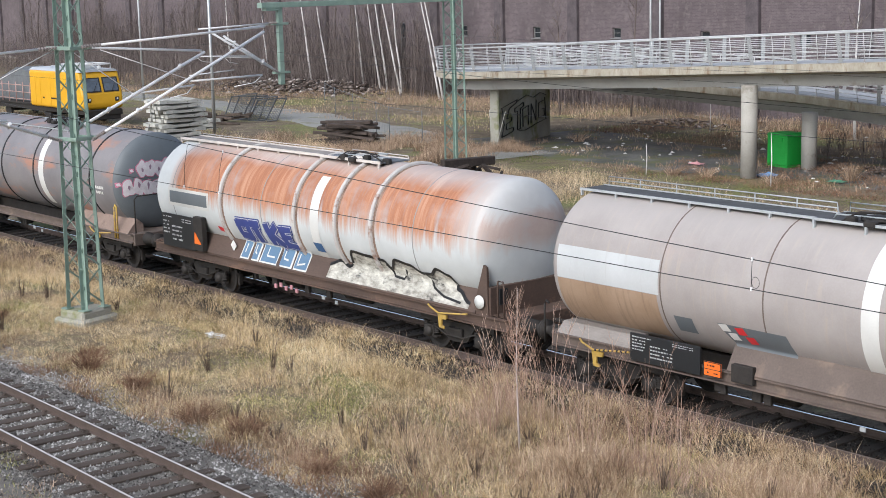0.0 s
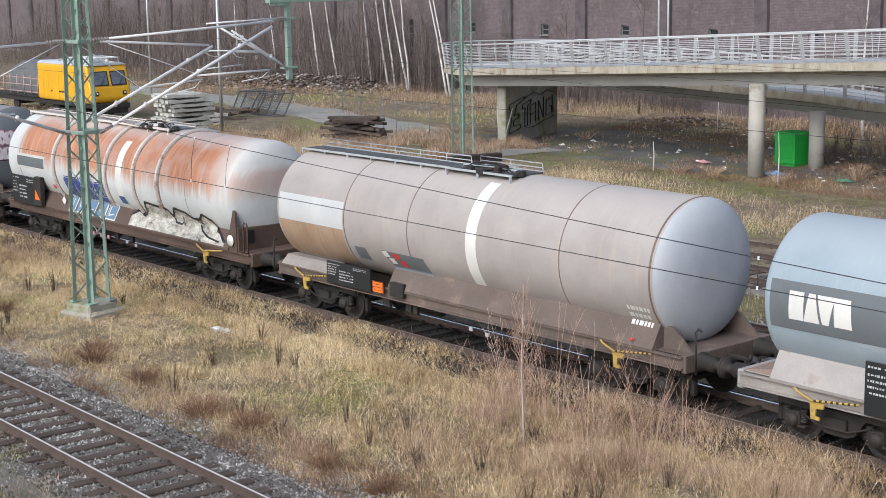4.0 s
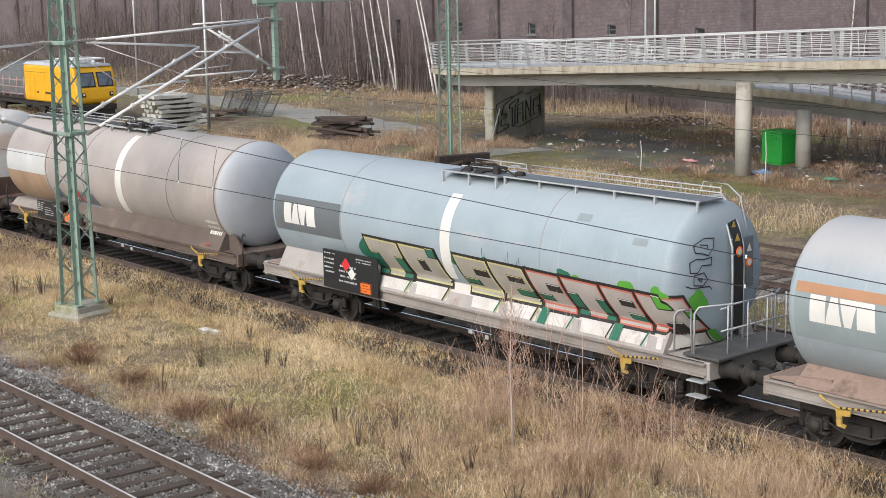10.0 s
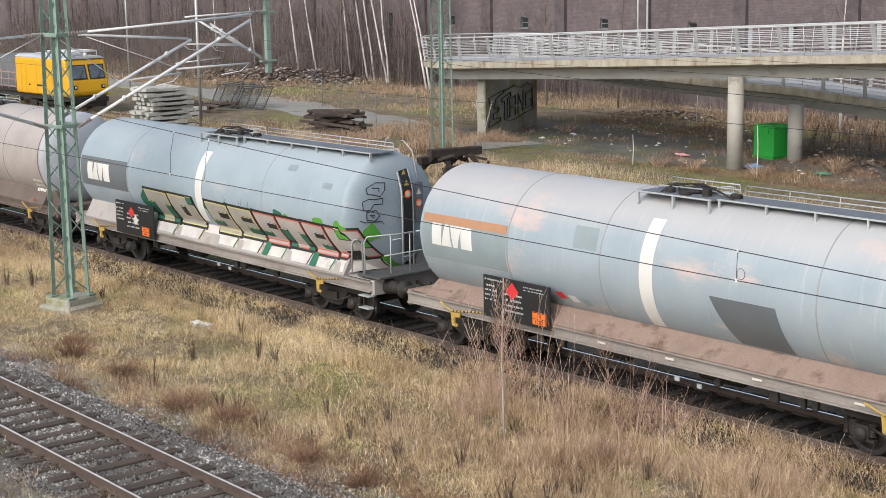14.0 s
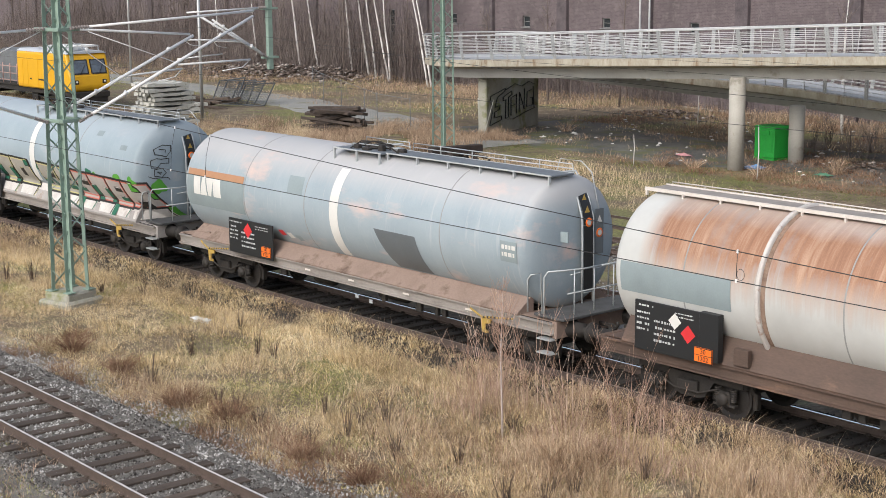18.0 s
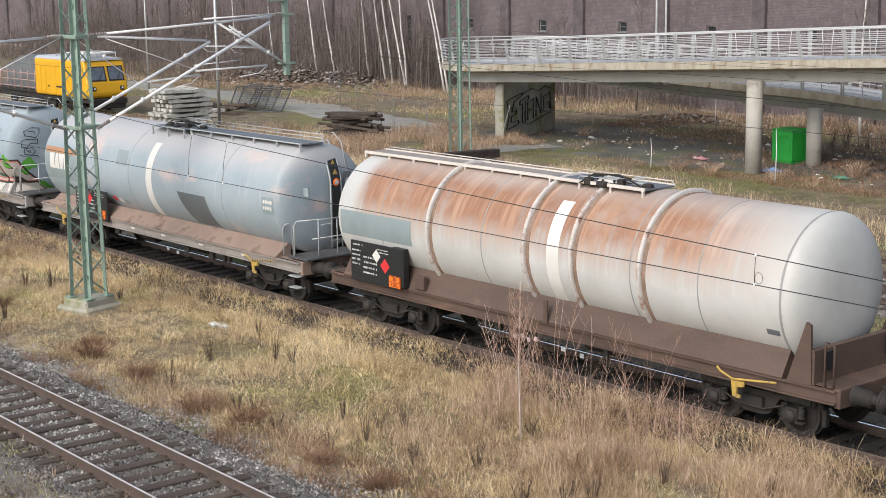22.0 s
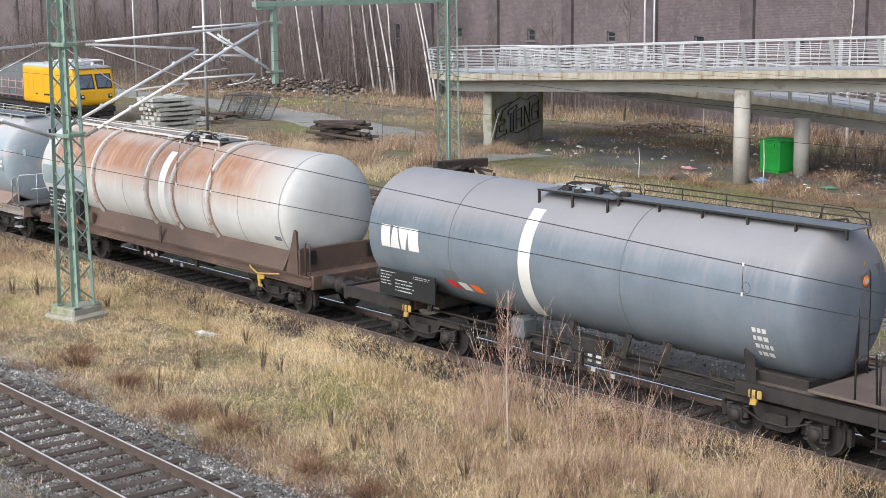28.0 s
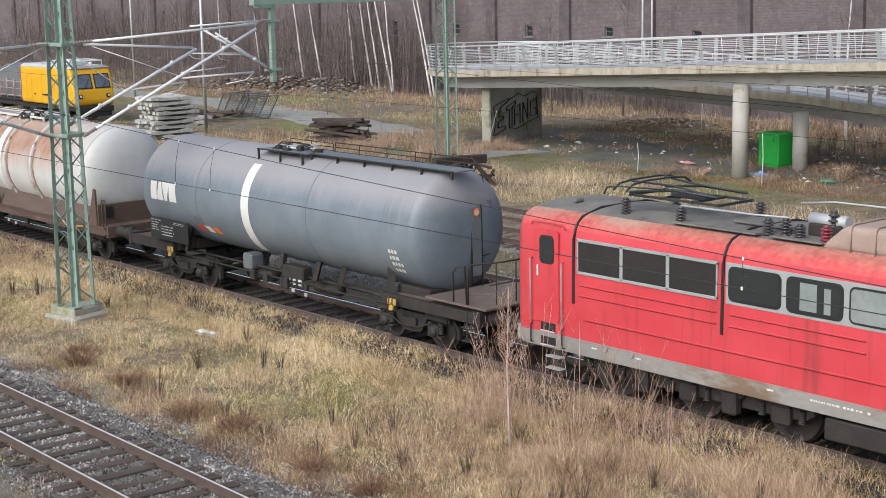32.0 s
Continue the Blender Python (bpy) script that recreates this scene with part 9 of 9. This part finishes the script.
def sooty_edge():
    """Red roof shoulder with soot and brown dust that has settled from the top."""
    m, t, n, l, b = nodes_of("sooty_red_roof_edge")
    v = coords(t)
    sep = n.new("ShaderNodeSeparateXYZ")
    l.new(v, sep.inputs["Vector"])
    cloud, fine = noise_of(t, v, 0.9, 4, 0.5, (0.8, 1, 1)), noise_of(t, v, 8, 3, 0.5)
    h = math_of(t, "ADD", sep.outputs["Z"], math_of(t, "MULTIPLY", math_of(t, "SUBTRACT", cloud, 0.5), 0.30))
    f = math_of(t, "MULTIPLY", math_of(t, "SUBTRACT", h, 3.52), 3.6, True)
    red = ramp_of(t, fine, [(0.3, (0.50, 0.05, 0.055)), (0.7, (0.60, 0.10, 0.09))])
    soot = ramp_of(t, math_of(t, "ADD", math_of(t, "MULTIPLY", cloud, 0.6), math_of(t, "MULTIPLY", fine, 0.4)), [(0.35, (0.14, 0.10, 0.075)), (0.5, (0.36, 0.20, 0.14)), (0.68, (0.40, 0.30, 0.24))])
    l.new(mix_of(t, math_of(t, "MULTIPLY", f, 0.9), red, soot), b.inputs["Base Color"])
    b.inputs["Roughness"].default_value = 0.6
    bump_of(t, fine, 0.08, 0.006, b)
    return m


P_ROOFEDGE = sooty_edge()
# Dark red for the shadow line painted beneath each side rib.
P_RIBSHADE = surface("dark_red_rib_shadow", (0.13, 0.016, 0.018), (0.24, 0.03, 0.032), 2, 0.7)
P_HOOD = surface("brown_grey_roof_hood", (0.26, 0.185, 0.15), (0.40, 0.31, 0.26), 1.0, 0.7, 0, 20, 0.15)
P_LOUVRE = surface("dark_louvre", (0.012, 0.010, 0.010), (0.030, 0.025, 0.023), 3, 0.65)
P_TRIM = surface("grey_window_trim", (0.25, 0.27, 0.27), (0.38, 0.40, 0.39), 2, 0.5)
P_RUBBER = plain("black_rubber", (0.015, 0.015, 0.016), 0.6)
P_PANE = nodes_of("loco_window_pane")[0]
pb = P_PANE.node_tree.nodes["Principled BSDF"]
pb.inputs["Base Color"].default_value, pb.inputs["Roughness"].default_value, pb.inputs["Specular IOR Level"].default_value = (0.03, 0.034, 0.034, 1), 0.06, 0.7
# Pale tone with a white reflection put in; cabinet shapes share it.
P_PANEPALE = surface("pale_pane_tone", (0.17, 0.195, 0.185), (0.30, 0.33, 0.315), 1.5, 0.15, 0, 10, 0.0)


def locomotive():
    th = thing("electric_locomotive", "faded red electric locomotive with grey skirt and sooty roof", "locomotive")
    x0 = 58.78
    half = 9.75
    xc = x0 - 0.62 + half
    WAG.append((th, xc))
    L = x0 - xc
    stations = [(L, 0.34, 0.2), (L + 0.08, 0.16, 0.08), (L + 0.22, 0.06, 0.03), (L + 0.45, 0.0, 0.0)]
    stations += [(q, 0.0, 0.0) for q in np.linspace(L + 1.0, -L - 1.0, 16)]
    stations += [(-x, a, b) for x, a, b in reversed(stations[:4])]

    def loft(name, sec, mat, label=""):
        g = Geo()
        rows = []
        for x, inset, drop in stations:
            row = []
            for y, z in sec:
                k = max(0.0, 1 - inset / 1.5)
                row.append((x, y * k, z - (drop if z > 3.3 else 0)))
            rows.append(row)
        g.sheet(rows)
        return part(name, g, mat, th, label)

    for s in (-1, 1):
        o = 1 if s < 0 else -1
        sk = [(s * 1.46, 0.88), (s * 1.485, 1.02), (s * 1.49, 1.20)]
        rd = [(s * 1.49, 1.20), (s * 1.50, 1.6), (s * 1.50, 2.2), (s * 1.495, 2.8), (s * 1.47, 3.30), (s * 1.43, 3.46)]
        ed = [(s * 1.43, 3.46), (s * 1.36, 3.60), (s * 1.24, 3.70), (s * 1.06, 3.77)]
        for nm, sec, mat in (("skirt", sk, P_LOCOGREY), ("side_wall", rd, P_LOCO), ("roof_edge", ed, P_ROOFEDGE)):
            loft(nm, sec if s > 0 else list(reversed(sec)), mat)
    loft("roof", [(1.06, 3.77), (0.7, 3.83), (0.3, 3.86), (-0.3, 3.86), (-0.7, 3.83), (-1.06, 3.77)], P_ROOF)
    for e in (-1, 1):
        ring_ = [(-0.98, 0.9), (0.98, 0.9), (1.13, 1.2), (1.15, 2.4), (1.1, 3.2), (0.9, 3.5), (-0.9, 3.5), (-1.1, 3.2), (-1.15, 2.4), (-1.13, 1.2)]
        part("front_wall", Geo().prism(ring_, "X", e * 9.0, e * 9.13), P_LOCO, th)
    part("floor", Geo().box((0, 0, 0.95), (18.0, 2.7, 0.2)), M_DARK, th)

    def sd(z):
        return -1.5 if z < 2.4 else -1.5 + (z - 2.4) * 0.034

    # body seams over side and roof, ribs
    for X in (60.63, 64.49, 71.4, 75.2):
        x = X - xc
        g = Geo().beam((x, -1.515, 1.95), (x, -1.49, 3.30), 0.03, 0.06, (1, 0, 0))
        g.tube([(x, -1.485, 3.28), (x, -1.445, 3.47), (x, -1.36, 3.62), (x, -1.24, 3.72), (x, -0.7, 3.85), (x, 0.7, 3.85), (x, 1.3, 3.7)], 0.028, 6)
        part("body_seam", g, P_RUBBER, th)
    for xa, xb in ((60.8, 64.35), (64.65, 67.6), (68.6, 71.2), (71.6, 75.0)):
        for z in (2.36, 2.14):
            part("side_rib", Geo().box(((xa + xb) / 2 - xc, -1.512, z), (xb - xa, 0.034, 0.024), 0.006), P_LOCO, th)
            # Flat dark strip draws the shadow under the rib.
            part("rib_shadow_strip", Geo().box(((xa + xb) / 2 - xc, -1.500, z - 0.022), (xb - xa, 0.012, 0.016)), P_RIBSHADE, th)
    part("side_rib", Geo().box((0.7, -1.514, 1.66), (15.4, 0.036, 0.03), 0.006), P_LOCO, th)
    part("rib_shadow_strip", Geo().box((0.7, -1.500, 1.635), (15.4, 0.014, 0.018)), P_RIBSHADE, th)
    part("side_rib", Geo().beam((59.2 - xc, -1.505, 1.36), (60.5 - xc, -1.505, 1.66), 0.02, 0.025), P_LOCO, th)
    part("side_rib", Geo().box((0, -1.497, 1.205), (17.2, 0.014, 0.02)), P_LOCOGREY, th)
    # louvre panels
    xs = [60.74, 61.96, 63.16, 64.38]
    for xa, xb in list(zip(xs, xs[1:])) + [(71.6, 72.8), (72.8, 74.0), (74.0, 75.1)]:
        cx, w = (xa + xb) / 2 - xc, xb - xa
        o = part("louvre", Geo().box((cx, -1.488, 2.95), (w - 0.02, 0.04, 0.66)), P_LOUVRE, th, "dark louvre panel in a grey frame")
        for k in range(13):
            part("slat", Geo().box((cx, -1.502, 2.68 + k * 0.045), (w - 0.1, 0.012, 0.014), 0, m=Matrix.Rotation(radians(25), 4, "X")), P_LOUVRE, o)
        f = Geo()
        for dx, dz, sx, sz in ((-w / 2 + 0.02, 0, 0.04, 0.70), (w / 2 - 0.02, 0, 0.04, 0.70), (0, 0.335, w, 0.06), (0, -0.335, w, 0.06)):
            f.box((cx + dx, -1.505, 2.95 + dz), (sx, 0.045, sz), 0.006)
        part("louvre_frame", f, P_TRIM, o)
    # side windows on a grey ground
    part("window_band", Geo().box(((64.56 + 71.3) / 2 - xc, -1.487, 2.94), (71.3 - 64.56, 0.03, 0.78), 0.006), P_TRIM, th)

    def rounded(w, h, r, n=5):
        return [(sx * (w / 2 - r) + r * math.cos(a), sz * (h / 2 - r) + r * math.sin(a)) for sx, sz, a0 in ((1, 1, 0), (-1, 1, 90), (-1, -1, 180), (1, -1, 270)) for a in [radians(a0 + 90 * q / n) for q in range(n + 1)]]

    for k, (xa, xb) in enumerate(((64.63, 65.82), (65.93, 67.13), (67.25, 68.4), (68.55, 69.7), (69.9, 71.1))):
        cx, w = (xa + xb) / 2 - xc, xb - xa
        o = part("side_window", Geo().prism([(cx + q[0], 2.94 + q[1]) for q in rounded(w, 0.66, 0.12)], "Y", -1.515, -1.495), P_RUBBER, th)
        # The third pane is pale: a reflection painted into its colour.
        part("pane", Geo().prism([(cx + q[0], 2.94 + q[1]) for q in rounded(w - 0.08, 0.58, 0.09)], "Y", -1.522, -1.516), P_PANE if k != 2 else P_PANEPALE, o)
        if k == 1:
            part("cabinet_behind_pane", Geo().box((cx - 0.12, -1.524, 2.94), (0.36, 0.004, 0.50)), P_PANEPALE, o)
            part("cabinet_behind_pane", Geo().box((cx + 0.28, -1.524, 2.92), (0.14, 0.004, 0.46)), P_PANEPALE, o)
    # cab door with handrails and steps
    o = part("cab_door", Geo().prism([(59.86 - xc + q[0], 2.42 + q[1]) for q in rounded(0.72, 1.96, 0.10)], "Y", -1.525, -1.49), P_LOCO, th, "red cab door with a dark window")
    part("door_window", Geo().prism([(59.88 - xc + q[0], 2.98 + q[1]) for q in rounded(0.42, 0.60, 0.10)], "Y", -1.535, -1.524), P_RUBBER, o)
    part("pane", Geo().prism([(59.88 - xc + q[0], 2.98 + q[1]) for q in rounded(0.34, 0.52, 0.08)], "Y", -1.540, -1.534), P_PANE, o)
    part("door_handle", Geo().box((59.62 - xc, -1.545, 2.52), (0.05, 0.03, 0.24), 0.01), P_CREAM, o)
    part("door_gutter", Geo().tube([(59.4 - xc, -1.50, 3.46), (59.45 - xc, -1.49, 3.54), (60.3 - xc, -1.49, 3.54), (60.4 - xc, -1.50, 3.44)], 0.016, 6), P_LOCO, th)
    for X in (59.42, 60.34):
        part("handrail", Geo().tube([(X - xc, -1.50, 2.76), (X - xc, -1.57, 2.74), (X - xc, -1.57, 1.42), (X - xc, -1.50, 1.40)], 0.015, 8), P_WALKTAN, th)
        part("handrail", Geo().tube([(X - xc, -1.50, 1.36), (X - xc, -1.56, 1.34), (X - xc, -1.56, 0.96), (X - xc, -1.49, 0.94)], 0.017, 8), P_RUBBER, th)
    for z, m in ((1.33, P_LOCO), (1.03, P_LOCOGREY)):
        # No hollow here: a black plate paints the dark of each step hole.
        part("recess_shade_plate", Geo().box((59.88 - xc, -1.497, z), (0.42, 0.02, 0.18), 0.004), P_RUBBER, th)
        part("step_tread", Geo().box((59.88 - xc, -1.51, z - 0.085), (0.42, 0.05, 0.02)), P_CREAM, th)
    for z in (0.70, 0.45):
        part("step_tread", Geo().box((60.0 - xc, -1.42, z), (0.42, 0.16, 0.025)), P_SILVER, th)
    part("step_hanger", Geo().box((60.0 - xc, -1.33, 0.66), (0.48, 0.02, 0.5)), M_DARK, th)
    for X in (60.9, 61.6):
        part("jacking_lug", Geo().lathe([(-1.500, 0.0), (-1.500, 0.05), (-1.515, 0.055), (-1.515, 0.08), (-1.48, 0.085)], 16, "Y", (X + 0.6 - xc, 0, 1.15), smooth=False), P_LOCOGREY, th)
    g = Geo()
    bar_text(g, 66.48 - xc, 1.15, 1.35, 0.11, -1.496, 1, 77)
    tagged(part("lettering", g, P_WHITE, th), "row of white lettering bars", kind="stuff")
    g = Geo()
    for X in (62.4, 61.2, 65.6):
        g.box((X - xc, -1.494, 1.10), (0.14, 0.004, 0.03))
    part("small_label", g, P_WHITE, th)

    # six-wheel bogies
    for c in (-4.45, 4.45):
        b = part("bogie", Geo().box((c, 0, 0.62), (5.0, 2.0, 0.30), 0.04), M_DARK, th)
        for s in (-1, 1):
            part("bogie_frame", Geo().prism([(c - 2.9, 0.70), (c - 2.7, 0.56), (c - 1.2, 0.52), (c + 1.2, 0.52), (c + 2.7, 0.56), (c + 2.9, 0.70), (c + 2.8, 0.86), (c - 2.8, 0.86)], "Y", s * 1.02, s * 1.16), M_DARK, b)
            for e in (-2.2, 0.0, 2.2):
                part("axle_box", Geo().box((c + e, s * 1.20, 0.60), (0.42, 0.18, 0.40), 0.05), M_DARK, b)
                for k in (-0.45, 0.45):
                    part("spring", MESH["spring"], M_DARK, b, at=pose(c + e + k, s * 1.2, 0.50))
            for e in (-1.1, 1.1):
                part("sand_box", Geo().box((c + e, s * 1.28, 0.62), (0.34, 0.22, 0.46), 0.04), M_DARK, b)
                part("damper", Geo().tube([(c + e - 0.3, s * 1.25, 0.42), (c + e + 0.3, s * 1.25, 0.84)], 0.05, 8), M_DARK, b)
        for e in (-2.2, 0.0, 2.2):
            w = part("wheelset", Geo().lathe([(-0.86, 0.0), (-0.86, 0.24), (-0.80, 0.26), (-0.80, 0.52), (-0.82, 0.62), (-0.72, 0.625), (-0.69, 0.655), (-0.68, 0.1), (0.68, 0.1), (0.69, 0.655), (0.72, 0.625), (0.82, 0.62), (0.80, 0.52), (0.80, 0.26), (0.86, 0.24), (0.86, 0.0)], 32, "Y", smooth=False), P_CHROME, b, at=pose(c + e, 0, 0.625))
            LOCO_WHEELS.append((w, c + e))
    part("battery_box", Geo().box((67.6 - xc, -1.30, 0.62), (1.7, 0.3, 0.40), 0.03), M_DARK, th)
    part("battery_box", Geo().box((70.0 - xc, -1.30, 0.62), (1.6, 0.3, 0.40), 0.03), M_DARK, th)
    for e in (-1, 1):
        for s in (-1, 1):
            part("buffer", MESH["buffer"], M_DARK, th, at=pose(e * half, s * 0.875, 1.05, 0, 0, 0 if e < 0 else 180))
        part("coupling", MESH["coupling"], M_DARK, th, at=pose(e * half, 0, 0, 0, 0, 0 if e < 0 else 180))
        part("headstock", Geo().box((e * 9.05, 0, 1.05), (0.16, 2.7, 0.34), 0.02), P_LOCOGREY, th)
        part("snow_plough", Geo().box((e * 9.15, 0, 0.42), (0.08, 2.3, 0.42), 0.03), M_DARK, th)

    # roof gear: pantograph, insulators, busbars, boards, hood
    def post_insulator(x, y, z, h=0.30, mat=None):
        prof = [(z, 0.07)]
        for k in range(5):
            q = z + h * (k + 0.4) / 5
            prof += [(q - 0.01, 0.05), (q, 0.105), (q + 0.025, 0.10), (q + 0.03, 0.05)]
        prof += [(z + h, 0.06), (z + h + 0.04, 0.06), (z + h + 0.04, 0.0)]
        return part("post_insulator", Geo().lathe(prof, 14, "Z", (x, y, 0)), mat or P_INSUL, th)

    for X, y in ((61.4, -0.78), (63.0, -0.95), (61.4, 0.75), (63.7, 0.6)):
        post_insulator(X - xc, y, 3.80)
    g = Geo()
    for y in (-0.5, 0.5):
        g.beam((61.25 - xc, y, 4.16), (63.6 - xc, y, 4.16), 0.05, 0.05)
    for X in (61.3, 62.1, 62.9, 63.55):
        g.beam((X - xc, -0.55, 4.16), (X - xc, 0.55, 4.16), 0.06, 0.05)
    p = part("pantograph", g, P_PANTO, th, "folded dark pantograph")
    part("spring_box", Geo().box((62.5 - xc, 0, 4.20), (0.9, 0.34, 0.10), 0.02), P_PANTO, p)
    for y in (-0.55, 0.55):
        part("lower_arm", Geo().tube([(61.3 - xc, y, 4.22), (62.4 - xc, y * 0.8, 4.34), (63.5 - xc, y * 0.8, 4.30)], 0.03, 6), P_PANTO, p)
        part("upper_arm", Geo().tube([(63.5 - xc, y * 0.8, 4.30), (62.2 - xc, y * 0.5, 4.40), (61.3 - xc, y * 0.9, 4.44)], 0.022, 6), P_PANTO, p)
    for X in (61.25, 61.6):
        part("contact_strip", Geo().tube([(X - xc, -0.98, 4.30), (X - xc, -0.8, 4.42), (X - xc, -0.4, 4.46), (X - xc, 0.4, 4.46), (X - xc, 0.8, 4.42), (X - xc, 0.98, 4.30)], 0.022, 6), P_PANTO, p)
    part("horn", Geo().tube([(61.0 - xc, -1.0, 4.20), (61.15 - xc, -1.05, 4.36), (61.5 - xc, -1.02, 4.40), (62.3 - xc, -0.6, 4.36)], 0.018, 6), P_PANTO, p)
    part("busbar", Geo().tube([(63.0 - xc, -0.95, 4.16), (64.6 - xc, -0.8, 4.14), (65.4 - xc, -0.75, 4.16)], 0.02, 6), P_SILVER, th)
    part("busbar", Geo().tube([(65.5 - xc, -0.55, 4.42), (66.2 - xc, -0.5, 4.50), (69.5 - xc, -0.5, 4.52)], 0.018, 6), P_SILVER, th)
    for X, y, h, m in ((65.0, -0.85, 0.28, None), (65.3, -0.72, 0.3, None), (65.75, -0.9, 0.26, None), (66.15, -0.45, 0.5, None), (66.35, -0.95, 0.30, P_INSULRED), (68.3, -0.3, 0.45, None)):
        post_insulator(X - xc, y, 3.80, h, m)
    part("breaker", Geo().tube([(65.6 - xc, -0.35, 4.12), (66.4 - xc, -0.35, 4.12)], 0.12, 14), P_SILVER, th)
    part("breaker_foot", Geo().box((66.0 - xc, -0.3, 3.95), (0.7, 0.5, 0.24), 0.03), M_DARK, th)
    for X, w in ((62.9, 1.1), (63.9, 1.1), (65.3, 1.2)):
        part("roof_board", Geo().box((X + 0.5 - xc, -1.02, 3.84), (w - 0.06, 0.20, 0.035), 0.006), P_ROOF, th)
    part("roof_strip", Geo().box((64.6 - xc, -0.4, 3.90), (1.4, 0.14, 0.05), 0.01), P_ROOF, th)
    hood = part("roof_hood", Geo().prism([(66.2 - xc, 3.72), (66.8 - xc, 4.22), (71.2 - xc, 4.22), (71.6 - xc, 3.72)], "Y", -1.08, 1.08), P_HOOD, th, "brown-grey roof hood with ribs")
    bev = hood.modifiers.new("rounding", "BEVEL")
    bev.width, bev.segments, bev.limit_method, bev.angle_limit = 0.14, 4, "ANGLE", radians(25)
    for k in range(9):
        x = 66.95 + 0.5 * k - xc
        part("hood_rib", Geo().tube([(x, -1.10, 3.74), (x, -1.085, 4.18), (x, -1.0, 4.24), (x, 1.0, 4.24)], 0.018, 5), P_HOOD, hood)
    part("roof_whistle", Geo().box((59.8 - xc, -0.5, 3.90), (0.10, 0.26, 0.09), 0.02), P_ROOF, th)


P_INSUL = plain("dark_brown_porcelain", (0.05, 0.045, 0.045), 0.3)
P_INSULRED = plain("red_brown_porcelain", (0.22, 0.03, 0.04), 0.3)
P_PANTO = plain("dark_pantograph_steel", (0.05, 0.052, 0.055), 0.5, 0.4)
LOCO_WHEELS = []
locomotive()

# ---- sleepers, last ----
sleepers("near", -48, -10, 71)
sleepers("train", -75, -6, 72)
sleepers("second", -60, -12, 73)
sleepers("third", -60, -14, 74)
sleepers("fourth", -60, -14, 75)


def motions():
    for th, xc in WAG:
        walk(th, [(t, pose(xc - s, YC, 0)) for t, s in ROLLED])
    # wheels turn by the way that the train has rolled
    ts, ss = [q[0] for q in ROLLED], [q[1] for q in ROLLED]
    times = [0.2 * k for k in range(161)]
    turns = [(t, math.degrees(float(np.interp(t, ts, ss)) / 0.46)) for t in times]
    for w, e in WHEELS:
        walk(w, [(t, pose(e, 0, 0.46, 0, -a, 0)) for t, a in turns])
    turns = [(t, a * 0.46 / 0.625) for t, a in turns]
    for w, e in LOCO_WHEELS:
        walk(w, [(t, pose(e, 0, 0.625, 0, -a, 0)) for t, a in turns])


motions()
